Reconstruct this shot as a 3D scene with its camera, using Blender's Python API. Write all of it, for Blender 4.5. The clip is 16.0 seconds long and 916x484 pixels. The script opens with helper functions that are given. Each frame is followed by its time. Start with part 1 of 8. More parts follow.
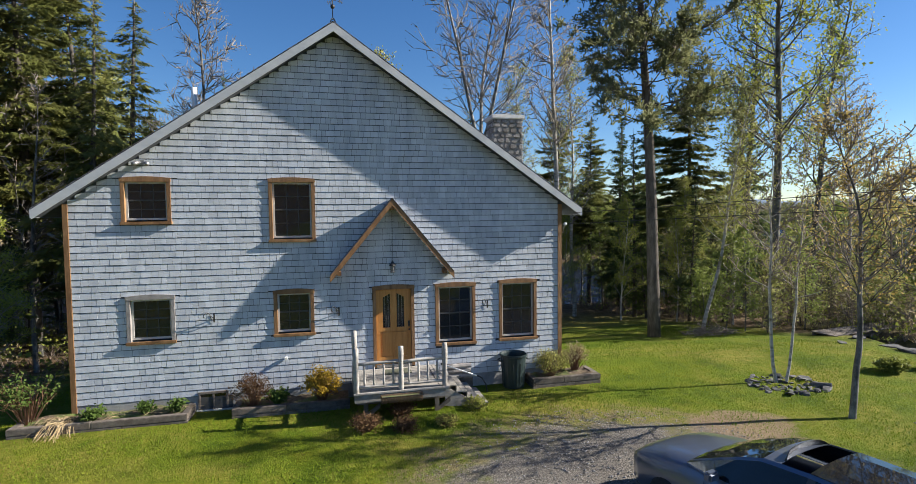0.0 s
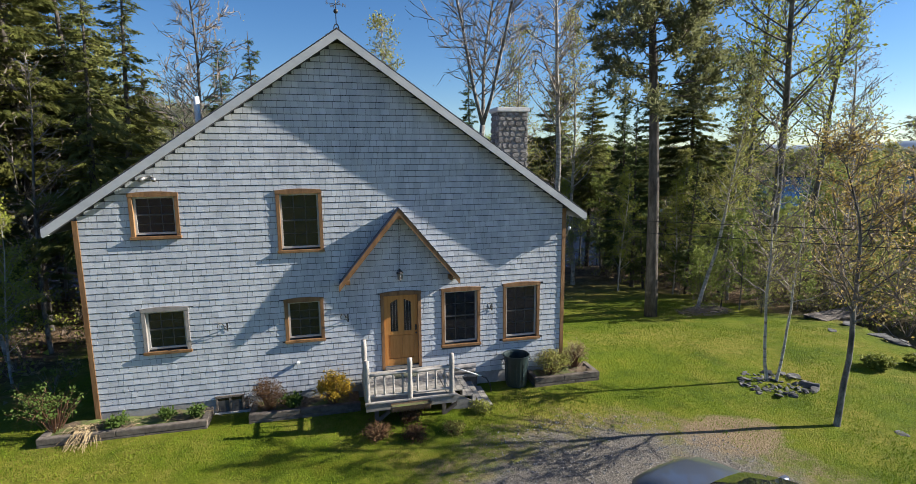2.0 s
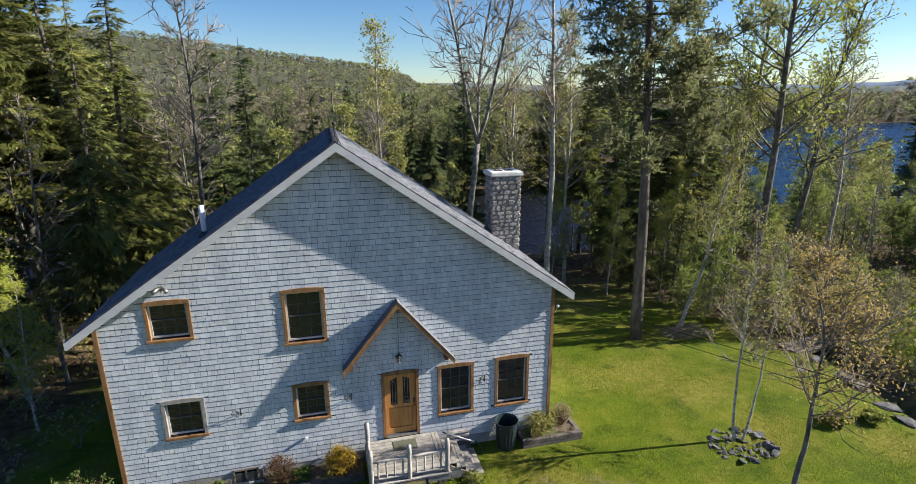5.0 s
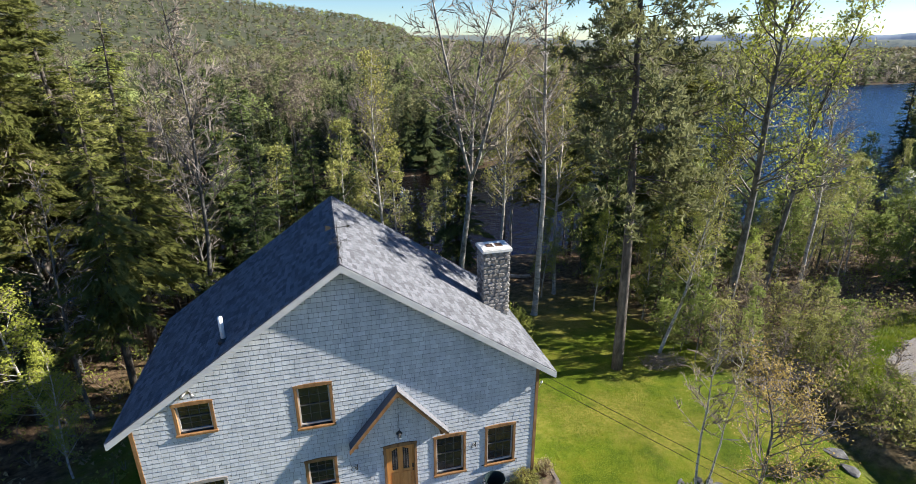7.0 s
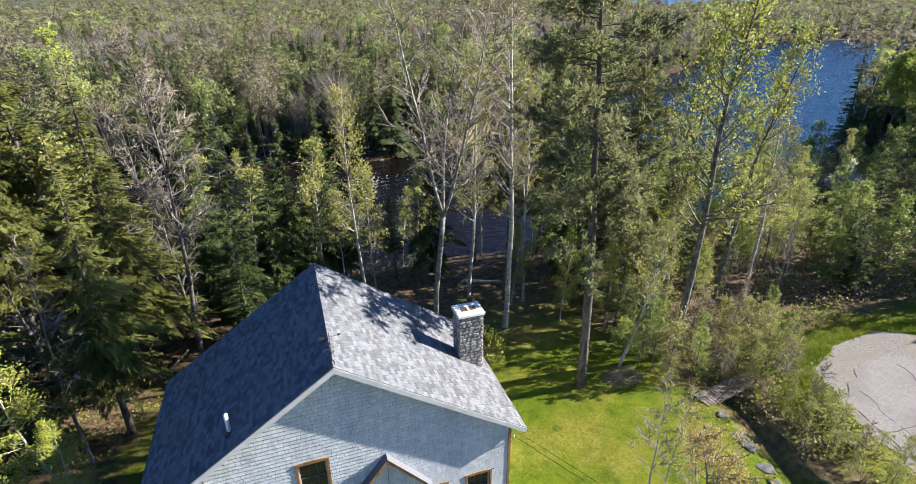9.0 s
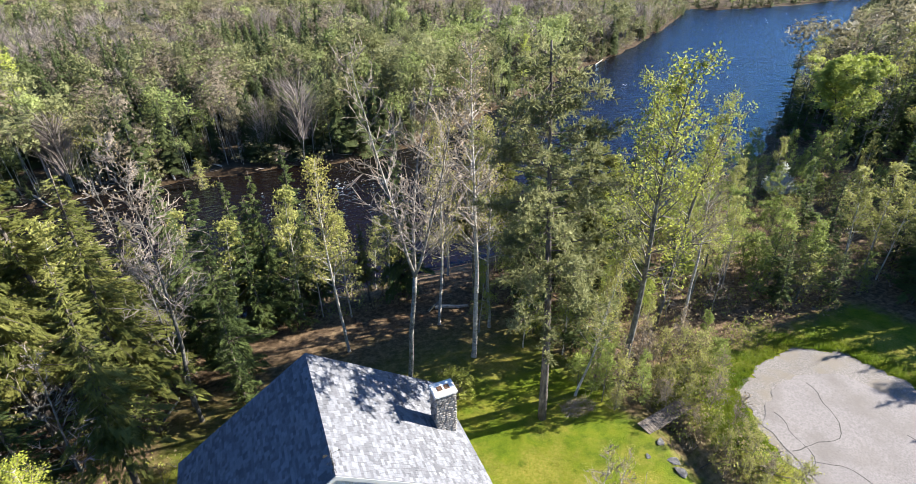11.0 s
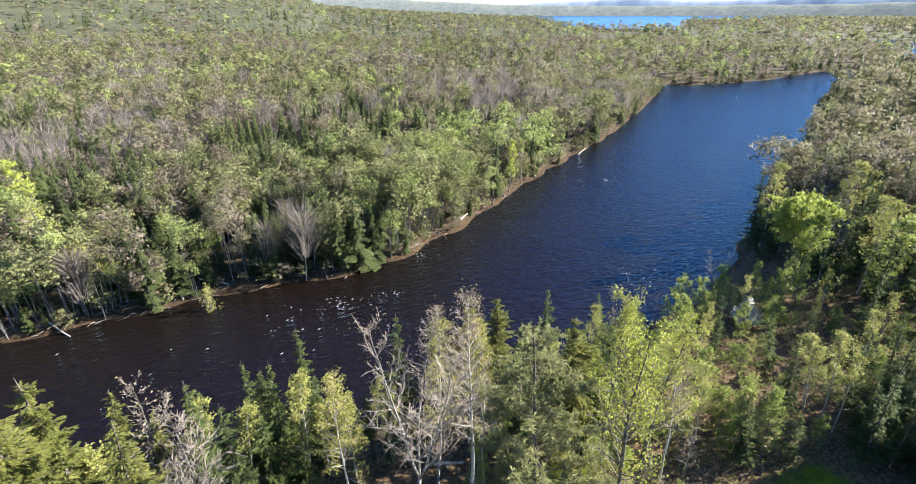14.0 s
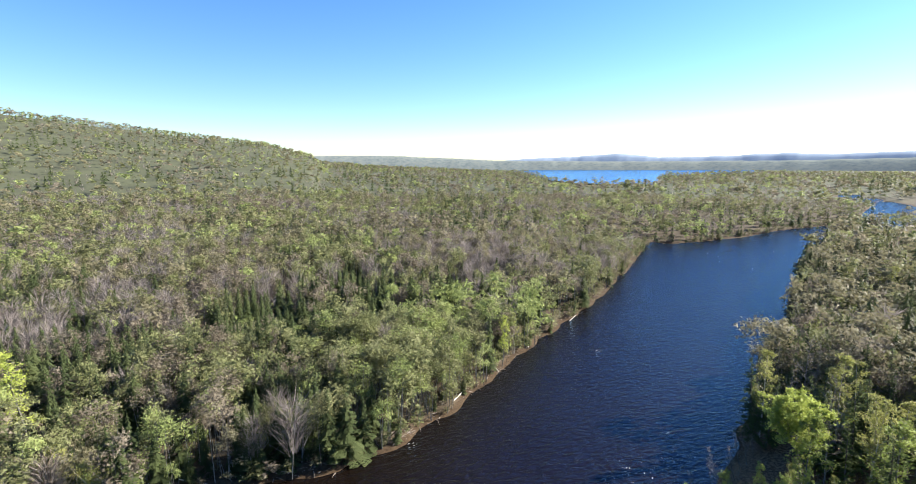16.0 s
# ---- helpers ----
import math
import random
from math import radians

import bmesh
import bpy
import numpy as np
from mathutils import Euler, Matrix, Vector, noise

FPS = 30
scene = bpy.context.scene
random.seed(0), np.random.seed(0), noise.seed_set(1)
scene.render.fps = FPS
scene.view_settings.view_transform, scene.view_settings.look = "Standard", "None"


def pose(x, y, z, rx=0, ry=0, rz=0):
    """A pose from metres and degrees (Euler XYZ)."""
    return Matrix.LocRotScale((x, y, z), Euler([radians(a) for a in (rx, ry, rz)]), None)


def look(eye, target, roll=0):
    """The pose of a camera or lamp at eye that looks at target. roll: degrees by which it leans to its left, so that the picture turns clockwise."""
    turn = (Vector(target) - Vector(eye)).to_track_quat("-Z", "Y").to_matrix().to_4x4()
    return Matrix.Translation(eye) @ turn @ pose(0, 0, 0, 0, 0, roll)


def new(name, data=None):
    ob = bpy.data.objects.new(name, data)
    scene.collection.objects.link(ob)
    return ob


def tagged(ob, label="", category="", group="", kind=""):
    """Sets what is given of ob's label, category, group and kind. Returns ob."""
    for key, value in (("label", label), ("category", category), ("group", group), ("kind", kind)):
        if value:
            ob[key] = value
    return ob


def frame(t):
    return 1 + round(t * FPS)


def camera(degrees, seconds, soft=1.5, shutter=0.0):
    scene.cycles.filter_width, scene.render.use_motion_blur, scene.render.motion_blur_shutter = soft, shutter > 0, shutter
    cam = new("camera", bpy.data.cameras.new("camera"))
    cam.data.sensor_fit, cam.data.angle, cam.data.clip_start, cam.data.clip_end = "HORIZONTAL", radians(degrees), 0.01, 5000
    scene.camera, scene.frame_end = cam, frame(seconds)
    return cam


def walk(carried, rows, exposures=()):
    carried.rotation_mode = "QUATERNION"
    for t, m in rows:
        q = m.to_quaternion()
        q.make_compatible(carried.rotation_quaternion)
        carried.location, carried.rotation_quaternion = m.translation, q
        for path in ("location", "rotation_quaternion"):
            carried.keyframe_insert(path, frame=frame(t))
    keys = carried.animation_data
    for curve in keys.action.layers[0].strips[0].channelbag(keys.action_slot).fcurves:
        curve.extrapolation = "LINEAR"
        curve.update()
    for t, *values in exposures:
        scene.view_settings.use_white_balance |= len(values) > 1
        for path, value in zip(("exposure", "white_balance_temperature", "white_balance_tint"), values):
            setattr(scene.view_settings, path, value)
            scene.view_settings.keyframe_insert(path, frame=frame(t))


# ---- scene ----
cam = camera(83.1, 16.0, soft=0.65)
METRES, EYE, TILT, LEAN, TURN = 43.3, 4.68, -2.9, 0.6, -13.48
ROWS = [
    (0.0, 0.0, 0.0, 0.0, 0.0, 0.0, 0.0),
    (0.5, -0.0017, -0.001, 0.0084, -0.1, -1.88, -0.01),
    (1.0, -0.003, -0.0026, 0.0184, -0.24, -3.77, -0.07),
    (1.5, -0.0047, -0.0039, 0.0284, -0.38, -5.06, -0.11),
    (2.0, -0.0057, -0.0022, 0.039, -0.35, -6.21, -0.19),
    (2.5, -0.0058, 0.0001, 0.051, -0.41, -7.37, -0.22),
    (3.0, -0.0051, 0.0001, 0.0629, -0.51, -8.55, -0.24),
    (5.5, -0.0065, -0.0068, 0.1584, -1.04, -13.93, -0.38),
    (6.0, -0.0059, -0.0092, 0.1841, -1.16, -15.13, -0.37),
    (6.5, -0.0054, -0.0101, 0.2097, -1.27, -16.37, -0.38),
    (7.0, -0.0058, -0.0113, 0.2351, -1.44, -17.6, -0.44),
    (7.5, -0.0099, -0.0135, 0.2597, -1.66, -18.77, -0.37),
    (8.0, -0.0107, -0.0143, 0.2844, -2.41, -19.98, -0.26),
    (8.5, -0.011, -0.014, 0.3124, -3.95, -21.16, -0.06),
    (9.0, -0.0112, -0.0135, 0.3416, -5.18, -22.39, 0.02),
    (11.5, -0.0195, -0.0252, 0.5377, -10.12, -26.83, 0.36),
    (12.0, -0.0228, -0.0244, 0.5859, -10.27, -26.92, 0.33),
    (12.5, -0.0261, -0.0239, 0.6348, -10.42, -26.92, 0.31),
    (13.0, -0.0268, -0.0219, 0.6857, -10.51, -25.91, 0.26),
    (13.5, -0.0275, -0.0222, 0.7367, -10.64, -23.63, 0.28),
    (14.0, -0.0304, -0.0251, 0.7897, -10.79, -21.31, 0.18),
    (14.5, -0.0317, -0.026, 0.8421, -10.94, -19.01, 0.16),
    (15.0, -0.0299, -0.0266, 0.8941, -11.06, -16.15, 0.16),
    (15.5, -0.0296, -0.029, 0.9477, -11.32, -10.83, 0.2),
    (16.0, -0.0288, -0.0299, 0.9967, -11.51, -5.77, 0.2),
]
EXPOSURES = [(0.0, 1.33), (3.0, 1.29), (5.5, 1.4), (9.0, 1.92), (12.5, 2.32), (14.5, 2.40), (16.0, 2.10)]
walk(cam, [(t, pose(0, 0, EYE, TILT, LEAN, TURN) @ pose(METRES * x, METRES * y, METRES * z, 90 + pitch, roll, yaw)) for t, x, y, z, yaw, pitch, roll in ROWS], EXPOSURES)

# ---- world and sun ----
SUN_TO = Vector((2.43, -0.30, 1.27)).normalized()
world = bpy.data.worlds.new("world")
scene.world = world
world.use_nodes = True
sky = world.node_tree.nodes.new("ShaderNodeTexSky")
sky.sky_type, sky.sun_disc = "NISHITA", False
sky.sun_elevation = math.asin(SUN_TO.z)
sky.sun_rotation = math.atan2(SUN_TO.x, SUN_TO.y)
sky.altitude, sky.air_density, sky.dust_density, sky.ozone_density = 300, 1.0, 0.15, 4.0
rich = world.node_tree.nodes.new("ShaderNodeHueSaturation")
rich.inputs["Saturation"].default_value = 1.2
rich.inputs["Hue"].default_value = 0.506
world.node_tree.links.new(sky.outputs[0], rich.inputs["Color"])
world.node_tree.links.new(rich.outputs[0], world.node_tree.nodes["Background"].inputs[0])
world.node_tree.nodes["Background"].inputs[1].default_value = 0.056
sun = new("sun", bpy.data.lights.new("sun", "SUN"))
sun.data.energy, sun.data.angle, sun.data.color = 5.0, radians(0.5), (1.0, 0.93, 0.82)
sun.matrix_world = look((60, -10, 60), Vector((60, -10, 60)) - SUN_TO)


# ---- materials ----
def link(tree, a, b):
    tree.links.new(a, b)


def material(name, colors, scale=4.0, detail=6.0, rough=0.8, metal=0.0, bump=0.0, bump_scale=40.0, stretch=(1, 1, 1),
             random_tint=0.0, island_tint=0.0, second=None, second_scale=0.6, second_range=(0.45, 0.62), spec=0.5, through_light=0.0):
    """Noise-blended colours, a second blotch colour, a tint by object or island, and fine relief."""
    m = bpy.data.materials.new(name)
    m.use_nodes = True
    t = m.node_tree
    n = t.nodes
    bsdf = n["Principled BSDF"]
    bsdf.inputs["Roughness"].default_value = rough
    bsdf.inputs["Metallic"].default_value = metal
    bsdf.inputs["Specular IOR Level"].default_value = spec
    geo = n.new("ShaderNodeNewGeometry")
    mapping = n.new("ShaderNodeMapping")
    mapping.inputs["Scale"].default_value = stretch
    link(t, geo.outputs["Position"], mapping.inputs["Vector"])
    noise_tex = n.new("ShaderNodeTexNoise")
    noise_tex.inputs["Scale"].default_value = scale
    noise_tex.inputs["Detail"].default_value = detail
    noise_tex.inputs["Roughness"].default_value = 0.65
    link(t, mapping.outputs[0], noise_tex.inputs["Vector"])
    ramp = n.new("ShaderNodeValToRGB")
    e = ramp.color_ramp.elements
    while len(e) < len(colors):
        e.new(0.5)
    for i, c in enumerate(colors):
        e[i].position = 0.3 + 0.4 * i / max(1, len(colors) - 1)
        e[i].color = (*c, 1)
    link(t, noise_tex.outputs["Fac"], ramp.inputs[0])
    out = ramp.outputs[0]
    if second:
        tex2 = n.new("ShaderNodeTexNoise")
        tex2.inputs["Scale"].default_value = second_scale
        tex2.inputs["Detail"].default_value = 4
        link(t, geo.outputs["Position"], tex2.inputs["Vector"])
        rng2 = n.new("ShaderNodeMapRange")
        rng2.inputs["From Min"].default_value, rng2.inputs["From Max"].default_value = second_range
        link(t, tex2.outputs["Fac"], rng2.inputs[0])
        mix = n.new("ShaderNodeMixRGB")
        link(t, rng2.outputs[0], mix.inputs[0])
        link(t, out, mix.inputs[1])
        mix.inputs[2].default_value = (*second, 1)
        out = mix.outputs[0]
    if random_tint or island_tint:
        if random_tint:
            src = n.new("ShaderNodeObjectInfo").outputs["Random"]
        else:
            src = geo.outputs["Random Per Island"]
        amount = random_tint or island_tint
        r3 = n.new("ShaderNodeMapRange")
        r3.inputs["To Min"].default_value, r3.inputs["To Max"].default_value = 1 - amount, 1 + amount
        link(t, src, r3.inputs[0])
        hsv = n.new("ShaderNodeHueSaturation")
        link(t, out, hsv.inputs["Color"])
        link(t, r3.outputs[0], hsv.inputs["Value"])
        out = hsv.outputs[0]
    link(t, out, bsdf.inputs["Base Color"])
    if bump:
        tex3 = n.new("ShaderNodeTexNoise")
        tex3.inputs["Scale"].default_value = bump_scale
        tex3.inputs["Detail"].default_value = 5
        link(t, mapping.outputs[0], tex3.inputs["Vector"])
        b = n.new("ShaderNodeBump")
        b.inputs["Strength"].default_value = bump
        b.inputs["Distance"].default_value = 0.03
        link(t, tex3.outputs["Fac"], b.inputs["Height"])
        link(t, b.outputs[0], bsdf.inputs["Normal"])
    if through_light:
        tr = n.new("ShaderNodeBsdfTranslucent")
        link(t, out, tr.inputs["Color"])
        ms = n.new("ShaderNodeMixShader")
        ms.inputs[0].default_value = through_light
        link(t, bsdf.outputs[0], ms.inputs[1])
        link(t, tr.outputs[0], ms.inputs[2])
        link(t, ms.outputs[0], n["Material Output"].inputs["Surface"])
    return m


M_SHINGLE = material("grey_blue_cedar_shingle", [(0.400, 0.432, 0.482), (0.490, 0.520, 0.564), (0.572, 0.598, 0.630)], 3, rough=0.85, bump=0.10, bump_scale=60, stretch=(1, 1, 0.15), island_tint=0.10, spec=0.2)
M_ROOF = material("grey_asphalt_shingle", [(0.082, 0.089, 0.107), (0.126, 0.132, 0.152), (0.176, 0.180, 0.198)], 30, rough=0.9, bump=0.4, bump_scale=150, island_tint=0.36, spec=0.25)
M_ROOF_ONE = material("grey_asphalt_shingle_tab", [(0.082, 0.089, 0.107), (0.126, 0.132, 0.152), (0.176, 0.180, 0.198)], 30, rough=0.9, bump=0.4, bump_scale=150, random_tint=0.36, spec=0.25)
M_TRIM = material("oiled_cedar_trim", [(0.13, 0.065, 0.026), (0.23, 0.12, 0.05), (0.31, 0.18, 0.085)], 6, rough=0.6, bump=0.2, stretch=(1, 1, 0.25), random_tint=0.15)
M_TRIM_GREY = material("weathered_grey_trim", [(0.198, 0.178, 0.165), (0.264, 0.244, 0.231), (0.317, 0.297, 0.284)], 6, rough=0.75, bump=0.25, random_tint=0.08)
M_RAKE = material("weathered_white_grey_board", [(0.408, 0.425, 0.451), (0.493, 0.510, 0.527), (0.561, 0.570, 0.578)], 3, rough=0.6, bump=0.1, stretch=(0.4, 1, 1))
M_DOOR = material("honey_varnished_oak", [(0.36, 0.15, 0.035), (0.48, 0.22, 0.06), (0.55, 0.28, 0.09)], 5, rough=0.4, bump=0.08, stretch=(3, 1, 0.3))
M_LOG = material("peeled_silver_log", [(0.274, 0.252, 0.223), (0.374, 0.346, 0.317), (0.446, 0.418, 0.382)], 5, rough=0.75, bump=0.3, bump_scale=25, random_tint=0.10)
M_DECK = material("weathered_deck_board", [(0.187, 0.170, 0.153), (0.272, 0.255, 0.230), (0.340, 0.315, 0.281)], 6, rough=0.85, bump=0.3, random_tint=0.15)
M_TIMBER = material("dark_landscape_timber", [(0.07, 0.055, 0.045), (0.12, 0.10, 0.085), (0.18, 0.155, 0.13)], 5, rough=0.9, bump=0.4, random_tint=0.2)
M_CONCRETE = material("grey_foundation_concrete", [(0.22, 0.22, 0.22), (0.30, 0.30, 0.30), (0.36, 0.355, 0.35)], 3, rough=0.9, bump=0.25)
M_BARK_WHITE = material("white_birch_bark", [(0.105, 0.092, 0.079), (0.361, 0.341, 0.315), (0.472, 0.453, 0.420)], 3, rough=0.8, bump=0.3, stretch=(1, 1, 2.5), spec=0.2)
M_BARK_PALE = material("mottled_aspen_bark", [(0.035, 0.032, 0.028), (0.20, 0.19, 0.175), (0.42, 0.41, 0.385)], 4.5, rough=0.85, bump=0.4, stretch=(1, 1, 0.7), spec=0.2)
M_BARK_GREY = material("grey_aspen_bark", [(0.035, 0.033, 0.03), (0.115, 0.11, 0.10), (0.26, 0.25, 0.23)], 4, rough=0.85, bump=0.4, stretch=(1, 1, 0.6), spec=0.2)
M_BARK_BROWN = material("rough_brown_conifer_bark", [(0.042, 0.036, 0.033), (0.095, 0.083, 0.074), (0.17, 0.150, 0.135)], 5, rough=0.95, bump=0.6, bump_scale=20, stretch=(1, 1, 0.3), spec=0.1)
M_TWIG = material("grey_brown_twig", [(0.16, 0.13, 0.11), (0.26, 0.22, 0.19)], 2, rough=0.9, spec=0.1)
M_TWIG_PALE = material("pale_bare_twig", [(0.179, 0.154, 0.134), (0.256, 0.224, 0.198)], 2, rough=0.9, spec=0.1)


def leaf_material(name, a, b, c, lace=0.0, gap=0.47, scale=0.35, tint=0.15, upward=0.5, glow=0.35):
    """Leaf colours; with lace, a clump has gaps between its leaves at that scale."""
    m = material(name, [a, b, c], scale, 3, rough=0.6, island_tint=tint, spec=0.06, through_light=glow)
    t, n = m.node_tree, m.node_tree.nodes
    # leaves of one clump lie at many angles, so the clump as a whole faces mostly upwards
    face = n.new("ShaderNodeNewGeometry")
    part_way = n.new("ShaderNodeVectorMath")
    part_way.operation = "MULTIPLY_ADD"
    part_way.inputs[1].default_value, part_way.inputs[2].default_value = (0.95 - upward,) * 3, (0.24 * upward, 0.0, upward)
    link(t, face.outputs["Normal"], part_way.inputs[0])
    unit = n.new("ShaderNodeVectorMath")
    unit.operation = "NORMALIZE"
    link(t, part_way.outputs[0], unit.inputs[0])
    link(t, unit.outputs[0], n["Principled BSDF"].inputs["Normal"])
    if lace:
        t, n = m.node_tree, m.node_tree.nodes
        geo = n.new("ShaderNodeNewGeometry")
        tex = n.new("ShaderNodeTexNoise")
        tex.inputs["Scale"].default_value, tex.inputs["Detail"].default_value = lace, 2.0
        link(t, geo.outputs["Position"], tex.inputs["Vector"])
        cut = n.new("ShaderNodeMath")
        cut.operation = "GREATER_THAN"
        cut.inputs[1].default_value = gap
        link(t, tex.outputs["Fac"], cut.inputs[0])
        clear = n.new("ShaderNodeBsdfTransparent")
        mix = n.new("ShaderNodeMixShader")
        out = n["Material Output"]
        solid = out.inputs["Surface"].links[0].from_socket
        link(t, cut.outputs[0], mix.inputs[0])
        link(t, clear.outputs[0], mix.inputs[1])
        link(t, solid, mix.inputs[2])
        link(t, mix.outputs[0], out.inputs["Surface"])
    return m


M_LEAF_LIME = leaf_material("new_lime_leaf", (0.216, 0.245, 0.041), (0.279, 0.309, 0.057), (0.342, 0.356, 0.081))
M_LEAF_GREEN = leaf_material("fresh_green_leaf", (0.148, 0.176, 0.035), (0.217, 0.240, 0.050), (0.285, 0.287, 0.075))
M_LEAF_OLIVE = leaf_material("olive_bud_leaf", (0.195, 0.200, 0.050), (0.262, 0.258, 0.072), (0.325, 0.308, 0.102))
M_LEAF_BUD = leaf_material("tan_bud_haze", (0.217, 0.173, 0.094), (0.268, 0.217, 0.123), (0.303, 0.260, 0.159))
M_LEAF_TAN = leaf_material("yellow_tan_new_leaf", (0.27, 0.20, 0.06), (0.36, 0.27, 0.085), (0.44, 0.34, 0.12))
M_NEEDLE = leaf_material("spruce_needle", (0.048, 0.074, 0.028), (0.083, 0.113, 0.039), (0.124, 0.151, 0.051), lace=16, gap=0.45)
M_NEEDLE_OLIVE = leaf_material("sunlit_olive_needle", (0.089, 0.104, 0.029), (0.134, 0.145, 0.041), (0.184, 0.186, 0.056), lace=16, gap=0.45)
M_NEEDLE_BLUE = leaf_material("dull_pine_needle", (0.125, 0.140, 0.058), (0.185, 0.195, 0.085), (0.240, 0.245, 0.118))
M_WOOD_OLIVE = leaf_material("woods_olive_leaf", (0.203, 0.218, 0.062), (0.277, 0.286, 0.087), (0.345, 0.342, 0.121), lace=16, gap=0.44)
M_WOOD_GREEN = leaf_material("woods_green_leaf", (0.147, 0.190, 0.047), (0.203, 0.252, 0.063), (0.271, 0.319, 0.090), lace=16, gap=0.44)
M_WOOD_LIME = leaf_material("woods_lime_leaf", (0.237, 0.291, 0.056), (0.316, 0.370, 0.078), (0.384, 0.426, 0.101), lace=16, gap=0.44)
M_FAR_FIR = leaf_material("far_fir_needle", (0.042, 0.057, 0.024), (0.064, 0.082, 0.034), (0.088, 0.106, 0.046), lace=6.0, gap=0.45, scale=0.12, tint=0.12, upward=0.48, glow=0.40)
# far leaf colours carry extra blue that stands in for haze
M_FAR_BRIGHT = leaf_material("hazed_far_bright_lime_leaf", (0.150, 0.188, 0.060), (0.232, 0.275, 0.098), (0.320, 0.358, 0.152), lace=6.0, gap=0.45, scale=0.12, tint=0.12, upward=0.48, glow=0.40)
M_FAR_LIME = leaf_material("hazed_far_lime_leaf", (0.108, 0.120, 0.052), (0.174, 0.184, 0.083), (0.240, 0.245, 0.126), lace=6.0, gap=0.45, scale=0.12, tint=0.12, upward=0.48, glow=0.40)
M_FAR_GREEN = leaf_material("hazed_far_green_leaf", (0.080, 0.090, 0.039), (0.138, 0.143, 0.066), (0.205, 0.197, 0.104), lace=6.0, gap=0.45, scale=0.12, tint=0.12, upward=0.48, glow=0.40)
M_FAR_OLIVE = leaf_material("hazed_far_olive_leaf", (0.105, 0.099, 0.056), (0.172, 0.158, 0.094), (0.240, 0.218, 0.145), lace=6.0, gap=0.45, scale=0.12, tint=0.12, upward=0.48, glow=0.40)
M_FAR_TAN = leaf_material("hazed_far_tan_bud", (0.100, 0.084, 0.060), (0.160, 0.136, 0.100), (0.222, 0.192, 0.148), lace=6.0, gap=0.45, scale=0.12, tint=0.12, upward=0.48, glow=0.40)
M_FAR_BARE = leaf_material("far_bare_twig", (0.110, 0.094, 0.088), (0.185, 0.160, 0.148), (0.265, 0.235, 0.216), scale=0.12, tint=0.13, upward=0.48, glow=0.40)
# distance haze is mixed into the base colours of both far ranges
M_RANGE_NEAR = material("haze_tinted_far_woods", [(0.095, 0.120, 0.125), (0.150, 0.172, 0.165), (0.185, 0.200, 0.175)], 0.035, rough=1.0, spec=0.0)
M_RANGE_FAR = material("haze_tinted_far_mountain", [(0.185, 0.235, 0.305), (0.225, 0.275, 0.345)], 0.006, rough=1.0, spec=0.0)


# ---- mesh helpers ----
class Soup:
    """Collects triangles and builds one mesh from them."""

    def __init__(self):
        self.v, self.t, self.count = [], [], 0

    def add(self, verts, tris):
        verts, tris = np.asarray(verts, np.float32), np.asarray(tris, np.int32)
        self.v.append(verts)
        self.t.append(tris + self.count)
        self.count += len(verts)

    def mesh(self, name, mat, smooth=False):
        v, t = np.concatenate(self.v), np.concatenate(self.t)
        me = bpy.data.meshes.new(name)
        me.vertices.add(len(v))
        me.vertices.foreach_set("co", v.ravel())
        me.loops.add(t.size)
        me.loops.foreach_set("vertex_index", t.ravel())
        me.polygons.add(len(t))
        me.polygons.foreach_set("loop_start", np.arange(0, t.size, 3, dtype=np.int32))
        me.polygons.foreach_set("use_smooth", np.full(len(t), smooth))
        me.update(calc_edges=True)
        me.materials.append(mat)
        return me


BOX_TRIS = [(0, 2, 1), (0, 3, 2), (4, 5, 6), (4, 6, 7), (0, 1, 5), (0, 5, 4), (1, 2, 6), (1, 6, 5), (2, 3, 7), (2, 7, 6), (3, 0, 4), (3, 4, 7)]


def box_into(soup, x0, y0, z0, x1, y1, z1):
    soup.add([(x0, y0, z0), (x1, y0, z0), (x1, y1, z0), (x0, y1, z0), (x0, y0, z1), (x1, y0, z1), (x1, y1, z1), (x0, y1, z1)], BOX_TRIS)


def tube_into(soup, pts, radii, sides=6, cap=True):
    pts = np.asarray(pts, float)
    d = np.gradient(pts, axis=0)
    d /= np.linalg.norm(d, axis=1)[:, None] + 1e-9
    ref = np.array([1.0, 0, 0]) if abs(d[0][0]) < 0.8 else np.array([0, 1.0, 0])
    u = np.cross(d, ref)
    u /= np.linalg.norm(u, axis=1)[:, None] + 1e-9
    w = np.cross(d, u)
    a = np.linspace(0, 2 * np.pi, sides, endpoint=False)
    ring = u[:, None] * np.cos(a)[None, :, None] + w[:, None] * np.sin(a)[None, :, None]
    v = (pts[:, None] + ring * np.asarray(radii)[:, None, None]).reshape(-1, 3)
    tris = []
    for i in range(len(pts) - 1):
        for j in range(sides):
            k, a0, b0 = (j + 1) % sides, i * sides, (i + 1) * sides
            tris += [(a0 + j, a0 + k, b0 + k), (a0 + j, b0 + k, b0 + j)]
    if cap:
        e = (len(pts) - 1) * sides
        tris += [(e, e + j, e + j + 1) for j in range(1, sides - 1)] + [(0, j + 1, j) for j in range(1, sides - 1)]
    soup.add(v, tris)


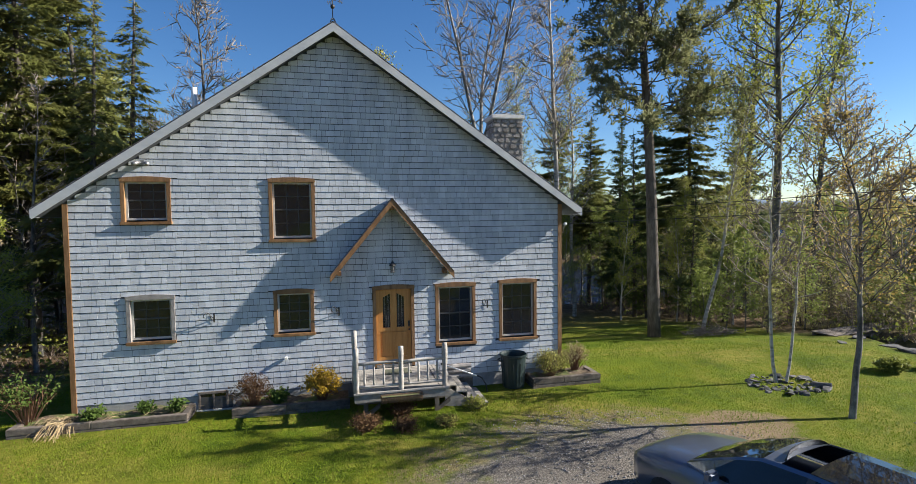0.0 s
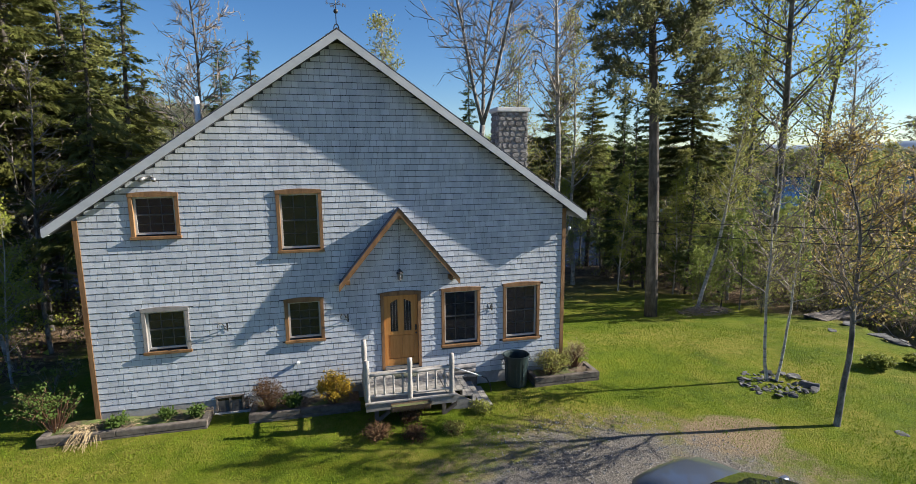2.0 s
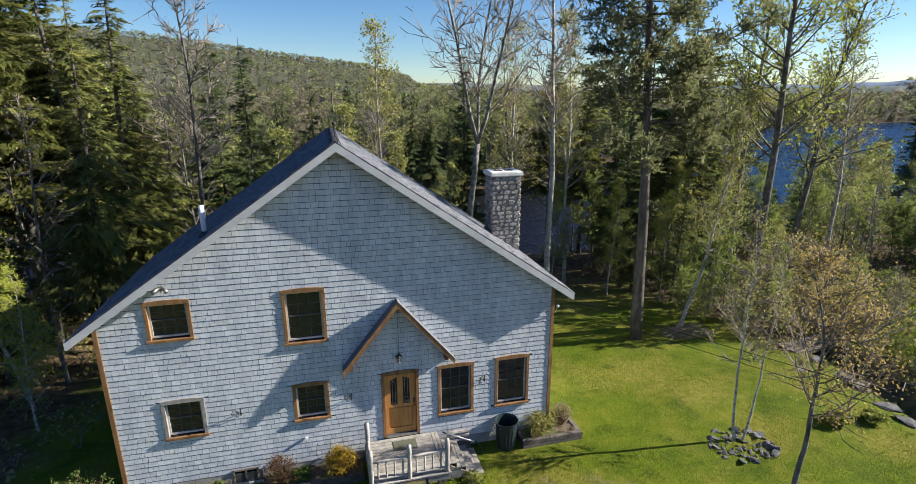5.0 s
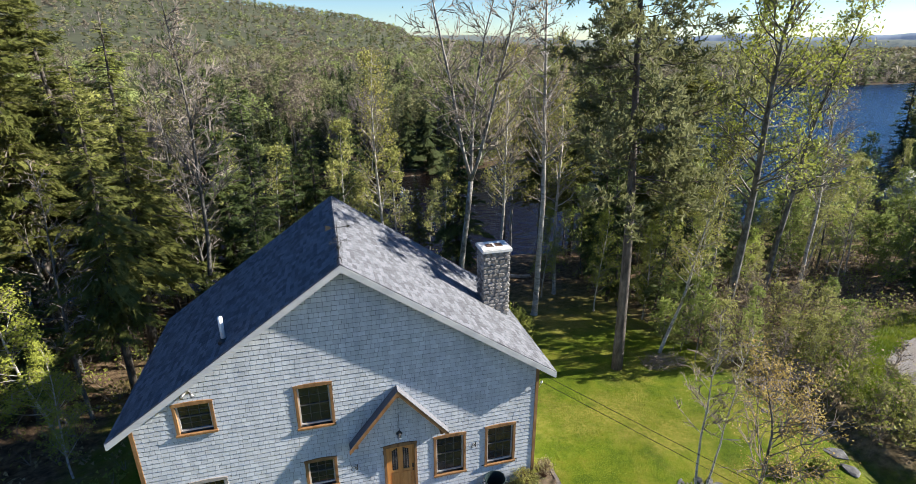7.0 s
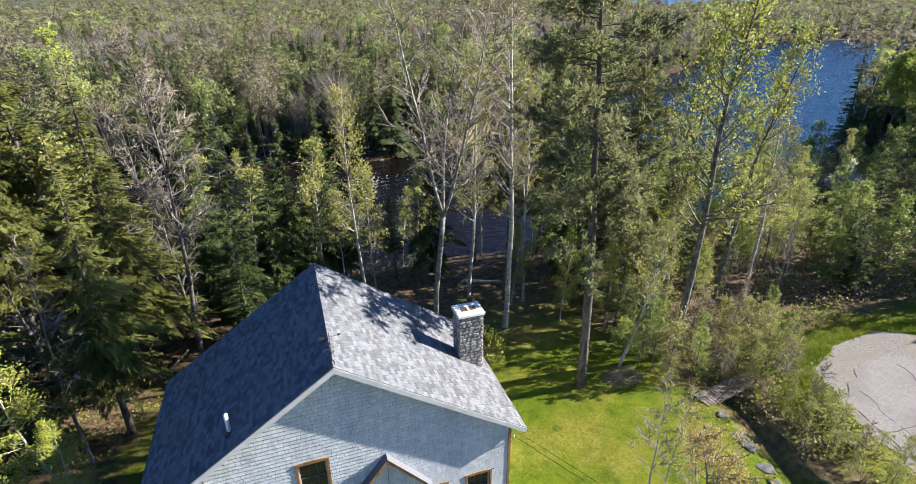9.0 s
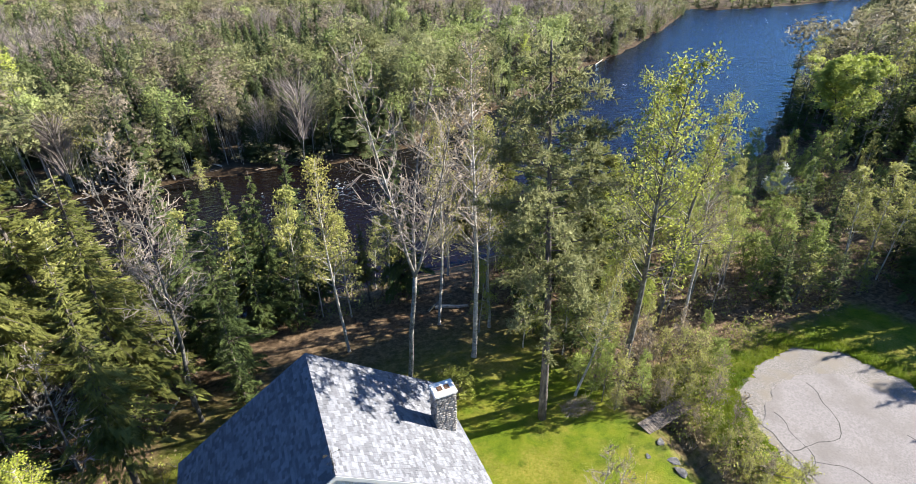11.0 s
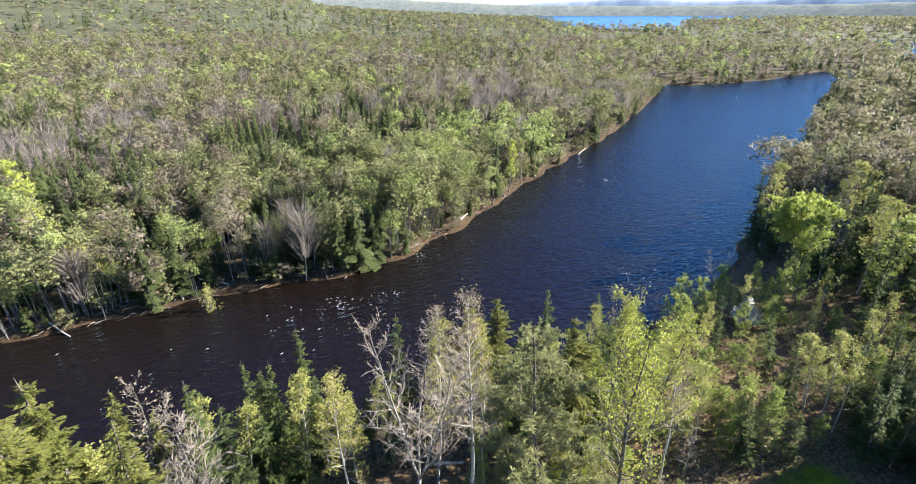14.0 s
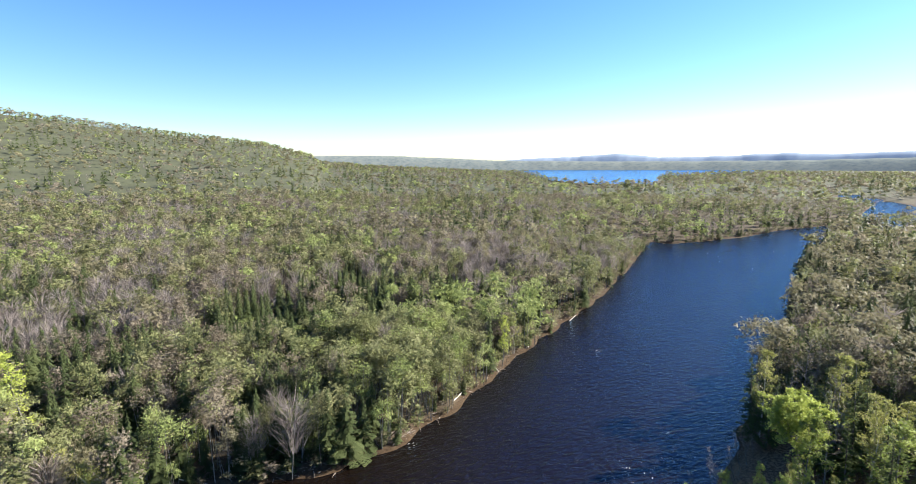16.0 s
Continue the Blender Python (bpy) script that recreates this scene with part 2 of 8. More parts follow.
def part(name, bm, mat, parent=None, label=""):
    """Links a bmesh or a mesh as one object under a thing or a part."""
    if isinstance(bm, bpy.types.Mesh):
        me = bm
    elif isinstance(bm, Soup):
        me = bm.mesh(name, mat)
    else:
        me = bpy.data.meshes.new(name)
        bm.to_mesh(me)
        bm.free()
        me.materials.append(mat)
    ob = new(name, me)
    ob.parent = parent
    if label:
        ob["label"] = label
    return ob


def thing(name, label, category, at=(0, 0, 0), group="", kind="", turn=0.0):
    ob = new(name)
    ob.empty_display_size = 0.2
    ob.matrix_basis = pose(*at, 0, 0, turn)
    return tagged(ob, label, category, group, kind)


def block(x0, y0, z0, x1, y1, z1, bevel=0.0):
    bm = bmesh.new()
    bmesh.ops.create_cube(bm, size=1, matrix=Matrix.Translation(((x0 + x1) / 2, (y0 + y1) / 2, (z0 + z1) / 2)) @ Matrix.Diagonal((x1 - x0, y1 - y0, z1 - z0, 1)))
    if bevel:
        bmesh.ops.bevel(bm, geom=bm.edges[:], offset=bevel, segments=2, affect="EDGES")
    return bm


# ---- ground and water ----
WATER_Z = -5.4
NEAR = [(-900, -60), (-400, 15), (-120, 41), (-30, 45), (10, 46.5), (40, 47.5), (62, 51), (76, 56), (118, 79), (153, 96), (210, 130), (322, 190), (404, 216), (520, 225), (700, 285), (860, 415), (960, 530), (1300, 735)]
FAR = [(-900, 0), (-400, 62), (-120, 84), (-35, 86), (-15, 86), (-3, 88), (16, 85), (31, 90.5), (44, 98), (58, 108), (70, 117), (104, 139), (133, 157), (200, 208), (258, 255), (282, 240), (346, 248), (409, 254), (520, 268), (700, 340), (840, 450), (945, 540), (1300, 745)]


def shore_distance(x, y, line):
    d = np.full(np.shape(x), 1e9)
    for (ax, ay), (bx, by) in zip(line, line[1:]):
        vx, vy = bx - ax, by - ay
        t = np.clip(((x - ax) * vx + (y - ay) * vy) / (vx * vx + vy * vy), 0, 1)
        d = np.minimum(d, np.hypot(x - ax - t * vx, y - ay - t * vy))
    return d


def ground_height(x, y):
    x, y = np.asarray(x, float), np.asarray(y, float)
    dn, df = shore_distance(x, y, NEAR), shore_distance(x, y, FAR)
    yn, yf = np.interp(x, *zip(*NEAR)), np.interp(x, *zip(*FAR))
    near, far = y < yn, y > yf
    hn = np.interp(dn, [0, 2, 5, 9, 14, 25, 28.5, 31.5, 60, 400], [-5.4, -4.3, -3.1, -2.6, -2.2, -1.05, -.5, 0, .2, 6])
    hf = np.interp(df, [0, 0.7, 2.5, 40, 300, 3000], [-5.45, -4.9, -4.4, -3.6, -2.5, 2])
    return np.where(near, hn, np.where(far, hf, -5.4 - np.minimum(np.minimum(dn, df) * .3, 2)))


def hills(x, y):
    """Far rises: a long hill on one side and low haze-blue ranges at the end."""
    d, a = np.hypot(x, y), np.degrees(np.arctan2(x, y))
    ridge = np.interp(a, [-60, -30, -16, -11, -8, -1, 4.6, 8, 10, 16.5, 24, 30, 60], [4.6, 4.3, 3.85, 3.35, 3.0, 2.25, 1.65, 0.75, 0.35, 0.2, 0.1, 0.0, 0.0])
    rise = np.clip((d - 500) / 1500, 0, 1)
    rise = rise * rise * (3 - 2 * rise)
    top = 48 + 2000 * np.tan(np.radians(ridge))
    return np.where(ridge > 0.02, (top + 2) * rise * np.clip(ridge / 0.5, 0, 1), 0)


def axis(dense0, dense1, step, lo, hi, grow=1.09):
    mid = list(np.arange(dense0, dense1 + step / 2, step))
    up, s = [mid[-1]], step
    while up[-1] < hi:
        s *= grow
        up.append(up[-1] + s)
    down, s = [mid[0]], step
    while down[-1] > lo:
        s *= grow
        down.append(down[-1] - s)
    return np.array(down[:0:-1] + mid + up[1:])


def land_height(x, y):
    wob = 1.2 * np.sin(x * 0.31 + y * 0.17) * np.sin(y * 0.23 - x * 0.11)
    ditch = shore_distance(x, y, [(21.0, 18.2), (20.6, 16.5), (20.1, 14.2), (19.7, 12.8), (19.3, 11.2), (18.8, 9.0), (18.0, 5.0)])
    return ground_height(x, y + np.where(y > 60, wob, wob * 0.4)) + hills(x, y) - 0.6 * np.clip(1 - ditch / 0.9, 0, 1) ** 0.7


def build_ground():
    gx, gy = axis(-26, 76, 1.1, -3000, 4300, 1.09), axis(-4, 100, 1.1, -1500, 4300, 1.09)
    gx = np.array(sorted(set(gx[(gx < 17.8) | (gx > 21.8)]) | set(np.arange(17.8, 21.8, 0.32))))
    X, Y = np.meshgrid(gx, gy)
    Z = land_height(X, Y)
    rough = np.vectorize(lambda a, b: noise.noise((a * 0.35, b * 0.35, 0)))(X, Y)
    Z = Z + rough * 0.05
    nx, ny = len(gx), len(gy)
    i = (np.arange(ny - 1)[:, None] * nx + np.arange(nx - 1)[None]).ravel()
    tris = np.concatenate([np.stack([i, i + 1, i + nx + 1], 1), np.stack([i, i + nx + 1, i + nx], 1)])
    s = Soup()
    s.add(np.stack([X, Y, Z], -1).reshape(-1, 3), tris)
    ob = part("ground", s.mesh("ground", M_GROUND, True), M_GROUND)
    return tagged(ob, "mown spring lawn and brown forest floor sloping to a river", "ground", kind="structure")


def ground_z(x, y):
    return float(land_height(np.array([x]), np.array([y]))[0])


def ground_material():
    """Lawn near the house, leaf litter below the trees, wet brown shore, by place."""
    m = bpy.data.materials.new("lawn_and_forest_floor")
    m.use_nodes = True
    t, n = m.node_tree, m.node_tree.nodes
    bsdf = n["Principled BSDF"]
    bsdf.inputs["Roughness"].default_value = 0.95
    bsdf.inputs["Specular IOR Level"].default_value = 0.1
    geo = n.new("ShaderNodeNewGeometry")

    def tex(scale, detail=6.0):
        a = n.new("ShaderNodeTexNoise")
        a.inputs["Scale"].default_value, a.inputs["Detail"].default_value, a.inputs["Roughness"].default_value = scale, detail, 0.7
        link(t, geo.outputs["Position"], a.inputs["Vector"])
        return a.outputs["Fac"]

    def ramp(src, stops):
        r = n.new("ShaderNodeValToRGB")
        e = r.color_ramp.elements
        while len(e) < len(stops):
            e.new(0.5)
        for i, (p, c) in enumerate(stops):
            e[i].position, e[i].color = p, (*c, 1)
        link(t, src, r.inputs[0])
        return r.outputs[0]

    def mix(f, a, b):
        x = n.new("ShaderNodeMixRGB")
        link(t, f, x.inputs[0])
        link(t, a, x.inputs[1])
        link(t, b, x.inputs[2])
        return x.outputs[0]

    def maths(op, a, b=None, c=None):
        x = n.new("ShaderNodeMath")
        x.operation = op
        for k, v in enumerate((a, b, c)):
            if v is None:
                continue
            if isinstance(v, (int, float)):
                x.inputs[k].default_value = v
            else:
                link(t, v, x.inputs[k])
        return x.outputs[0]

    def band(src, lo, hi):
        r = n.new("ShaderNodeMapRange")
        r.interpolation_type = "SMOOTHSTEP"
        r.inputs["From Min"].default_value, r.inputs["From Max"].default_value = lo, hi
        link(t, src, r.inputs[0])
        return r.outputs[0]

    sep = n.new("ShaderNodeSeparateXYZ")
    link(t, geo.outputs["Position"], sep.inputs[0])
    X, Y, Z = sep.outputs
    lawn = ramp(tex(0.9, 9), [(0.30, (0.025, 0.053, 0.004)), (0.42, (0.059, 0.099, 0.006)), (0.52, (0.103, 0.143, 0.008)), (0.62, (0.150, 0.158, 0.013)), (0.74, (0.218, 0.151, 0.037))])
    fine = ramp(tex(28, 8), [(0.32, (0.021, 0.042, 0.003)), (0.5, (0.084, 0.118, 0.007)), (0.68, (0.188, 0.197, 0.019))])
    half = n.new("ShaderNodeValue")
    half.outputs[0].default_value = 0.45
    lawn = mix(half.outputs[0], lawn, fine)
    straw = ramp(tex(6, 8), [(0.35, (0.125, 0.122, 0.012)), (0.65, (0.255, 0.218, 0.050))])
    lawn = mix(maths("MULTIPLY", band(tex(0.28, 5), 0.42, 0.64), 0.75), lawn, straw)
    lush = ramp(tex(9, 8), [(0.35, (0.020, 0.046, 0.004)), (0.65, (0.070, 0.108, 0.008))])
    lawn = mix(maths("MULTIPLY", band(tex(0.5, 7), 0.53, 0.66), 0.7), lawn, lush)
    litter = ramp(tex(2.2, 10), [(0.32, (0.035, 0.024, 0.016)), (0.48, (0.10, 0.068, 0.042)), (0.62, (0.19, 0.135, 0.085)), (0.75, (0.10, 0.12, 0.03))])
    wob = maths("MULTIPLY_ADD", tex(0.35), 8.0, -4.0)
    inside = maths("MINIMUM", band(maths("ADD", X, wob), -11.5, -8.8), maths("SUBTRACT", 1.0, band(maths("ADD", X, wob), 18.0, 21.0)))
    back = maths("SUBTRACT", 1.0, band(maths("ADD", Y, wob), 22.0, 36.0))
    col = mix(maths("MULTIPLY", inside, back), litter, lawn)
    # the grass verge beyond the turning place
    vx = maths("MINIMUM", band(maths("ADD", X, wob), 20, 24), maths("SUBTRACT", 1.0, band(maths("ADD", X, wob), 43, 47)))
    vy = maths("MINIMUM", band(maths("ADD", Y, wob), 2, 6), maths("SUBTRACT", 1.0, band(maths("ADD", Y, wob), 18.5, 22)))
    col = mix(maths("MULTIPLY", vx, vy), col, lawn)
    # the gravel drive and a worn patch before the house
    ex = maths("POWER", maths("DIVIDE", maths("ABSOLUTE", maths("SUBTRACT", X, 5.0)), 4.7), 2.0)
    ey = maths("POWER", maths("DIVIDE", maths("ABSOLUTE", maths("SUBTRACT", Y, 5.7)), 5.5), 2.0)
    ring = maths("ADD", maths("ADD", ex, ey), maths("MULTIPLY_ADD", tex(1.1), 1.3, -0.65))
    dirt = ramp(tex(14, 8), [(0.3, (0.093, 0.072, 0.041)), (0.5, (0.170, 0.132, 0.079)), (0.7, (0.255, 0.200, 0.128))])
    gravel = ramp(tex(32, 10), [(0.3, (0.038, 0.034, 0.029)), (0.45, (0.104, 0.094, 0.083)), (0.58, (0.204, 0.186, 0.164)), (0.72, (0.314, 0.287, 0.248))])
    worn = band(tex(3.0, 8), 0.42, 0.58)
    col = mix(maths("MULTIPLY", maths("SUBTRACT", 1.0, band(ring, 0.9, 1.25)), maths("MULTIPLY_ADD", worn, 0.6, 0.2)), col, dirt)
    px = maths("POWER", maths("DIVIDE", maths("SUBTRACT", X, 8.5), 1.3), 2.0)
    py = maths("POWER", maths("DIVIDE", maths("SUBTRACT", Y, 9.3), 0.9), 2.0)
    bare = maths("ADD", maths("ADD", px, py), maths("MULTIPLY_ADD", tex(2.0), 1.6, -0.8))
    earth = ramp(tex(18, 8), [(0.3, (0.15, 0.105, 0.065)), (0.7, (0.30, 0.22, 0.15))])
    col = mix(maths("MULTIPLY", maths("SUBTRACT", 1.0, band(bare, 0.6, 1.2)), 0.85), col, earth)
    col = mix(maths("SUBTRACT", 1.0, band(ring, 0.50, 0.86)), col, gravel)
    # far-bank litter darkened in colour as if shaded by the trees
    shaded_litter = ramp(tex(0.6), [(0.35, (0.040, 0.031, 0.021)), (0.65, (0.100, 0.078, 0.052))])
    col = mix(band(Y, 62, 70), col, shaded_litter)
    distant = ramp(tex(0.02), [(0.35, (0.054, 0.057, 0.039)), (0.65, (0.079, 0.087, 0.052))])
    col = mix(band(Y, 250, 500), col, distant)
    wet = maths("SUBTRACT", 1.0, band(Z, -4.95, -4.5))
    shore = ramp(tex(1.5), [(0.35, (0.019, 0.011, 0.006)), (0.65, (0.067, 0.044, 0.025))])
    col = mix(maths("MULTIPLY", wet, 0.8), col, shore)
    link(t, col, bsdf.inputs["Base Color"])
    b = n.new("ShaderNodeBump")
    b.inputs["Strength"].default_value, b.inputs["Distance"].default_value = 0.7, 0.06
    link(t, tex(30), b.inputs["Height"])
    link(t, b.outputs[0], bsdf.inputs["Normal"])
    return m


def water_material():
    m = bpy.data.materials.new("dark_peaty_river_water")
    m.use_nodes = True
    t, n = m.node_tree, m.node_tree.nodes
    bsdf = n["Principled BSDF"]
    bsdf.inputs["Roughness"].default_value = 1.0
    bsdf.inputs["Specular IOR Level"].default_value = 0.0
    gloss = n.new("ShaderNodeBsdfGlossy")
    # blue gloss tint put in for waves mirroring the deeper upper sky
    gloss.inputs["Color"].default_value, gloss.inputs["Roughness"].default_value = (0.44, 0.68, 1.0, 1), 0.09
    geo = n.new("ShaderNodeNewGeometry")
    mp = n.new("ShaderNodeMapping")
    mp.inputs["Rotation"].default_value = (0, 0, radians(-38))
    mp.inputs["Scale"].default_value = (0.55, 1.3, 1)
    link(t, geo.outputs["Position"], mp.inputs[0])
    a = n.new("ShaderNodeTexNoise")
    a.inputs["Scale"].default_value, a.inputs["Detail"].default_value = 0.9, 8
    a.inputs["Distortion"].default_value = 0.6
    link(t, mp.outputs[0], a.inputs["Vector"])
    c = n.new("ShaderNodeTexNoise")
    c.inputs["Scale"].default_value, c.inputs["Detail"].default_value = 0.05, 4
    link(t, geo.outputs["Position"], c.inputs["Vector"])
    r = n.new("ShaderNodeValToRGB")
    r.color_ramp.elements[0].position, r.color_ramp.elements[0].color = 0.35, (0.0055, 0.0034, 0.0024, 1)
    r.color_ramp.elements[1].position, r.color_ramp.elements[1].color = 0.7, (0.0065, 0.0045, 0.0034, 1)
    link(t, c.outputs["Fac"], r.inputs[0])
    link(t, r.outputs[0], bsdf.inputs["Base Color"])
    b = n.new("ShaderNodeBump")
    b.inputs["Strength"].default_value, b.inputs["Distance"].default_value = 1.0, 0.42
    link(t, a.outputs["Fac"], b.inputs["Height"])
    fres = n.new("ShaderNodeFresnel")
    fres.inputs["IOR"].default_value = 1.40
    both = n.new("ShaderNodeMixShader")
    for node in (bsdf, gloss, fres):
        link(t, b.outputs[0], node.inputs["Normal"])
    link(t, fres.outputs[0], both.inputs[0])
    link(t, bsdf.outputs[0], both.inputs[1])
    link(t, gloss.outputs[0], both.inputs[2])
    link(t, both.outputs[0], n["Material Output"].inputs["Surface"])
    return m


M_GROUND = ground_material()
M_WATER = water_material()
ground = build_ground()


def build_water():
    bm = bmesh.new()
    vs = [bm.verts.new(p) for p in ((-1000, -150, WATER_Z), (1500, -150, WATER_Z), (1500, 900, WATER_Z), (-1000, 900, WATER_Z))]
    bm.faces.new(vs)
    return tagged(part("water", bm, M_WATER), "dark brown river with blue-tinted sky sheen and ripples", "river", kind="structure")


build_water()


# ---- house ----
WALL_Y, BACK_Y, WALL_X0, WALL_X1 = 13.53, 20.1, -5.98, 6.22
RIDGE_X, RIDGE_Z, EAVE_Z, EAVE_X0, EAVE_X1 = 0.08, 9.44, 4.93, -6.46, 6.70
ROOF_T, OVER = 0.16, 0.29
SLOPE = (RIDGE_Z - EAVE_Z) / (RIDGE_X - EAVE_X0)
SIDING_Z, COURSE = 0.36, 0.155
OPENINGS = {  # x0, x1, z0, z1 of the outer trim
    "A": (-4.81, -3.75, 4.56, 5.64), "B": (-4.79, -3.75, 1.72, 2.86), "C": (-1.56, -0.46, 4.08, 5.64),
    "D": (-1.51, -0.54, 1.71, 2.86), "E": (2.59, 3.70, 1.20, 2.86), "F": (4.38, 5.48, 1.22, 2.89), "door": (0.93, 2.02, 0.72, 2.86)}
PORCH_X, PORCH_Z, PORCH_X0, PORCH_X1, PORCH_EZ, PORCH_OUT = 1.45, 5.15, -0.12, 3.04, 3.23, 0.32


def roof_line(x):
    return RIDGE_Z - ROOF_T / math.cos(math.atan(SLOPE)) - SLOPE * abs(x - RIDGE_X)


def glass_material():
    m = bpy.data.materials.new("dark_window_glass")
    m.use_nodes = True
    b = m.node_tree.nodes["Principled BSDF"]
    b.inputs["Base Color"].default_value = (0.035, 0.038, 0.042, 1)
    b.inputs["Roughness"].default_value = 0.04
    b.inputs["Transmission Weight"].default_value = 0.35
    b.inputs["IOR"].default_value = 1.45
    return m


M_GLASS = glass_material()
M_SASH = material("white_vinyl_sash", [(0.40, 0.39, 0.37), (0.50, 0.49, 0.47)], 5, rough=0.5)
M_MUNTIN = material("dark_muntin", [(0.05, 0.05, 0.05), (0.08, 0.08, 0.08)], 5, rough=0.6)
M_IRON = material("black_wrought_iron", [(0.012, 0.012, 0.013), (0.03, 0.03, 0.03)], 20, rough=0.5, bump=0.1)
M_STEEL = material("dull_pewter_metal", [(0.25, 0.25, 0.25), (0.4, 0.4, 0.4)], 15, rough=0.4, metal=0.8)
M_WHITE = material("white_pvc", [(0.72, 0.72, 0.70), (0.82, 0.82, 0.80)], 6, rough=0.45)
M_STONE = material("grey_fieldstone", [(0.12, 0.110, 0.10), (0.23, 0.215, 0.20), (0.36, 0.34, 0.315)], 7, rough=0.9, bump=0.5, bump_scale=25, random_tint=0.35)
M_MORTAR = material("grey_lime_mortar", [(0.20, 0.19, 0.18), (0.29, 0.28, 0.265)], 12, rough=0.95, bump=0.4)
M_CAPSTONE = material("white_concrete_cap", [(0.55, 0.54, 0.52), (0.70, 0.69, 0.66)], 6, rough=0.9, bump=0.25)
# dark backing that stands in for shade between shingles and roof tabs
M_GAP_SHADE = material("dark_gap_shade", [(0.03, 0.035, 0.045), (0.06, 0.07, 0.085)], 8, rough=0.95)
M_CLAY = material("dark_clay_flue", [(0.05, 0.03, 0.02), (0.14, 0.07, 0.04)], 6, rough=0.9)


def gable_wall(y0, y1, openings):
    xs = sorted({WALL_X0, WALL_X1, RIDGE_X} | {x for o in openings for x in (o[0] + 0.06, o[1] - 0.06)})
    s = Soup()
    for xa, xb in zip(xs, xs[1:]):
        spans, z = [], 0.0
        for o in sorted((o for o in openings if o[0] + 0.06 <= xa + 1e-6 and o[1] - 0.06 >= xb - 1e-6), key=lambda o: o[2]):
            spans.append((z, o[2] + 0.06))
            z = o[3] - 0.06
        for z0, z1 in spans:
            box_into(s, xa, y0, z0, xb, y1, z1)
        za, zb = roof_line(xa), roof_line(xb)
        s.add([(xa, y0, z), (xb, y0, z), (xb, y1, z), (xa, y1, z), (xa, y0, za), (xb, y0, zb), (xb, y1, zb), (xa, y1, za)], BOX_TRIS)
    bm = bmesh.new()
    me = s.mesh("wall", M_GAP_SHADE)
    bm.from_mesh(me)
    bpy.data.meshes.remove(me)
    bmesh.ops.remove_doubles(bm, verts=bm.verts[:], dist=0.0005)
    return bm


def shingle_verts(x0, x1, z0, za, zb, y, butt):
    """One tapered shingle, butt end down; its top corners may lie at unlike heights under a rake."""
    v = [(x0, y - butt, z0), (x1, y - butt, z0), (x1, y - 0.005, zb), (x0, y - 0.005, za)]
    v += [(a, y + 0.001, b) for a, _, b in v]
    t = [(0, 1, 2), (0, 2, 3)]
    for i in range(4):
        k = (i + 1) % 4
        t += [(i, 4 + i, 4 + k), (i, 4 + k, k)]
    return v, t


def wall_shingles(parent):
    """Courses of shingles over the front wall: those about the porch singly, the rest joined."""
    rng = random.Random(5)
    rest, single, k, z = Soup(), 0, 0, SIDING_Z
    blocks = list(OPENINGS.values())
    while z < RIDGE_Z - 0.3:
        x = WALL_X0 + 0.09
        # slot open to the dark backing, drawing the shadow line below each butt
        ztop = z + COURSE - 0.015
        while x < WALL_X1 - 0.09:
            w = rng.uniform(0.10, 0.24)
            x0, x1 = x + 0.003, min(x + w, WALL_X1 - 0.09) - 0.003
            x += w
            if x1 - x0 < 0.03:
                continue
            xm, zm, skip = (x0 + x1) / 2, z + COURSE / 2, False
            low, high = z + rng.uniform(-0.003, 0.003), ztop
            for a, b, c, d in blocks:
                shared = min(z + COURSE, d) - max(z, c)
                if shared < 0.005 or x1 < a or x0 > b:
                    continue
                if shared < 0.5 * COURSE:
                    if z < c:
                        high = min(high, c)
                    else:
                        low = max(low, d + 0.002)
                elif x0 < a - 0.015:
                    x1 = a - 0.002
                elif x1 > b + 0.015:
                    x0 = b + 0.002
                else:
                    skip = True
            if xm < RIDGE_X:
                # the courses step up below this rake, baring dark backing in place of shadow
                x0 = max(x0, RIDGE_X - (roof_line(RIDGE_X) - high + 0.07) / SLOPE)
                if x1 - x0 < 0.015:
                    continue
            za, zb = min(high, roof_line(x0)), min(high, roof_line(x1))
            if skip or x1 - x0 < 0.015 or max(za, zb) < low + 0.02:
                continue
            za, zb = max(za, low + 0.004), max(zb, low + 0.004)
            v, t = shingle_verts(x0, x1, low, za, zb, WALL_Y, rng.uniform(0.011, 0.016))
            if 2.0 < xm < 5.9 and 0.5 < z < 3.1 and single < 300:
                s = Soup()
                s.add(v, t)
                part("shingle", s, M_SHINGLE, parent)
                single += 1
            else:
                rest.add(v, t)
        z += COURSE
        k += 1
    ob = part("shingles", rest, M_SHINGLE, parent)
    ob["kind"] = "stuff"


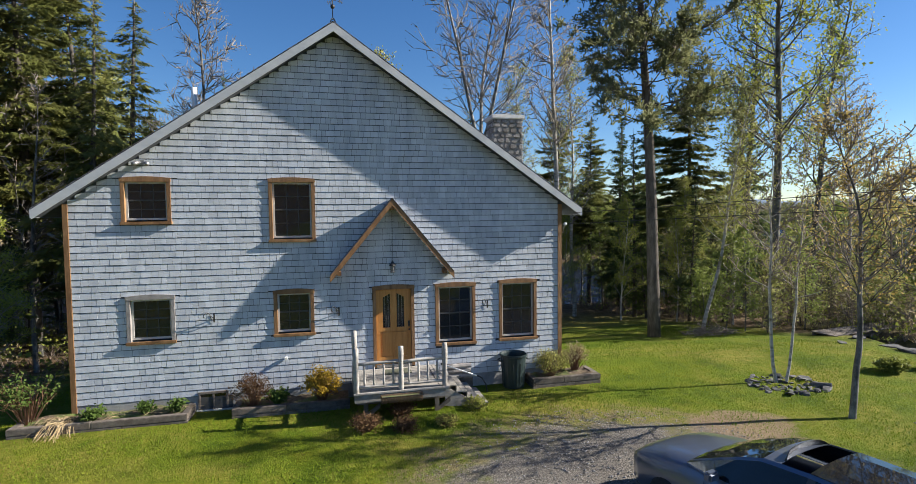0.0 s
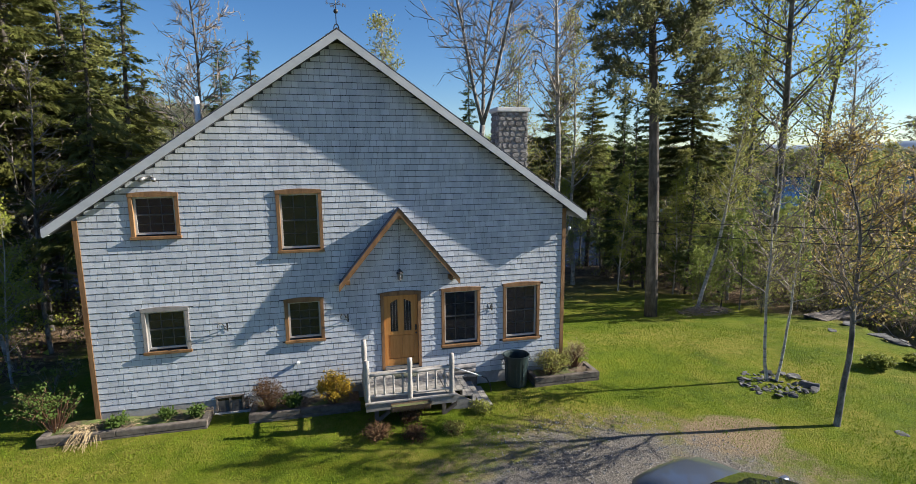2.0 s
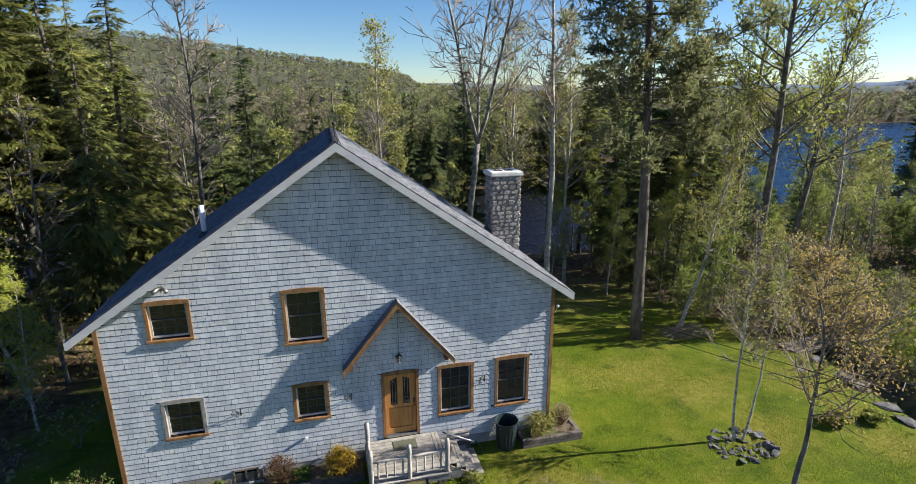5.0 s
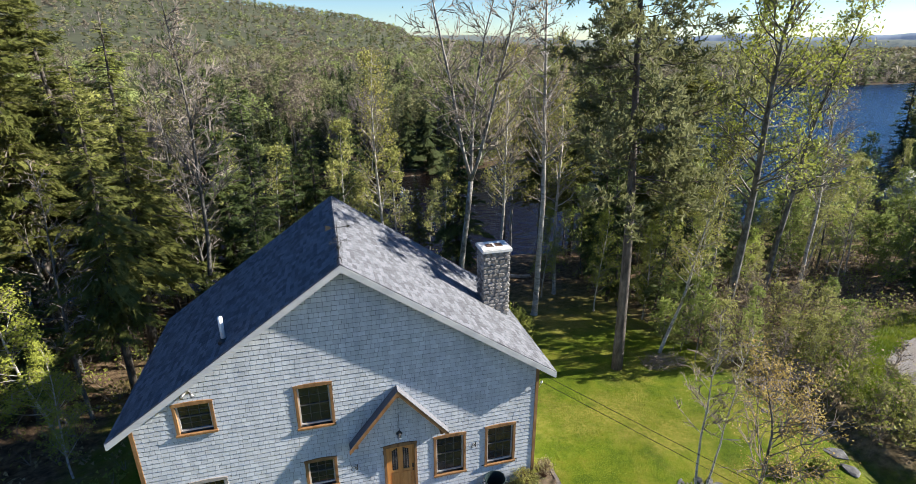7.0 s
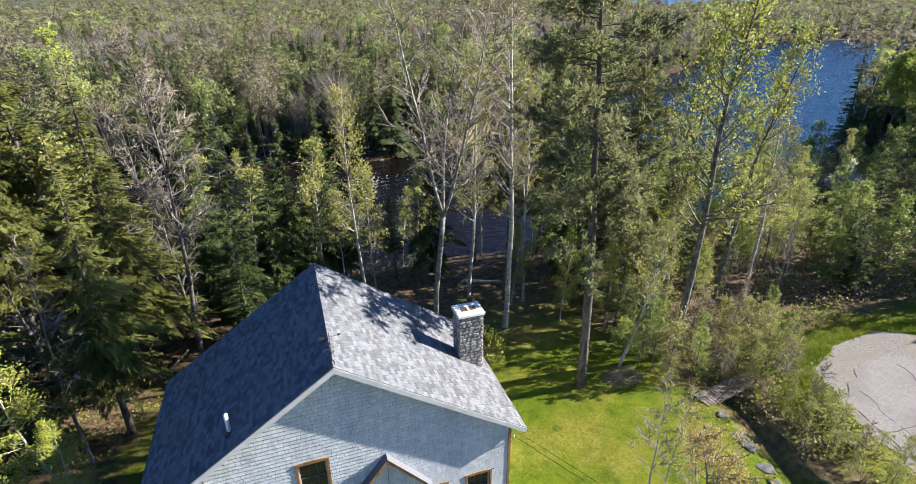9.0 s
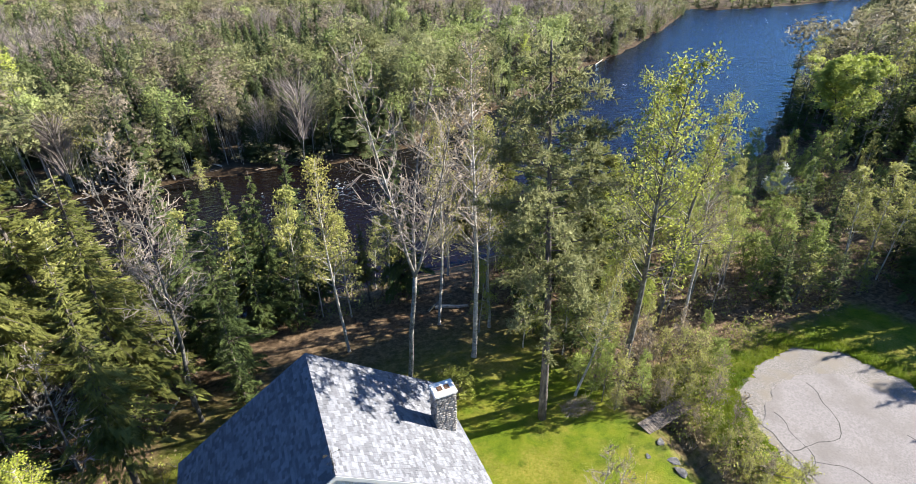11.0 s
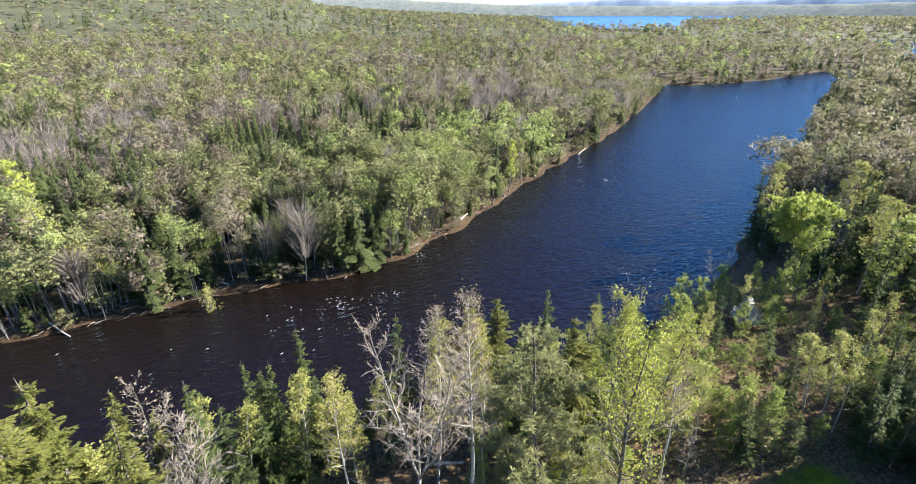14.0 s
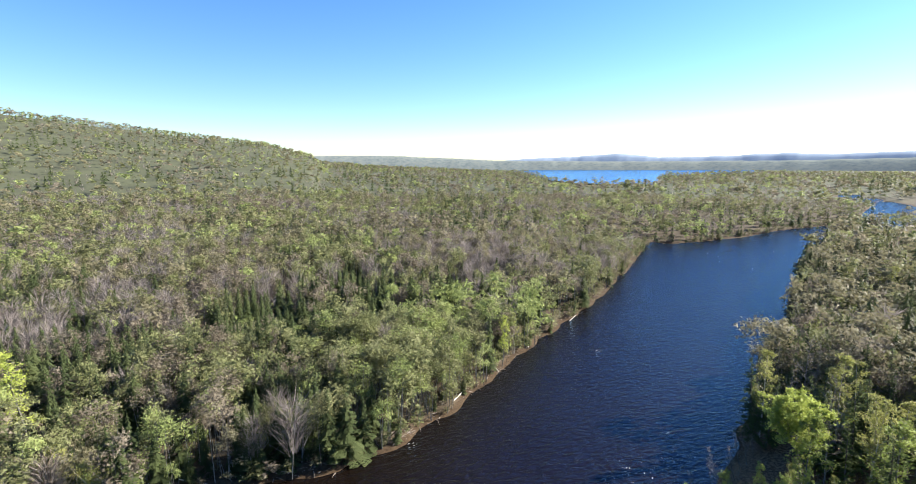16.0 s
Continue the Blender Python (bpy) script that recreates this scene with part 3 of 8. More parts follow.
def roof_tabs(parent, ex, singles):
    """Asphalt tabs in courses up one slope."""
    rng = random.Random(int(ex * 10))
    side = 1 if ex > RIDGE_X else -1
    run = abs(ex - RIDGE_X)
    length = run / math.cos(math.atan(SLOPE))
    ux, uz = -side * run / length, (SLOPE * run) / length
    nx, nz = side * uz, run / length
    y0, y1 = WALL_Y - OVER - 0.02, BACK_Y + OVER + 0.02
    ez = RIDGE_Z - SLOPE * run
    rest, made, d, k = Soup(), 0, 0.0, 0
    while d < length - 0.05:
        y = y0 - (0.16 if k % 2 else 0.0)
        while y < y1:
            w = rng.uniform(0.16, 0.34)
            a, b = max(y, y0), min(y + w, y1)
            y += w
            if b - a < 0.02:
                continue
            h = 0.012 + rng.choice((0.0, 0.0, 0.008))
            e = min(d + 0.165, length)
            pts = []
            for off in (0.0, 1.0):
                for dd, yy in ((d - rng.uniform(0, 0.008), a), (d, b - 0.011), (e, b - 0.011), (e, a)):
                    up = (h if dd <= d else 0.002) * off + 0.001
                    pts.append((ex + side * 0.02 + ux * dd + nx * up, yy, ez + uz * dd + nz * up))
            tr = BOX_TRIS if side > 0 else [(p, r, q) for p, q, r in BOX_TRIS]
            if made < singles and d > length * 0.72 and a < WALL_Y + 3.5:
                s = Soup()
                s.add(pts, tr)
                part("shingle", s, M_ROOF_ONE, parent)
                made += 1
            else:
                rest.add(pts, tr)
        d += 0.142
        k += 1
    ob = part("shingles", rest, M_ROOF, parent)
    ob["kind"] = "stuff"


def arch_head(x0, x1, z0, z1, y0, y1, rise=0.035):
    bm = bmesh.new()
    front = [(x0, z0), (x1, z0), (x1, z1)] + [(x1 + (x0 - x1) * i / 6, z1 + rise * math.sin(math.pi * i / 6)) for i in range(1, 6)] + [(x0, z1)]
    f = bm.faces.new([bm.verts.new((a, y0, b)) for a, b in front])
    r = bmesh.ops.extrude_face_region(bm, geom=[f])
    bmesh.ops.translate(bm, vec=(0, y1 - y0, 0), verts=[g for g in r["geom"] if isinstance(g, bmesh.types.BMVert)])
    bmesh.ops.recalc_face_normals(bm, faces=bm.faces[:])
    return bm


def build_window(key, house, trim):
    x0, x1, z0, z1 = OPENINGS[key]
    y, t = WALL_Y, 0.085
    win = part("window", block(x0 + t, y + 0.05, z0 + t + 0.01, x0 + t + 0.045, y + 0.11, z1 - t), M_SASH, house, "double-hung window with dark panes")
    part("frame", block(x1 - t - 0.045, y + 0.05, z0 + t + 0.01, x1 - t, y + 0.11, z1 - t), M_SASH, win, "white sash stile")
    part("frame", block(x0 + t + 0.045, y + 0.05, z1 - t - 0.045, x1 - t - 0.045, y + 0.11, z1 - t), M_SASH, win)
    part("frame", block(x0 + t + 0.045, y + 0.05, z0 + t + 0.01, x1 - t - 0.045, y + 0.11, z0 + t + 0.06), M_SASH, win)
    zm = (z0 + z1) / 2 + 0.02
    part("meeting_rail", block(x0 + t + 0.045, y + 0.055, zm - 0.018, x1 - t - 0.045, y + 0.10, zm + 0.018), M_MUNTIN, win)
    for za, zb in ((z0 + t + 0.06, zm - 0.018), (zm + 0.018, z1 - t - 0.045)):
        part("pane", block(x0 + t + 0.045, y + 0.088, za, x1 - t - 0.045, y + 0.094, zb), M_GLASS, win, "dark glass pane").visible_shadow = False
        for i in (1, 2):
            xm = x0 + t + 0.045 + (x1 - x0 - 2 * t - 0.09) * i / 3
            part("muntin", block(xm - 0.008, y + 0.080, za, xm + 0.008, y + 0.0875, zb), M_MUNTIN, win)
        if zb - za > 0.3:
            part("muntin", block(x0 + t + 0.045, y + 0.078, (za + zb) / 2 - 0.008, x1 - t - 0.045, y + 0.0795, (za + zb) / 2 + 0.008), M_MUNTIN, win)
    label = "weathered grey trim board" if trim is M_TRIM_GREY else "oiled cedar trim board"
    part("trim", block(x0, y - 0.035, z0 + 0.06, x0 + t, y + 0.06, z1 - t, 0.004), trim, win, label)
    part("trim", block(x1 - t, y - 0.035, z0 + 0.06, x1, y + 0.06, z1 - t, 0.004), trim, win, label)
    part("trim", arch_head(x0 - 0.01, x1 + 0.01, z1 - t, z1 + 0.005, y - 0.042, y + 0.06), trim, win, label)
    part("sill", block(x0 - 0.02, y - 0.075, z0 - 0.01, x1 + 0.02, y + 0.05, z0 + 0.06, 0.006), M_TRIM, win, "cedar sill")


def build_door(house):
    x0, x1, z0, z1 = OPENINGS["door"]
    y, t = WALL_Y, 0.085
    a, b, lo, hi = x0 + t, x1 - t, z0 + 0.05, z1 - t
    bm = block(a, y + 0.05, lo, a + 0.11, y + 0.095, hi)
    door = part("door", bm, M_DOOR, house, "closed honey oak front door with two arched lights")
    mid = (a + b) / 2
    split = lo + (hi - lo) * 0.44
    part("stile", block(b - 0.11, y + 0.05, lo, b, y + 0.095, hi), M_DOOR, door)
    for p, q in ((a + 0.11, a + 0.18), (b - 0.18, b - 0.11)):
        part("stile", block(p, y + 0.051, split + 0.1, q, y + 0.094, hi - 0.1), M_DOOR, door)
    part("stile", block(mid - 0.085, y + 0.052, split + 0.1, mid + 0.085, y + 0.093, hi - 0.1), M_DOOR, door)
    part("rail", block(a + 0.11, y + 0.05, lo, b - 0.11, y + 0.095, lo + 0.20), M_DOOR, door)
    part("rail", block(a + 0.11, y + 0.05, split, b - 0.11, y + 0.095, split + 0.1), M_DOOR, door)
    part("rail", block(a + 0.11, y + 0.05, hi - 0.1, b - 0.11, y + 0.095, hi), M_DOOR, door)
    for p, q, up in ((a + 0.18, mid - 0.085, 1), (mid + 0.085, b - 0.18, 0)):
        part("pane", block(p, y + 0.07, split + 0.1, q, y + 0.076, hi - 0.1), M_GLASS, door, "leaded glass light").visible_shadow = False
        for e in (0.28, 0.72):
            xe = p + (q - p) * e
            part("leading", block(xe - 0.004, y + 0.066, split + 0.1, xe + 0.004, y + 0.0695, hi - 0.1), M_STEEL, door)
        h = hi - 0.1
        bm = bmesh.new()
        pts = [(p, h), (q, h), (q, h - (0.02 if up else 0.12)), (p, h - (0.12 if up else 0.02))]
        f = bm.faces.new([bm.verts.new((u, y + 0.054, w)) for u, w in pts])
        r = bmesh.ops.extrude_face_region(bm, geom=[f])
        bmesh.ops.translate(bm, vec=(0, 0.014, 0), verts=[g for g in r["geom"] if isinstance(g, bmesh.types.BMVert)])
        bmesh.ops.recalc_face_normals(bm, faces=bm.faces[:])
        part("arch_corner", bm, M_DOOR, door)
    w = (b - a - 0.22) / 2
    for i in range(2):
        u = a + 0.11 + w * i
        part("panel", block(u + 0.03, y + 0.062, lo + 0.225, u + w - 0.03, y + 0.09, split - 0.025, 0.008), M_DOOR, door)
        part("panel_back", block(u, y + 0.08, lo + 0.2, u + w, y + 0.094, split), M_DOOR, door)
    s = Soup()
    tube_into(s, [(b - 0.055, y + 0.05, lo + 0.92), (b - 0.055, y + 0.02, lo + 0.92), (b - 0.055, y - 0.01, lo + 0.92), (b - 0.055, y - 0.02, lo + 0.92)], [0.012, 0.012, 0.028, 0.02], 8)
    part("door_knob", s, M_IRON, door, "dark bronze knob")
    part("lock_plate", block(b - 0.08, y + 0.044, lo + 0.98, b - 0.03, y + 0.05, lo + 1.14), M_IRON, door)
    part("threshold", block(a, y - 0.06, z0, b, y + 0.12, lo), M_STEEL, door, "metal threshold")
    part("trim", block(x0, y - 0.035, z0, x0 + t, y + 0.06, hi, 0.004), M_TRIM, door)
    part("trim", block(x1 - t, y - 0.035, z0, x1, y + 0.06, hi, 0.004), M_TRIM, door)
    part("trim", arch_head(x0 - 0.01, x1 + 0.01, hi, z1 + 0.005, y - 0.042, y + 0.06, 0.04), M_TRIM, door)


def sloped(x0, z0, x1, z1, y0, y1, t):
    """A slab along a slope from (x0, z0) to (x1, z1), t thick below it."""
    s = Soup()
    s.add([(x0, y0, z0 - t), (x1, y0, z1 - t), (x1, y1, z1 - t), (x0, y1, z0 - t), (x0, y0, z0), (x1, y0, z1), (x1, y1, z1), (x0, y1, z0)], BOX_TRIS)
    return s


def build_porch_roof(house):
    y0, y1 = WALL_Y - PORCH_OUT, WALL_Y - 0.02
    base = part("porch_roof", sloped(PORCH_X0, PORCH_EZ, PORCH_X, PORCH_Z, y0 + 0.02, y1, 0.09), M_ROOF, house, "small steep gabled porch roof over the door")
    part("slope", sloped(PORCH_X, PORCH_Z, PORCH_X1, PORCH_EZ, y0 + 0.02, y1, 0.09), M_ROOF, base)
    for xa, za, xb, zb in ((PORCH_X0 - 0.01, PORCH_EZ - 0.02, PORCH_X, PORCH_Z - 0.02), (PORCH_X, PORCH_Z - 0.02, PORCH_X1 + 0.01, PORCH_EZ - 0.02)):
        part("rake_board", sloped(xa, za, xb, zb, y0 - 0.02, y0 + 0.02, 0.17), M_TRIM, base, "golden cedar rake board")
    for x in (PORCH_X0 + 0.22, PORCH_X1 - 0.22, PORCH_X):
        z = PORCH_Z - (PORCH_Z - PORCH_EZ) / (PORCH_X - PORCH_X0) * abs(x - PORCH_X) - 0.30
        part("bracket_beam", block(x - 0.05, y0 + 0.03, z, x + 0.05, y1, z + 0.11, 0.006), M_TRIM, base)
    n = 14
    for side in (-1, 1):
        ex = PORCH_X0 if side < 0 else PORCH_X1
        for i in range(n):
            u0, u1 = i / n, (i + 1.12) / n
            xa, za = ex + (PORCH_X - ex) * u0, PORCH_EZ + (PORCH_Z - PORCH_EZ) * u0
            xb, zb = ex + (PORCH_X - ex) * min(u1, 1), PORCH_EZ + (PORCH_Z - PORCH_EZ) * min(u1, 1)
            s = Soup()
            a = (xa, za, xb, zb) if side < 0 else (xb, zb, xa, za)
            lift0, lift1 = (0.016, 0.003) if side < 0 else (0.003, 0.016)
            s.add(np.array([(a[0], y0 - 0.03, a[1]), (a[2], y0 - 0.03, a[3]), (a[2], y1, a[3]), (a[0], y1, a[1]),
                            (a[0], y0 - 0.03, a[1] + lift0), (a[2], y0 - 0.03, a[3] + lift1), (a[2], y1, a[3] + lift1), (a[0], y1, a[1] + lift0)]), BOX_TRIS)
            part("shingle", s, M_ROOF, base)


def build_chimney(house):
    """A chimney of split fieldstone with a cast cap and two flues."""
    x0, x1, y0, y1, z1 = 5.22, 6.26, 16.62, 17.42, 7.90
    z0 = 5.0
    ch = part("chimney", block(x0 + 0.03, y0 + 0.03, z0, x1 - 0.03, y1 - 0.03, z1), M_MORTAR, house, "grey fieldstone chimney with a pale concrete cap")
    rng = random.Random(12)

    def face(u0, u1, place):
        z = z0 + 0.35
        while z < z1 - 0.06:
            h = rng.uniform(0.11, 0.24)
            h = min(h, z1 - z)
            u = u0 + rng.uniform(-0.1, 0)
            while u < u1 - 0.03:
                w = rng.uniform(0.14, 0.36)
                a, b = max(u, u0), min(u + w, u1)
                u += w
                if b - a < 0.06:
                    continue
                n = rng.choice((5, 6, 7))
                pts = []
                for i in range(n):
                    t = 2 * math.pi * (i + rng.uniform(-0.2, 0.2)) / n
                    c, s = math.cos(t), math.sin(t)
                    m = max(abs(c), abs(s)) ** 0.75
                    pts.append(((a + b) / 2 + (b - a) * 0.46 * c / m, z + h / 2 + h * 0.45 * s / m))
                out = rng.uniform(0.03, 0.06)
                v = [place(p, q, 0) for p, q in pts] + [place((a + b) / 2 + (p - (a + b) / 2) * 0.82, z + h / 2 + (q - z - h / 2) * 0.8, out) for p, q in pts]
                t = [(n, n + i, n + i + 1) for i in range(1, n - 1)]
                for i in range(n):
                    j = (i + 1) % n
                    t += [(i, j, n + j), (i, n + j, n + i)]
                s = Soup()
                s.add(v, t)
                part("stone", s, M_STONE, ch)
            z += h

    face(x0, x1, lambda u, z, o: (u, y0 + 0.03 - o, z))
    face(y0, y1, lambda u, z, o: (x0 + 0.03 - o, y1 + y0 - u, z))
    face(y0, y1, lambda u, z, o: (x1 - 0.03 + o, u, z))
    face(x0, x1, lambda u, z, o: (x1 + x0 - u, y1 - 0.03 + o, z))
    part("cap", block(x0 - 0.06, y0 - 0.06, z1, x1 + 0.06, y1 + 0.06, z1 + 0.15, 0.03), M_CAPSTONE, ch, "pale concrete chimney cap")
    for fx in (x0 + 0.34, x1 - 0.34):
        bm = bmesh.new()
        f = [(fx - 0.13, y0 + 0.25), (fx + 0.13, y0 + 0.25), (fx + 0.13, y1 - 0.25), (fx - 0.13, y1 - 0.25)]
        g = [(fx - 0.10, y0 + 0.28), (fx + 0.10, y0 + 0.28), (fx + 0.10, y1 - 0.28), (fx - 0.10, y1 - 0.28)]
        z = z1 + 0.15
        lo = [bm.verts.new((a, b, z - 0.01)) for a, b in f]
        hi = [bm.verts.new((a, b, z + 0.012)) for a, b in f]
        ih = [bm.verts.new((a, b, z + 0.012)) for a, b in g]
        il = [bm.verts.new((a, b, z + 0.001)) for a, b in g]
        for i in range(4):
            j = (i + 1) % 4
            bm.faces.new((lo[i], lo[j], hi[j], hi[i]))
            bm.faces.new((hi[i], hi[j], ih[j], ih[i]))
            bm.faces.new((ih[i], ih[j], il[j], il[i]))
        bm.faces.new(il)
        part("flue", bm, M_CLAY, ch, "dark clay flue")


M_DARK_PANE = material("dark_basement_glass", [(0.008, 0.009, 0.011), (0.014, 0.015, 0.017)], 3, rough=0.15)


def build_house():
    house = thing("house", "two-storey gabled house clad in grey-blue cedar shingles", "house")
    front = part("wall", gable_wall(WALL_Y, WALL_Y + 0.18, list(OPENINGS.values())), M_GAP_SHADE, house, "front gable wall of grey-blue shingles")
    part("wall", gable_wall(BACK_Y - 0.18, BACK_Y, []), M_SHINGLE, house, "rear gable wall")
    for x0, x1 in ((WALL_X0, WALL_X0 + 0.18), (WALL_X1 - 0.18, WALL_X1)):
        part("wall", block(x0, WALL_Y + 0.18, 0, x1, BACK_Y - 0.18, roof_line(x0 if x0 < 0 else x1)), M_SHINGLE, house, "side wall of grey-blue shingles")
    part("foundation", block(WALL_X0 + 0.03, WALL_Y - 0.004, -2.4, WALL_X1 - 0.03, BACK_Y - 0.03, SIDING_Z - 0.01), M_CONCRETE, house, "grey concrete foundation")
    low = part("window_frame", block(-3.30, WALL_Y - 0.045, -0.16, -2.62, WALL_Y - 0.006, -0.10, 0.006), M_TIMBER, house, "dark basement window frame")
    part("frame_bar", block(-3.30, WALL_Y - 0.045, 0.40, -2.62, WALL_Y - 0.006, 0.455, 0.006), M_TIMBER, low)
    for xw in (-3.30, -2.985, -2.67):
        part("frame_bar", block(xw, WALL_Y - 0.042, -0.098, xw + 0.05, WALL_Y - 0.006, 0.398, 0.005), M_TIMBER, low)
    part("pane", block(-3.25, WALL_Y - 0.026, -0.098, -2.67, WALL_Y - 0.008, 0.398), M_DARK_PANE, low, "dark basement pane")
    part("floor", block(WALL_X0 + 0.2, WALL_Y + 0.2, 3.3, WALL_X1 - 0.2, BACK_Y - 0.2, 3.5), M_DECK, house)
    y0, y1 = WALL_Y - OVER, BACK_Y + OVER
    t = ROOF_T / math.cos(math.atan(SLOPE))
    for ex in (EAVE_X0, EAVE_X1):
        side = 1 if ex > 0 else -1
        zt = RIDGE_Z - SLOPE * abs(ex - RIDGE_X)
        a = (ex, zt, RIDGE_X, RIDGE_Z) if side < 0 else (RIDGE_X, RIDGE_Z, ex, zt)
        slope = part("roof", sloped(*a, y0, y1, t), M_GAP_SHADE, house, "grey asphalt shingle roof slope")
        roof_tabs(slope, ex, 280)
        if side > 0:
            cap = Soup()
            for i in range(int((y1 - y0) / 0.145)):
                y = y0 + i * 0.145
                dx = 0.15
                zt2 = RIDGE_Z - SLOPE * dx
                cap.add([(RIDGE_X - dx, y, zt2 + 0.034), (RIDGE_X, y, RIDGE_Z + 0.04), (RIDGE_X + dx, y, zt2 + 0.034), (RIDGE_X - dx, y + 0.2, zt2 + 0.02), (RIDGE_X, y + 0.2, RIDGE_Z + 0.022), (RIDGE_X + dx, y + 0.2, zt2 + 0.02),
                         (RIDGE_X - dx, y, zt2 + 0.005), (RIDGE_X, y, RIDGE_Z + 0.01), (RIDGE_X + dx, y, zt2 + 0.005)],
                        [(0, 1, 4), (0, 4, 3), (1, 2, 5), (1, 5, 4), (6, 7, 1), (6, 1, 0), (7, 8, 2), (7, 2, 1)])
            part("ridge_cap", cap, M_ROOF, slope, "overlapping ridge cap shingles")["kind"] = "stuff"
        part("rake_board", sloped(a[0], a[1] - 0.012, a[2], a[3] - 0.012, y0 - 0.03, y0, 0.21), M_RAKE, slope, "pale grey rake board")
        part("rake_board", sloped(a[0], a[1] - 0.012, a[2], a[3] - 0.012, y1, y1 + 0.03, 0.21), M_RAKE, slope)
        e0, e1 = (ex - 0.025, ex) if side < 0 else (ex, ex + 0.025)
        part("fascia", block(e0, y0 - 0.03, zt - 0.2, e1, y1 + 0.03, zt - 0.012), M_RAKE, slope, "pale grey eave fascia")
    for i in range(24):
        ya = y0 + (y1 - y0) * i / 24
        s = Soup()
        w = 0.16
        zz = RIDGE_Z + 0.022
        s.add([(RIDGE_X - w, ya, zz - w * SLOPE), (RIDGE_X, ya, zz + 0.008), (RIDGE_X + w, ya, zz - w * SLOPE), (RIDGE_X + w, ya + 0.32, zz - w * SLOPE - 0.01), (RIDGE_X, ya + 0.32, zz - 0.004), (RIDGE_X - w, ya + 0.32, zz - w * SLOPE - 0.01),
               (RIDGE_X - w, ya, zz - w * SLOPE - 0.014), (RIDGE_X, ya, zz - 0.008), (RIDGE_X + w, ya, zz - w * SLOPE - 0.014)], [(0, 1, 4), (0, 4, 5), (1, 2, 3), (1, 3, 4), (0, 7, 1), (0, 6, 7), (1, 8, 2), (1, 7, 8)])
        part("ridge_cap", s, M_ROOF, house)
    for x0, x1 in ((WALL_X0 - 0.02, WALL_X0 + 0.09), (WALL_X1 - 0.09, WALL_X1 + 0.02)):
        part("corner_board", block(x0, WALL_Y - 0.03, 0.12, x1, WALL_Y + 0.1, roof_line(x0 if x0 < 0 else x1) - 0.02, 0.004), M_TRIM, house, "cedar corner board")
    for key in "ABCDEF":
        build_window(key, house, M_TRIM_GREY if key == "B" else M_TRIM)
    build_door(house)
    build_porch_roof(house)
    build_chimney(house)
    cellar = part("window", block(-3.28, WALL_Y - 0.03, 0.02, -2.52, WALL_Y - 0.008, 0.33), M_MUNTIN, house, "low dark cellar window")
    part("sill", block(-3.34, WALL_Y - 0.12, -0.02, -2.46, WALL_Y - 0.008, 0.02), M_SASH, cellar, "pale concrete sill")
    wall_shingles(front)
    return house


house = build_house()


# ---- trees ----
def bend(rng, p, d, length, segs, wander, lift):
    pts = [np.array(p, float)]
    d = np.array(d, float)
    for _ in range(segs):
        d = d + rng.normal(0, wander, 3) + np.array([0, 0, lift])
        d /= np.linalg.norm(d)
        pts.append(pts[-1] + d * length / segs)
    return np.array(pts)


def cards_into(soup, rng, centres, size, flat=0.0):
    """Small leaf blades, turned at random."""
    n = len(centres)
    a, b = rng.normal(size=(n, 3)), rng.normal(size=(n, 3))
    a[:, 2] *= 1 - flat
    b[:, 2] *= 1 - flat
    a /= np.linalg.norm(a, axis=1)[:, None]
    b -= a * np.sum(a * b, 1)[:, None]
    b /= np.linalg.norm(b, axis=1)[:, None] + 1e-9
    s = size * rng.uniform(0.6, 1.3, n)[:, None]
    c = np.asarray(centres)
    v = np.stack([c - a * s, c + b * s * 0.55, c + a * s, c - b * s * 0.55], 1).reshape(-1, 3)
    i = np.arange(n)[:, None] * 4
    soup.add(v, np.concatenate([i + [[0, 1, 2]], i + [[0, 2, 3]]]))


def sliver_into(soup, rng, pts, r):
    """A twig so thin that one narrow blade stands for it."""
    w = rng.normal(0, 1, 3)
    w *= r / (np.linalg.norm(w) + 1e-9)
    soup.add([pts[0] - w, pts[0] + w, pts[-1]], [(0, 1, 2)])


def chips_into(soup, rng, centres, size):
    """Leaf clumps as single small triangles, turned at random."""
    n = len(centres)
    a, b = rng.normal(size=(n, 3)), rng.normal(size=(n, 3))
    a /= np.linalg.norm(a, axis=1)[:, None]
    b -= a * np.sum(a * b, 1)[:, None]
    b /= np.linalg.norm(b, axis=1)[:, None] + 1e-9
    s = size * rng.uniform(0.6, 1.4, n)[:, None]
    c = np.asarray(centres)
    v = np.stack([c - a * s, c + a * s * 0.6 + b * s * 0.8, c + a * s * 0.6 - b * s * 0.8], 1).reshape(-1, 3)
    soup.add(v, np.arange(n)[:, None] * 3 + [[0, 1, 2]])


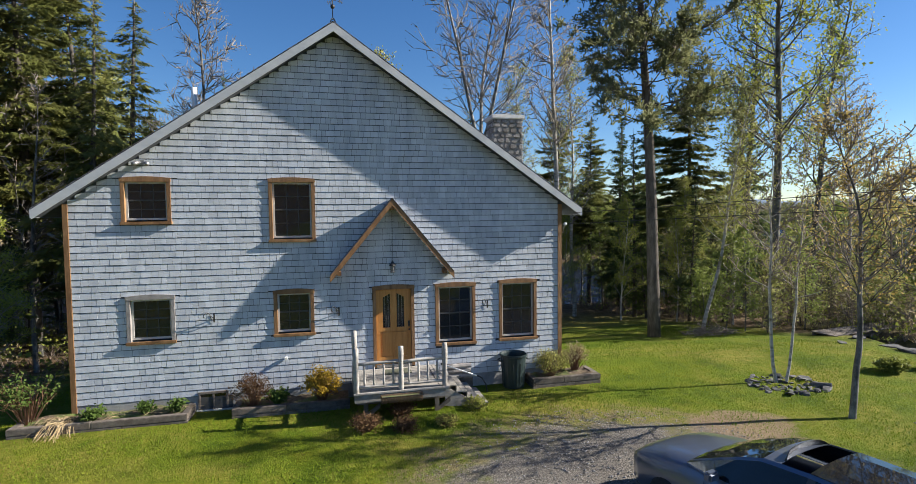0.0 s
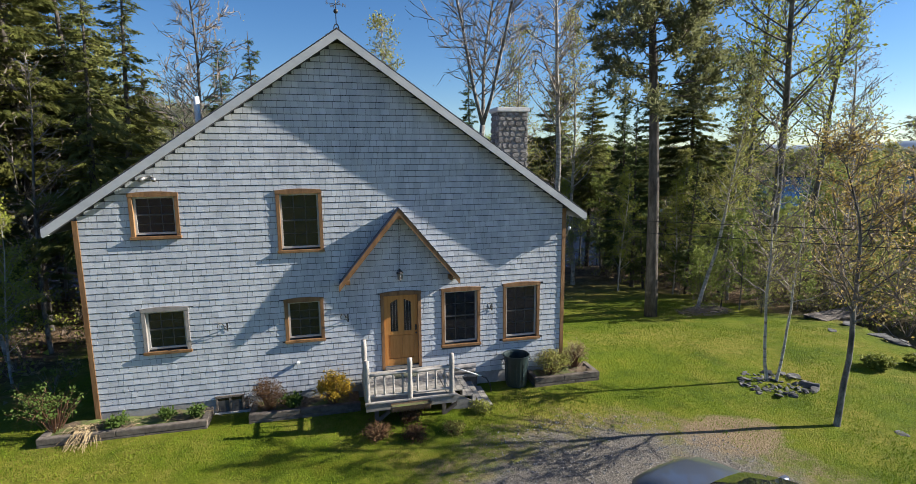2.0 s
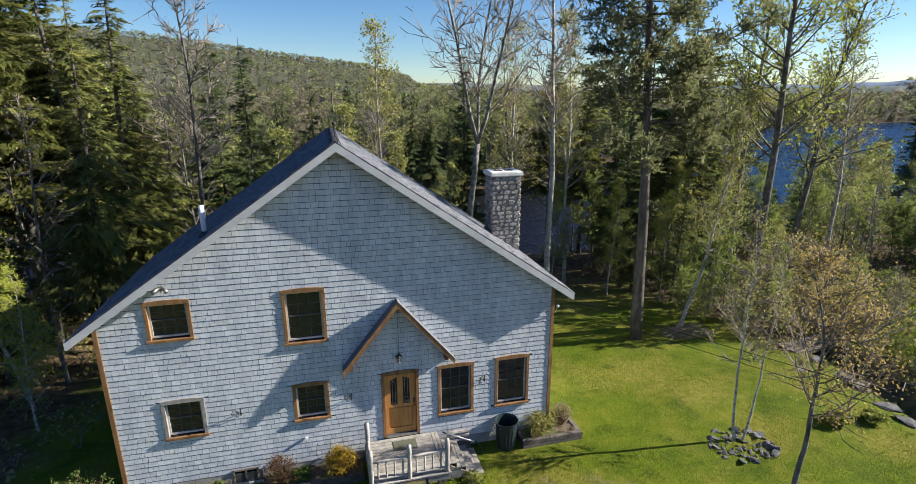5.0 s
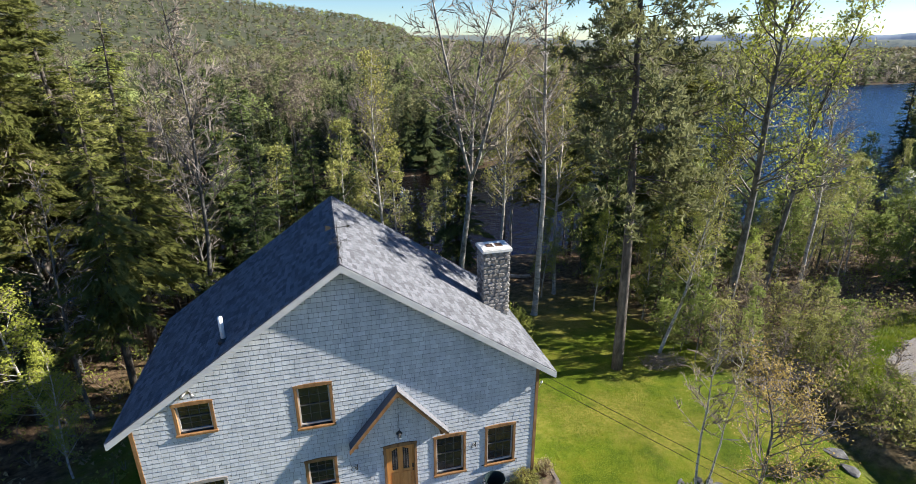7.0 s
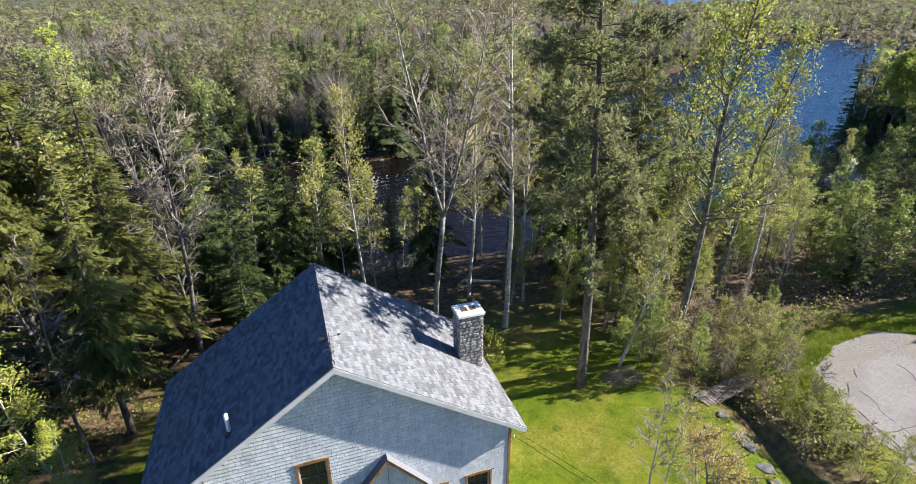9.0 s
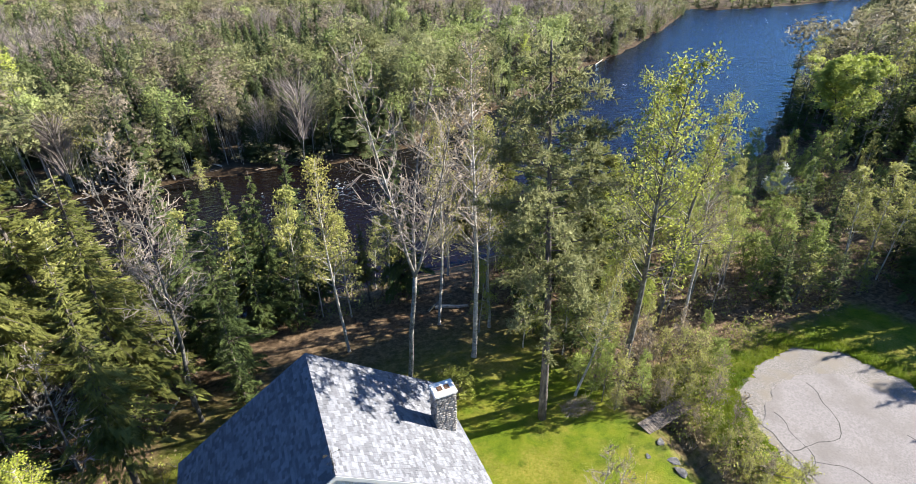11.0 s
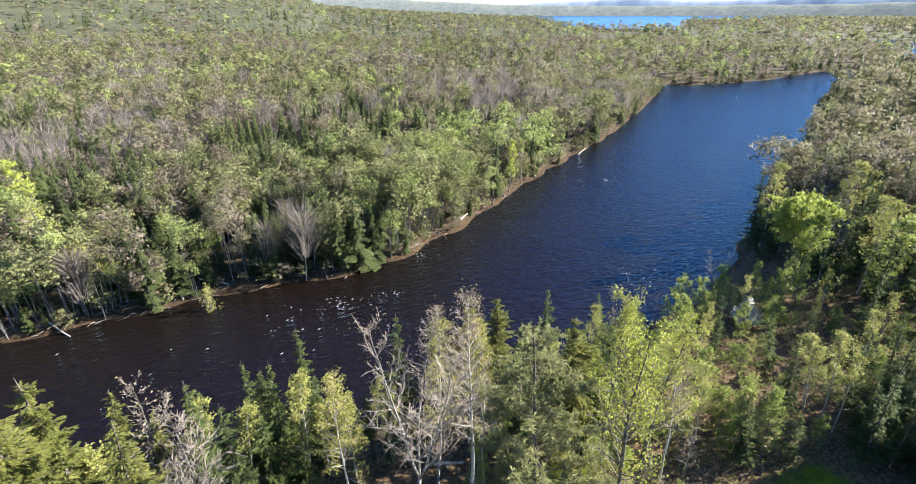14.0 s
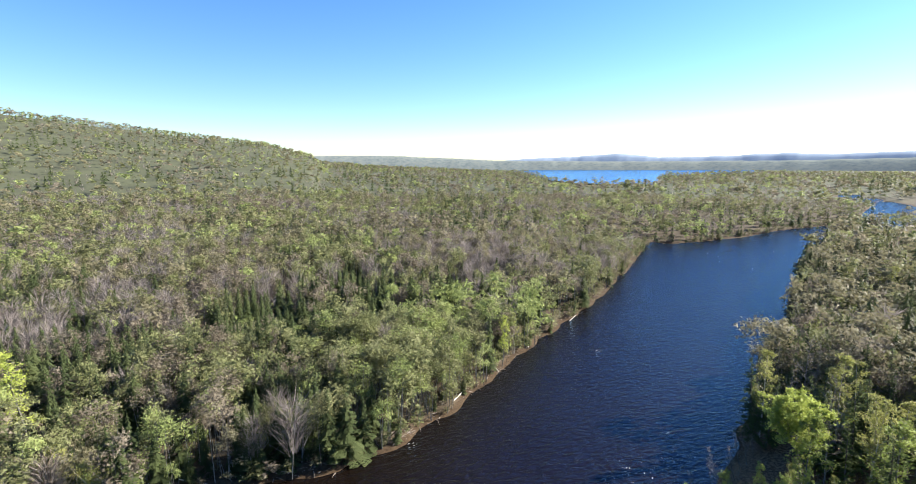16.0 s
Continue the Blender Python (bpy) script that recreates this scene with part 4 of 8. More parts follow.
def broadleaf(seed, h, trunk_r, first, spread, limbs, leaves, leaf_size, fork=False, lean=(0, 0), twigs=5, light=False, sway=0.035):
    """A branching tree: trunk with limbs, then twigs and leaves. Returns (trunk mesh data, twig soup, leaf soup)."""
    rng = np.random.default_rng(seed)
    wood, twig, leaf = Soup(), Soup(), Soup()
    leads = []
    if fork:
        low = bend(rng, (0, 0, 0), (lean[0], lean[1], 1), h * 0.42, 6, 0.03, 0.05)
        tube_into(wood, low, np.linspace(trunk_r, trunk_r * 0.75, 7), 8)
        for k in range(3):
            a = k * 2.1 + rng.uniform(0, 1)
            leads.append((bend(rng, low[-1], (0.32 * math.cos(a) + lean[0], 0.32 * math.sin(a) + lean[1], 1), h * rng.uniform(0.5, 0.6), 8, 0.05, 0.06), trunk_r * 0.55, 0.1))
    else:
        leads.append((bend(rng, (0, 0, 0), (lean[0], lean[1], 1), h, 12, sway, 0.05), trunk_r, first))
    tips = []
    for pts, r, f in leads:
        n = len(pts)
        radii = r * (1 - 0.9 * np.linspace(0, 1, n) ** 1.1)
        if r == trunk_r:
            # the foot of the trunk spreads
            foot = [pts[0] + (pts[1] - pts[0]) * q for q in (0.0, 0.10, 0.28)]
            tube_into(wood, np.concatenate([foot, pts[1:]]), np.concatenate([r * np.array([1.55, 1.15, 1.0]), radii[1:]]), 8)
        else:
            tube_into(wood, pts, radii, 6)
        length = h if not fork else h * 0.55
        for k in range(limbs // len(leads)):
            q = f + (1 - f) * (k + rng.uniform(0, 0.9)) / (limbs // len(leads))
            q = min(q, 0.97)
            i = q * (n - 1)
            p = pts[int(i)] + (pts[min(int(i) + 1, n - 1)] - pts[int(i)]) * (i - int(i))
            a = rng.uniform(0, 2 * math.pi)
            ll = spread * h * (1.05 - 0.75 * (q - f) / (1 - f + 1e-6)) * rng.uniform(0.6, 1.1)
            up = rng.uniform(0.45, 1.1)
            limb = bend(rng, p, (math.cos(a), math.sin(a), up), ll, 5, 0.10, 0.06)
            r1 = max(0.012, r * 0.38 * (1.05 - 0.8 * q))
            tube_into(wood, limb[::2] if light else limb, r1 * np.linspace(1, 0.25, 3 if light else 6), 3 if light else 4, False)
            for _ in range(twigs):
                j = rng.integers(1, 6)
                tw = bend(rng, limb[j], (limb[j] - limb[j - 1]) / (ll / 5) + rng.normal(0, 0.55, 3), ll * rng.uniform(0.25, 0.5), 3, 0.15, 0.05)
                sliver_into(twig, rng, tw, 0.02 * (1 + h / 22)) if light else tube_into(twig, tw, np.array([0.014, 0.011, 0.008, 0.004]) * (1 + h / 22), 3, False)
                tips.append(tw)
                for _ in range(2):
                    t2 = bend(rng, tw[rng.integers(1, 4)], (tw[-1] - tw[0]) / np.linalg.norm(tw[-1] - tw[0]) + rng.normal(0, 0.6, 3), ll * rng.uniform(0.12, 0.25), 2, 0.15, 0.03)
                    sliver_into(twig, rng, t2, 0.013 * (1 + h / 22)) if light else tube_into(twig, t2, np.array([0.009, 0.007, 0.003]) * (1 + h / 22), 3, False)
                    tips.append(t2)
    if leaves:
        c = []
        for _ in range(leaves):
            tw = tips[rng.integers(len(tips))]
            c.append(tw[rng.integers(1, len(tw))] + rng.normal(0, 0.05 + 0.008 * h, 3))
        (chips_into if light else cards_into)(leaf, rng, np.array(c), leaf_size)
    return wood, twig, leaf


def spruce(seed, h, width, first, droop=0.25, density=1.0, top=0.9, light=False):
    """A conifer: straight trunk, whorls of drooping boughs carrying needle sprays."""
    rng = np.random.default_rng(seed)
    wood, twig, leaf = Soup(), Soup(), Soup()
    trunk = bend(rng, (0, 0, 0), (0, 0, 1), h, 10, 0.008, 0.05)
    tube_into(wood, trunk, h * 0.0125 * (1 - 0.93 * np.linspace(0, 1, 11)), 8)
    levels = int(h * 2.5 * density)
    # below the crown some dead snags remain
    for _ in range(int(first * 60)):
        z, a = rng.uniform(0.12, max(first, 0.13)) * h, rng.uniform(0, 6.3)
        ln = rng.uniform(0.3, 0.75) * width
        c = trunk[int(z / h * 10)]
        snag = bend(rng, (c[0], c[1], z), (math.cos(a), math.sin(a), -0.3), ln, 3, 0.12, -0.03)
        tube_into(wood, snag, np.array([0.018, 0.012, 0.008, 0.003]), 3, False)
    for k in range(levels):
        q = first + (0.985 - first) * k / levels
        z = q * h
        i = q * 10
        c0 = trunk[int(i)] + (trunk[min(int(i) + 1, 10)] - trunk[int(i)]) * (i - int(i))
        reach = width * (1 - (q - first) / (1 - first)) ** top * rng.uniform(0.6, 1.15) + 0.15
        heavy = 9 * q + seed
        for b in range(rng.integers(5, 8)):
            a = rng.uniform(0, 2 * math.pi)
            ln = reach * rng.uniform(0.4, 1.15) * (1 + 0.3 * math.cos(a - heavy))
            c = c0 + [0, 0, rng.uniform(-0.45, 0.45) * (1.2 - q)]
            bough = bend(rng, c, (math.cos(a), math.sin(a), rng.uniform(0.1, 0.4) - droop * 1.4), ln, 4, 0.05, 0.05 if k > levels * 0.5 else -0.01)
            sliver_into(twig, rng, bough, 0.03) if light else tube_into(twig, bough[::2], np.array([0.022, 0.012, 0.003]) * (0.6 + ln / 3), 3, False)
            n = max(3, int(ln * (12 if light else 42)))
            t = rng.uniform(0.2, 1, n)
            ii = np.clip((t * 4).astype(int), 0, 3)
            cc = bough[ii] + (bough[ii + 1] - bough[ii]) * (t * 4 - ii)[:, None]
            side = np.array([-math.sin(a), math.cos(a), 0.0])
            off = rng.uniform(-1, 1, n)[:, None] * side * (0.30 * ln * (1.15 - t))[:, None]
            cc = cc + off - np.abs(rng.normal(0, 0.09, (n, 1))) * [0, 0, 1]
            d = (bough[-1] - bough[0]) / ln + off * 1.2 / max(ln, 0.1) + rng.normal(0, 0.3, (n, 3)) + [0, 0, -0.25]
            d /= np.linalg.norm(d, axis=1)[:, None]
            w = np.cross(d, rng.normal(0, 0.8, (n, 3)) + [0, 0, 1])
            w /= np.linalg.norm(w, axis=1)[:, None] + 1e-9
            s = rng.uniform(0.14, 0.32, n)[:, None] * (0.6 + 0.25 * min(ln, 3)) * (1.35 if light else 0.92)
            v = np.stack([cc - d * s * 0.5 + w * s * 0.30, cc - d * s * 0.5 - w * s * 0.30, cc + d * s], 1).reshape(-1, 3)
            leaf.add(v, np.arange(n)[:, None] * 3 + [[0, 1, 2]])
    return wood, twig, leaf


def pine(seed, h, width, first):
    """A tall pine: long bare trunk, irregular boughs with tufts of long needles."""
    rng = np.random.default_rng(seed)
    wood, twig, leaf = Soup(), Soup(), Soup()
    trunk = bend(rng, (0, 0, 0), (0, 0, 1), h, 12, 0.012, 0.05)
    tube_into(wood, trunk, h * 0.0125 * (1 - 0.85 * np.linspace(0, 1, 13)), 10)
    for k in range(92):
        q = first + (0.98 - first) * (k + rng.uniform(0, 1)) / 92
        i = q * 12
        c = trunk[int(i)] + (trunk[min(int(i) + 1, 12)] - trunk[int(i)]) * (i - int(i))
        f = (q - first) / (1 - first)
        ln = width * (0.75 + 0.7 * f - 1.25 * f * f) * rng.uniform(0.35, 1.2) + 0.3
        a = rng.uniform(0, 2 * math.pi)
        bough = bend(rng, c, (math.cos(a), math.sin(a), rng.uniform(-0.25, 0.25)), ln, 5, 0.12, 0.05)
        tube_into(wood, bough, np.linspace(0.024, 0.006, 6) * (0.5 + ln / 3), 4, False)
        for _ in range(int(4 + ln * 10)):
            j = rng.integers(2, 6)
            tw = bend(rng, bough[j], (bough[j] - bough[j - 1]) / (ln / 5) + rng.normal(0, 0.7, 3), rng.uniform(0.3, 0.9), 2, 0.2, 0.08)
            sliver_into(twig, rng, tw, 0.016)
            m = 13
            d = rng.normal(0, 1, (m, 3)) + (tw[-1] - tw[0]) * 1.2 + [0, 0, 0.4]
            d /= np.linalg.norm(d, axis=1)[:, None]
            w = np.cross(d, rng.normal(size=(m, 3)))
            w /= np.linalg.norm(w, axis=1)[:, None] + 1e-9
            base = tw[1] + rng.uniform(0, 1, (m, 1)) * (tw[2] - tw[1])
            s = rng.uniform(0.14, 0.30, m)[:, None]
            v = np.stack([base - w * 0.014, base + w * 0.014, base + d * s + w * 0.026, base + d * s - w * 0.026], 1).reshape(-1, 3)
            ix = np.arange(m)[:, None] * 4
            leaf.add(v, np.concatenate([ix + [[0, 1, 2]], ix + [[0, 2, 3]]]))
    return wood, twig, leaf


class Tree:
    """Shared meshes of one grown tree, to be planted many times."""

    def __init__(self, name, soups, height, wood_mat, twig_mat, leaf_mat, label):
        w, t, l = soups
        self.name, self.height, self.label = name, height, label
        self.wood = w.mesh(name + "_trunk", wood_mat, True)
        self.twig = t.mesh(name + "_twigs", twig_mat) if t.v else None
        self.leaf = l.mesh(name + "_crown", leaf_mat) if l.v else None

    def plant(self, x, y, h, turn=0.0, lean=(0, 0), wide=1.0, label="", group=""):
        k = h / self.height
        ob = thing(self.name, label or self.label, "tree", group=group)
        ob.matrix_basis = pose(x, y, ground_z(x, y) - 0.12, lean[0], lean[1], 0) @ pose(0, 0, 0, 0, 0, turn) @ Matrix.Diagonal((k * wide, k * wide, k, 1))
        part("trunk", self.wood, None, ob)
        if self.twig:
            part("branchwork", self.twig, None, ob)["kind"] = "stuff"
        if self.leaf:
            part("crown", self.leaf, None, ob)
        return ob


T_ASPEN = Tree("aspen_tree", broadleaf(3, 22, 0.17, 0.4, 0.15, 90, 2200, 0.045, fork=True, twigs=6), 22, M_BARK_PALE, M_TWIG_PALE, M_LEAF_BUD, "tall forked aspen with pale bark and bare spring crown")
T_BIRCH = Tree("birch_tree", broadleaf(5, 20, 0.17, 0.42, 0.13, 50, 2600, 0.055, twigs=6), 20, M_BARK_WHITE, M_TWIG_PALE, M_LEAF_BUD, "slender white birch with tan buds just opening")
T_BIRCH_LEAFY = Tree("birch_tree", broadleaf(8, 17, 0.13, 0.35, 0.14, 40, 4200, 0.07, twigs=4), 17, M_BARK_WHITE, M_TWIG, M_LEAF_OLIVE, "slender white birch with olive-yellow new leaves")
T_POPLAR = Tree("poplar_tree", broadleaf(11, 21, 0.23, 0.38, 0.17, 46, 4600, 0.088, twigs=5), 21, M_BARK_GREY, M_TWIG_PALE, M_LEAF_LIME, "tall poplar with sparse lime-green new leaves")
T_POPLAR_FULL = Tree("poplar_tree", broadleaf(14, 14, 0.16, 0.12, 0.27, 54, 10000, 0.135, fork=True, twigs=4, light=True), 14, M_BARK_GREY, M_TWIG, M_WOOD_LIME, "round-crowned poplar in bright lime-green leaf")
T_SPRUCE_OLIVE = Tree("spruce_tree", spruce(22, 21, 3.7, 0.34, 0.22, top=0.75), 21, M_BARK_BROWN, M_BARK_BROWN, M_NEEDLE_OLIVE, "tall olive-green spruce with a bare lower trunk")
T_SPRUCE = Tree("spruce_tree", spruce(21, 18, 3.0, 0.10), 18, M_BARK_BROWN, M_BARK_BROWN, M_NEEDLE, "dark green spruce with drooping boughs")
T_FIR = Tree("fir_tree", spruce(23, 13, 1.9, 0.12, 0.1), 13, M_BARK_BROWN, M_BARK_BROWN, M_NEEDLE, "narrow dark green balsam fir")
T_PINE = Tree("pine_tree", pine(31, 23.5, 4.3, 0.40), 23.5, M_BARK_BROWN, M_TWIG, M_NEEDLE_BLUE, "tall pine with a long straight brown trunk")
T_SAPLING = Tree("birch_tree", broadleaf(41, 8, 0.06, 0.18, 0.22, 34, 6500, 0.046, twigs=4), 8, M_BARK_WHITE, M_TWIG, M_LEAF_LIME, "young birch sapling in lime-green leaf")
T_MAPLE = Tree("maple_tree", broadleaf(44, 7.0, 0.078, 0.36, 0.33, 34, 4800, 0.036, twigs=8, sway=0.09), 7, M_BARK_GREY, M_TWIG, M_LEAF_TAN, "small maple with spreading limbs and yellow buds")
T_YOUNG = Tree("birch_tree", broadleaf(46, 7.5, 0.046, 0.35, 0.16, 26, 900, 0.036, twigs=6, sway=0.08), 7.5, M_BARK_WHITE, M_TWIG, M_LEAF_OLIVE, "slim white birch stem with a few new leaves")
T_BARE = Tree("aspen_tree", broadleaf(49, 21, 0.15, 0.42, 0.14, 60, 900, 0.045, twigs=9), 21, M_BARK_GREY, M_TWIG_PALE, M_LEAF_BUD, "tall grey aspen with a fine bare crown")
T_DEAD = Tree("dead_tree", broadleaf(47, 12, 0.12, 0.3, 0.2, 34, 0, 0.1, twigs=5), 12, M_BARK_GREY, M_TWIG_PALE, None, "leafless grey tree with fine bare twigs")

# lighter growths for the woods
W_SPRUCE = Tree("spruce_tree", spruce(61, 16, 2.4, 0.12, light=True), 16, M_BARK_BROWN, M_BARK_BROWN, M_NEEDLE, "dark green spruce among the woods")
W_SPRUCE_OLIVE = Tree("spruce_tree", spruce(62, 18, 3.0, 0.3, 0.3, light=True), 18, M_BARK_BROWN, M_BARK_BROWN, M_NEEDLE_OLIVE, "olive-green spruce among the woods")
W_FIR = Tree("fir_tree", spruce(63, 12, 1.8, 0.1, 0.1, light=True), 12, M_BARK_BROWN, M_BARK_BROWN, M_NEEDLE, "narrow dark fir among the woods")
W_BIRCH = Tree("birch_tree", broadleaf(64, 13, 0.10, 0.3, 0.16, 34, 2200, 0.105, twigs=4, light=True), 13, M_BARK_WHITE, M_TWIG, M_WOOD_OLIVE, "slender birch with olive new leaves among the woods")
W_POPLAR = Tree("poplar_tree", broadleaf(65, 14, 0.12, 0.25, 0.19, 36, 2700, 0.115, twigs=4, light=True), 14, M_BARK_GREY, M_TWIG_PALE, M_WOOD_LIME, "poplar in lime-green leaf among the woods")
W_SAPLING = Tree("alder_tree", broadleaf(66, 8, 0.06, 0.12, 0.24, 34, 2200, 0.095, twigs=4, light=True), 8, M_BARK_GREY, M_TWIG, M_WOOD_GREEN, "young alder in fresh green leaf")
W_BARE = Tree("dead_tree", broadleaf(67, 12, 0.09, 0.25, 0.19, 36, 120, 0.07, twigs=7, light=True), 12, M_BARK_GREY, M_TWIG_PALE, M_LEAF_BUD, "leafless grey tree with fine bare twigs")
W_SHRUB = Tree("shrub", broadleaf(68, 4, 0.04, 0.05, 0.40, 30, 1800, 0.08, twigs=4, light=True), 4, M_BARK_GREY, M_TWIG, M_WOOD_GREEN, "tangled shrub with fresh green leaves")
W_SHRUB_BUD = Tree("shrub", broadleaf(69, 4, 0.04, 0.05, 0.38, 34, 1300, 0.065, twigs=6, light=True), 4, M_BARK_GREY, M_TWIG, M_WOOD_OLIVE, "tangled twiggy shrub with olive buds")
W_SHRUB_BARE = Tree("shrub", broadleaf(70, 3.4, 0.03, 0.05, 0.34, 34, 160, 0.05, twigs=8, light=True), 3.4, M_TWIG, M_TWIG, M_LEAF_BUD, "bare brown twiggy shrub beside the ditch")

M_BLOSSOM = leaf_material("white_blossom", (0.55, 0.55, 0.50), (0.68, 0.68, 0.64), (0.78, 0.78, 0.75))
W_BLOSSOM = Tree("shrub", broadleaf(72, 4, 0.04, 0.05, 0.36, 30, 1500, 0.075, twigs=5, light=True), 4, M_BARK_GREY, M_TWIG, M_BLOSSOM, "wild cherry shrub covered in white blossom")

# the trees that stand singly round the lawn
T_ASPEN.plant(6.92, 27.1, 23.6, 20)
# spared stems behind the lawn, with the river between them
T_DEAD.plant(14.6, 40.0, 16.0, 20, lean=(0, 2))
T_SPRUCE_OLIVE.plant(17.8, 39.5, 17.0, 60)
T_BIRCH.plant(16.0, 42.0, 15.0, 10)
T_SPRUCE_OLIVE.plant(21.0, 40.0, 16.0, 160)
T_PINE.plant(13.8, 20.2, 23.6, 0, lean=(0.5, -1.2))
T_BIRCH.plant(12.6, 28.3, 23.5, 50)
T_BIRCH_LEAFY.plant(3.84, 33.5, 17.2, 30, lean=(0, -3))
T_BIRCH_LEAFY.plant(11.8, 33.8, 17.7, 160)
T_POPLAR.plant(20.6, 20.8, 22.0, 70, lean=(1, 4))
T_POPLAR.plant(25.0, 27.0, 20.0, 220, lean=(-2, -3))
T_BIRCH_LEAFY.plant(17.0, 21.1, 12.0, 100, lean=(2, 6))
T_BARE.plant(-7.1, 30.2, 20.5, 140, lean=(0, 2))
T_DEAD.plant(-7.7, 32.1, 13, 20, lean=(0, 5))
T_SPRUCE_OLIVE.plant(-12.6, 32.4, 22.5, 20, lean=(0, -3))
T_SPRUCE_OLIVE.plant(-14.5, 29.5, 23.5, 120)
T_SPRUCE_OLIVE.plant(-16.5, 33.5, 20.5, 220)
T_FIR.plant(-4.0, 29.2, 9.6, 0)
T_SPRUCE.plant(-6.6, 36.5, 17.0, 90)
T_FIR.plant(-2.9, 43.0, 14.5, 60)
T_FIR.plant(-1.6, 43.5, 12.5, 130)
T_SPRUCE.plant(2.0, 44.0, 16.5, 200)
T_SPRUCE.plant(20.2, 33.5, 13.2, 10)
T_SPRUCE_OLIVE.plant(23.1, 30.0, 18.0, 75, wide=1.1)
T_FIR.plant(18.4, 29.0, 12.0, 40)
T_SPRUCE.plant(27.3, 30.0, 16.4, 150)
T_SAPLING.plant(-11.7, 21.1, 8.6, 0, lean=(0, -5), wide=1.25)
T_SAPLING.plant(-10.6, 19.0, 6.0, 90)
T_SAPLING.plant(-13.4, 18.2, 7.2, 190)
T_SPRUCE_OLIVE.plant(-18.5, 23.0, 18.5, 33)
T_SPRUCE_OLIVE.plant(-16.2, 26.4, 19.0, 133)
T_DEAD.plant(16.2, 36.0, 15.0, 200, lean=(2, -5), label="dark leaning leafless tree by the river")
T_POPLAR_FULL.plant(76.2, 44.4, 16.2, 0, wide=1.35)
T_MAPLE.plant(11.22, 9.03, 6.9, 10)
T_YOUNG.plant(11.72, 11.55, 7.6, 40, lean=(0, -6))
T_YOUNG.plant(11.95, 11.5, 6.8, 250, lean=(0, 6))

T_SPRUCE.plant(-0.9, 40.0, 14.8, 30)
T_SPRUCE.plant(-4.4, 33.5, 16.2, 75)
T_SAPLING.plant(16.6, 27.6, 7.4, 30)
T_SAPLING.plant(18.8, 25.4, 6.6, 150)
T_SAPLING.plant(21.4, 27.8, 7.8, 250)
T_SAPLING.plant(14.4, 31.2, 7.0, 80)
# more stems behind the house and lawn
T_SPRUCE.plant(10.5, 40.0, 16.5, 20)
T_SPRUCE.plant(24.4, 36.0, 17.8, 110)
T_FIR.plant(21.4, 36.0, 15.0, 200)
T_POPLAR.plant(27.5, 25.0, 19.0, 130, lean=(0, 3))
T_BIRCH_LEAFY.plant(15.5, 31.5, 18.0, 240, lean=(0, 2))
T_BIRCH.plant(30.0, 24.5, 16.0, 300)
# wild cherry in blossom
W_BLOSSOM.plant(61.0, 40.6, 4.8, 10)
W_BLOSSOM.plant(-12.0, 37.5, 4.5, 50)
W_BLOSSOM.plant(99.0, 50.5, 5.5, 90)
# birches leaning out over the far bank
W_BIRCH.plant(-20.4, 92.4, 13.5, 20, lean=(4, -24), label="white birch leaning out over the far bank")
W_BIRCH.plant(-15.7, 88.6, 11.0, 130, lean=(4, -30), label="white birch leaning low over the far bank")
W_BARE.plant(-17.5, 90.5, 9.0, 220, lean=(6, -20))
W_BARE.plant(-1.0, 90.9, 12.0, 60, lean=(5, -6))
W_SHRUB_BUD.plant(-8.0, 83.2, 5.5, 20)
W_POPLAR.plant(-34.0, 112.0, 19.0, 20, wide=1.4)
W_POPLAR.plant(64.5, 113.5, 14.0, 120)
W_BIRCH.plant(72.0, 120.0, 12.0, 40)


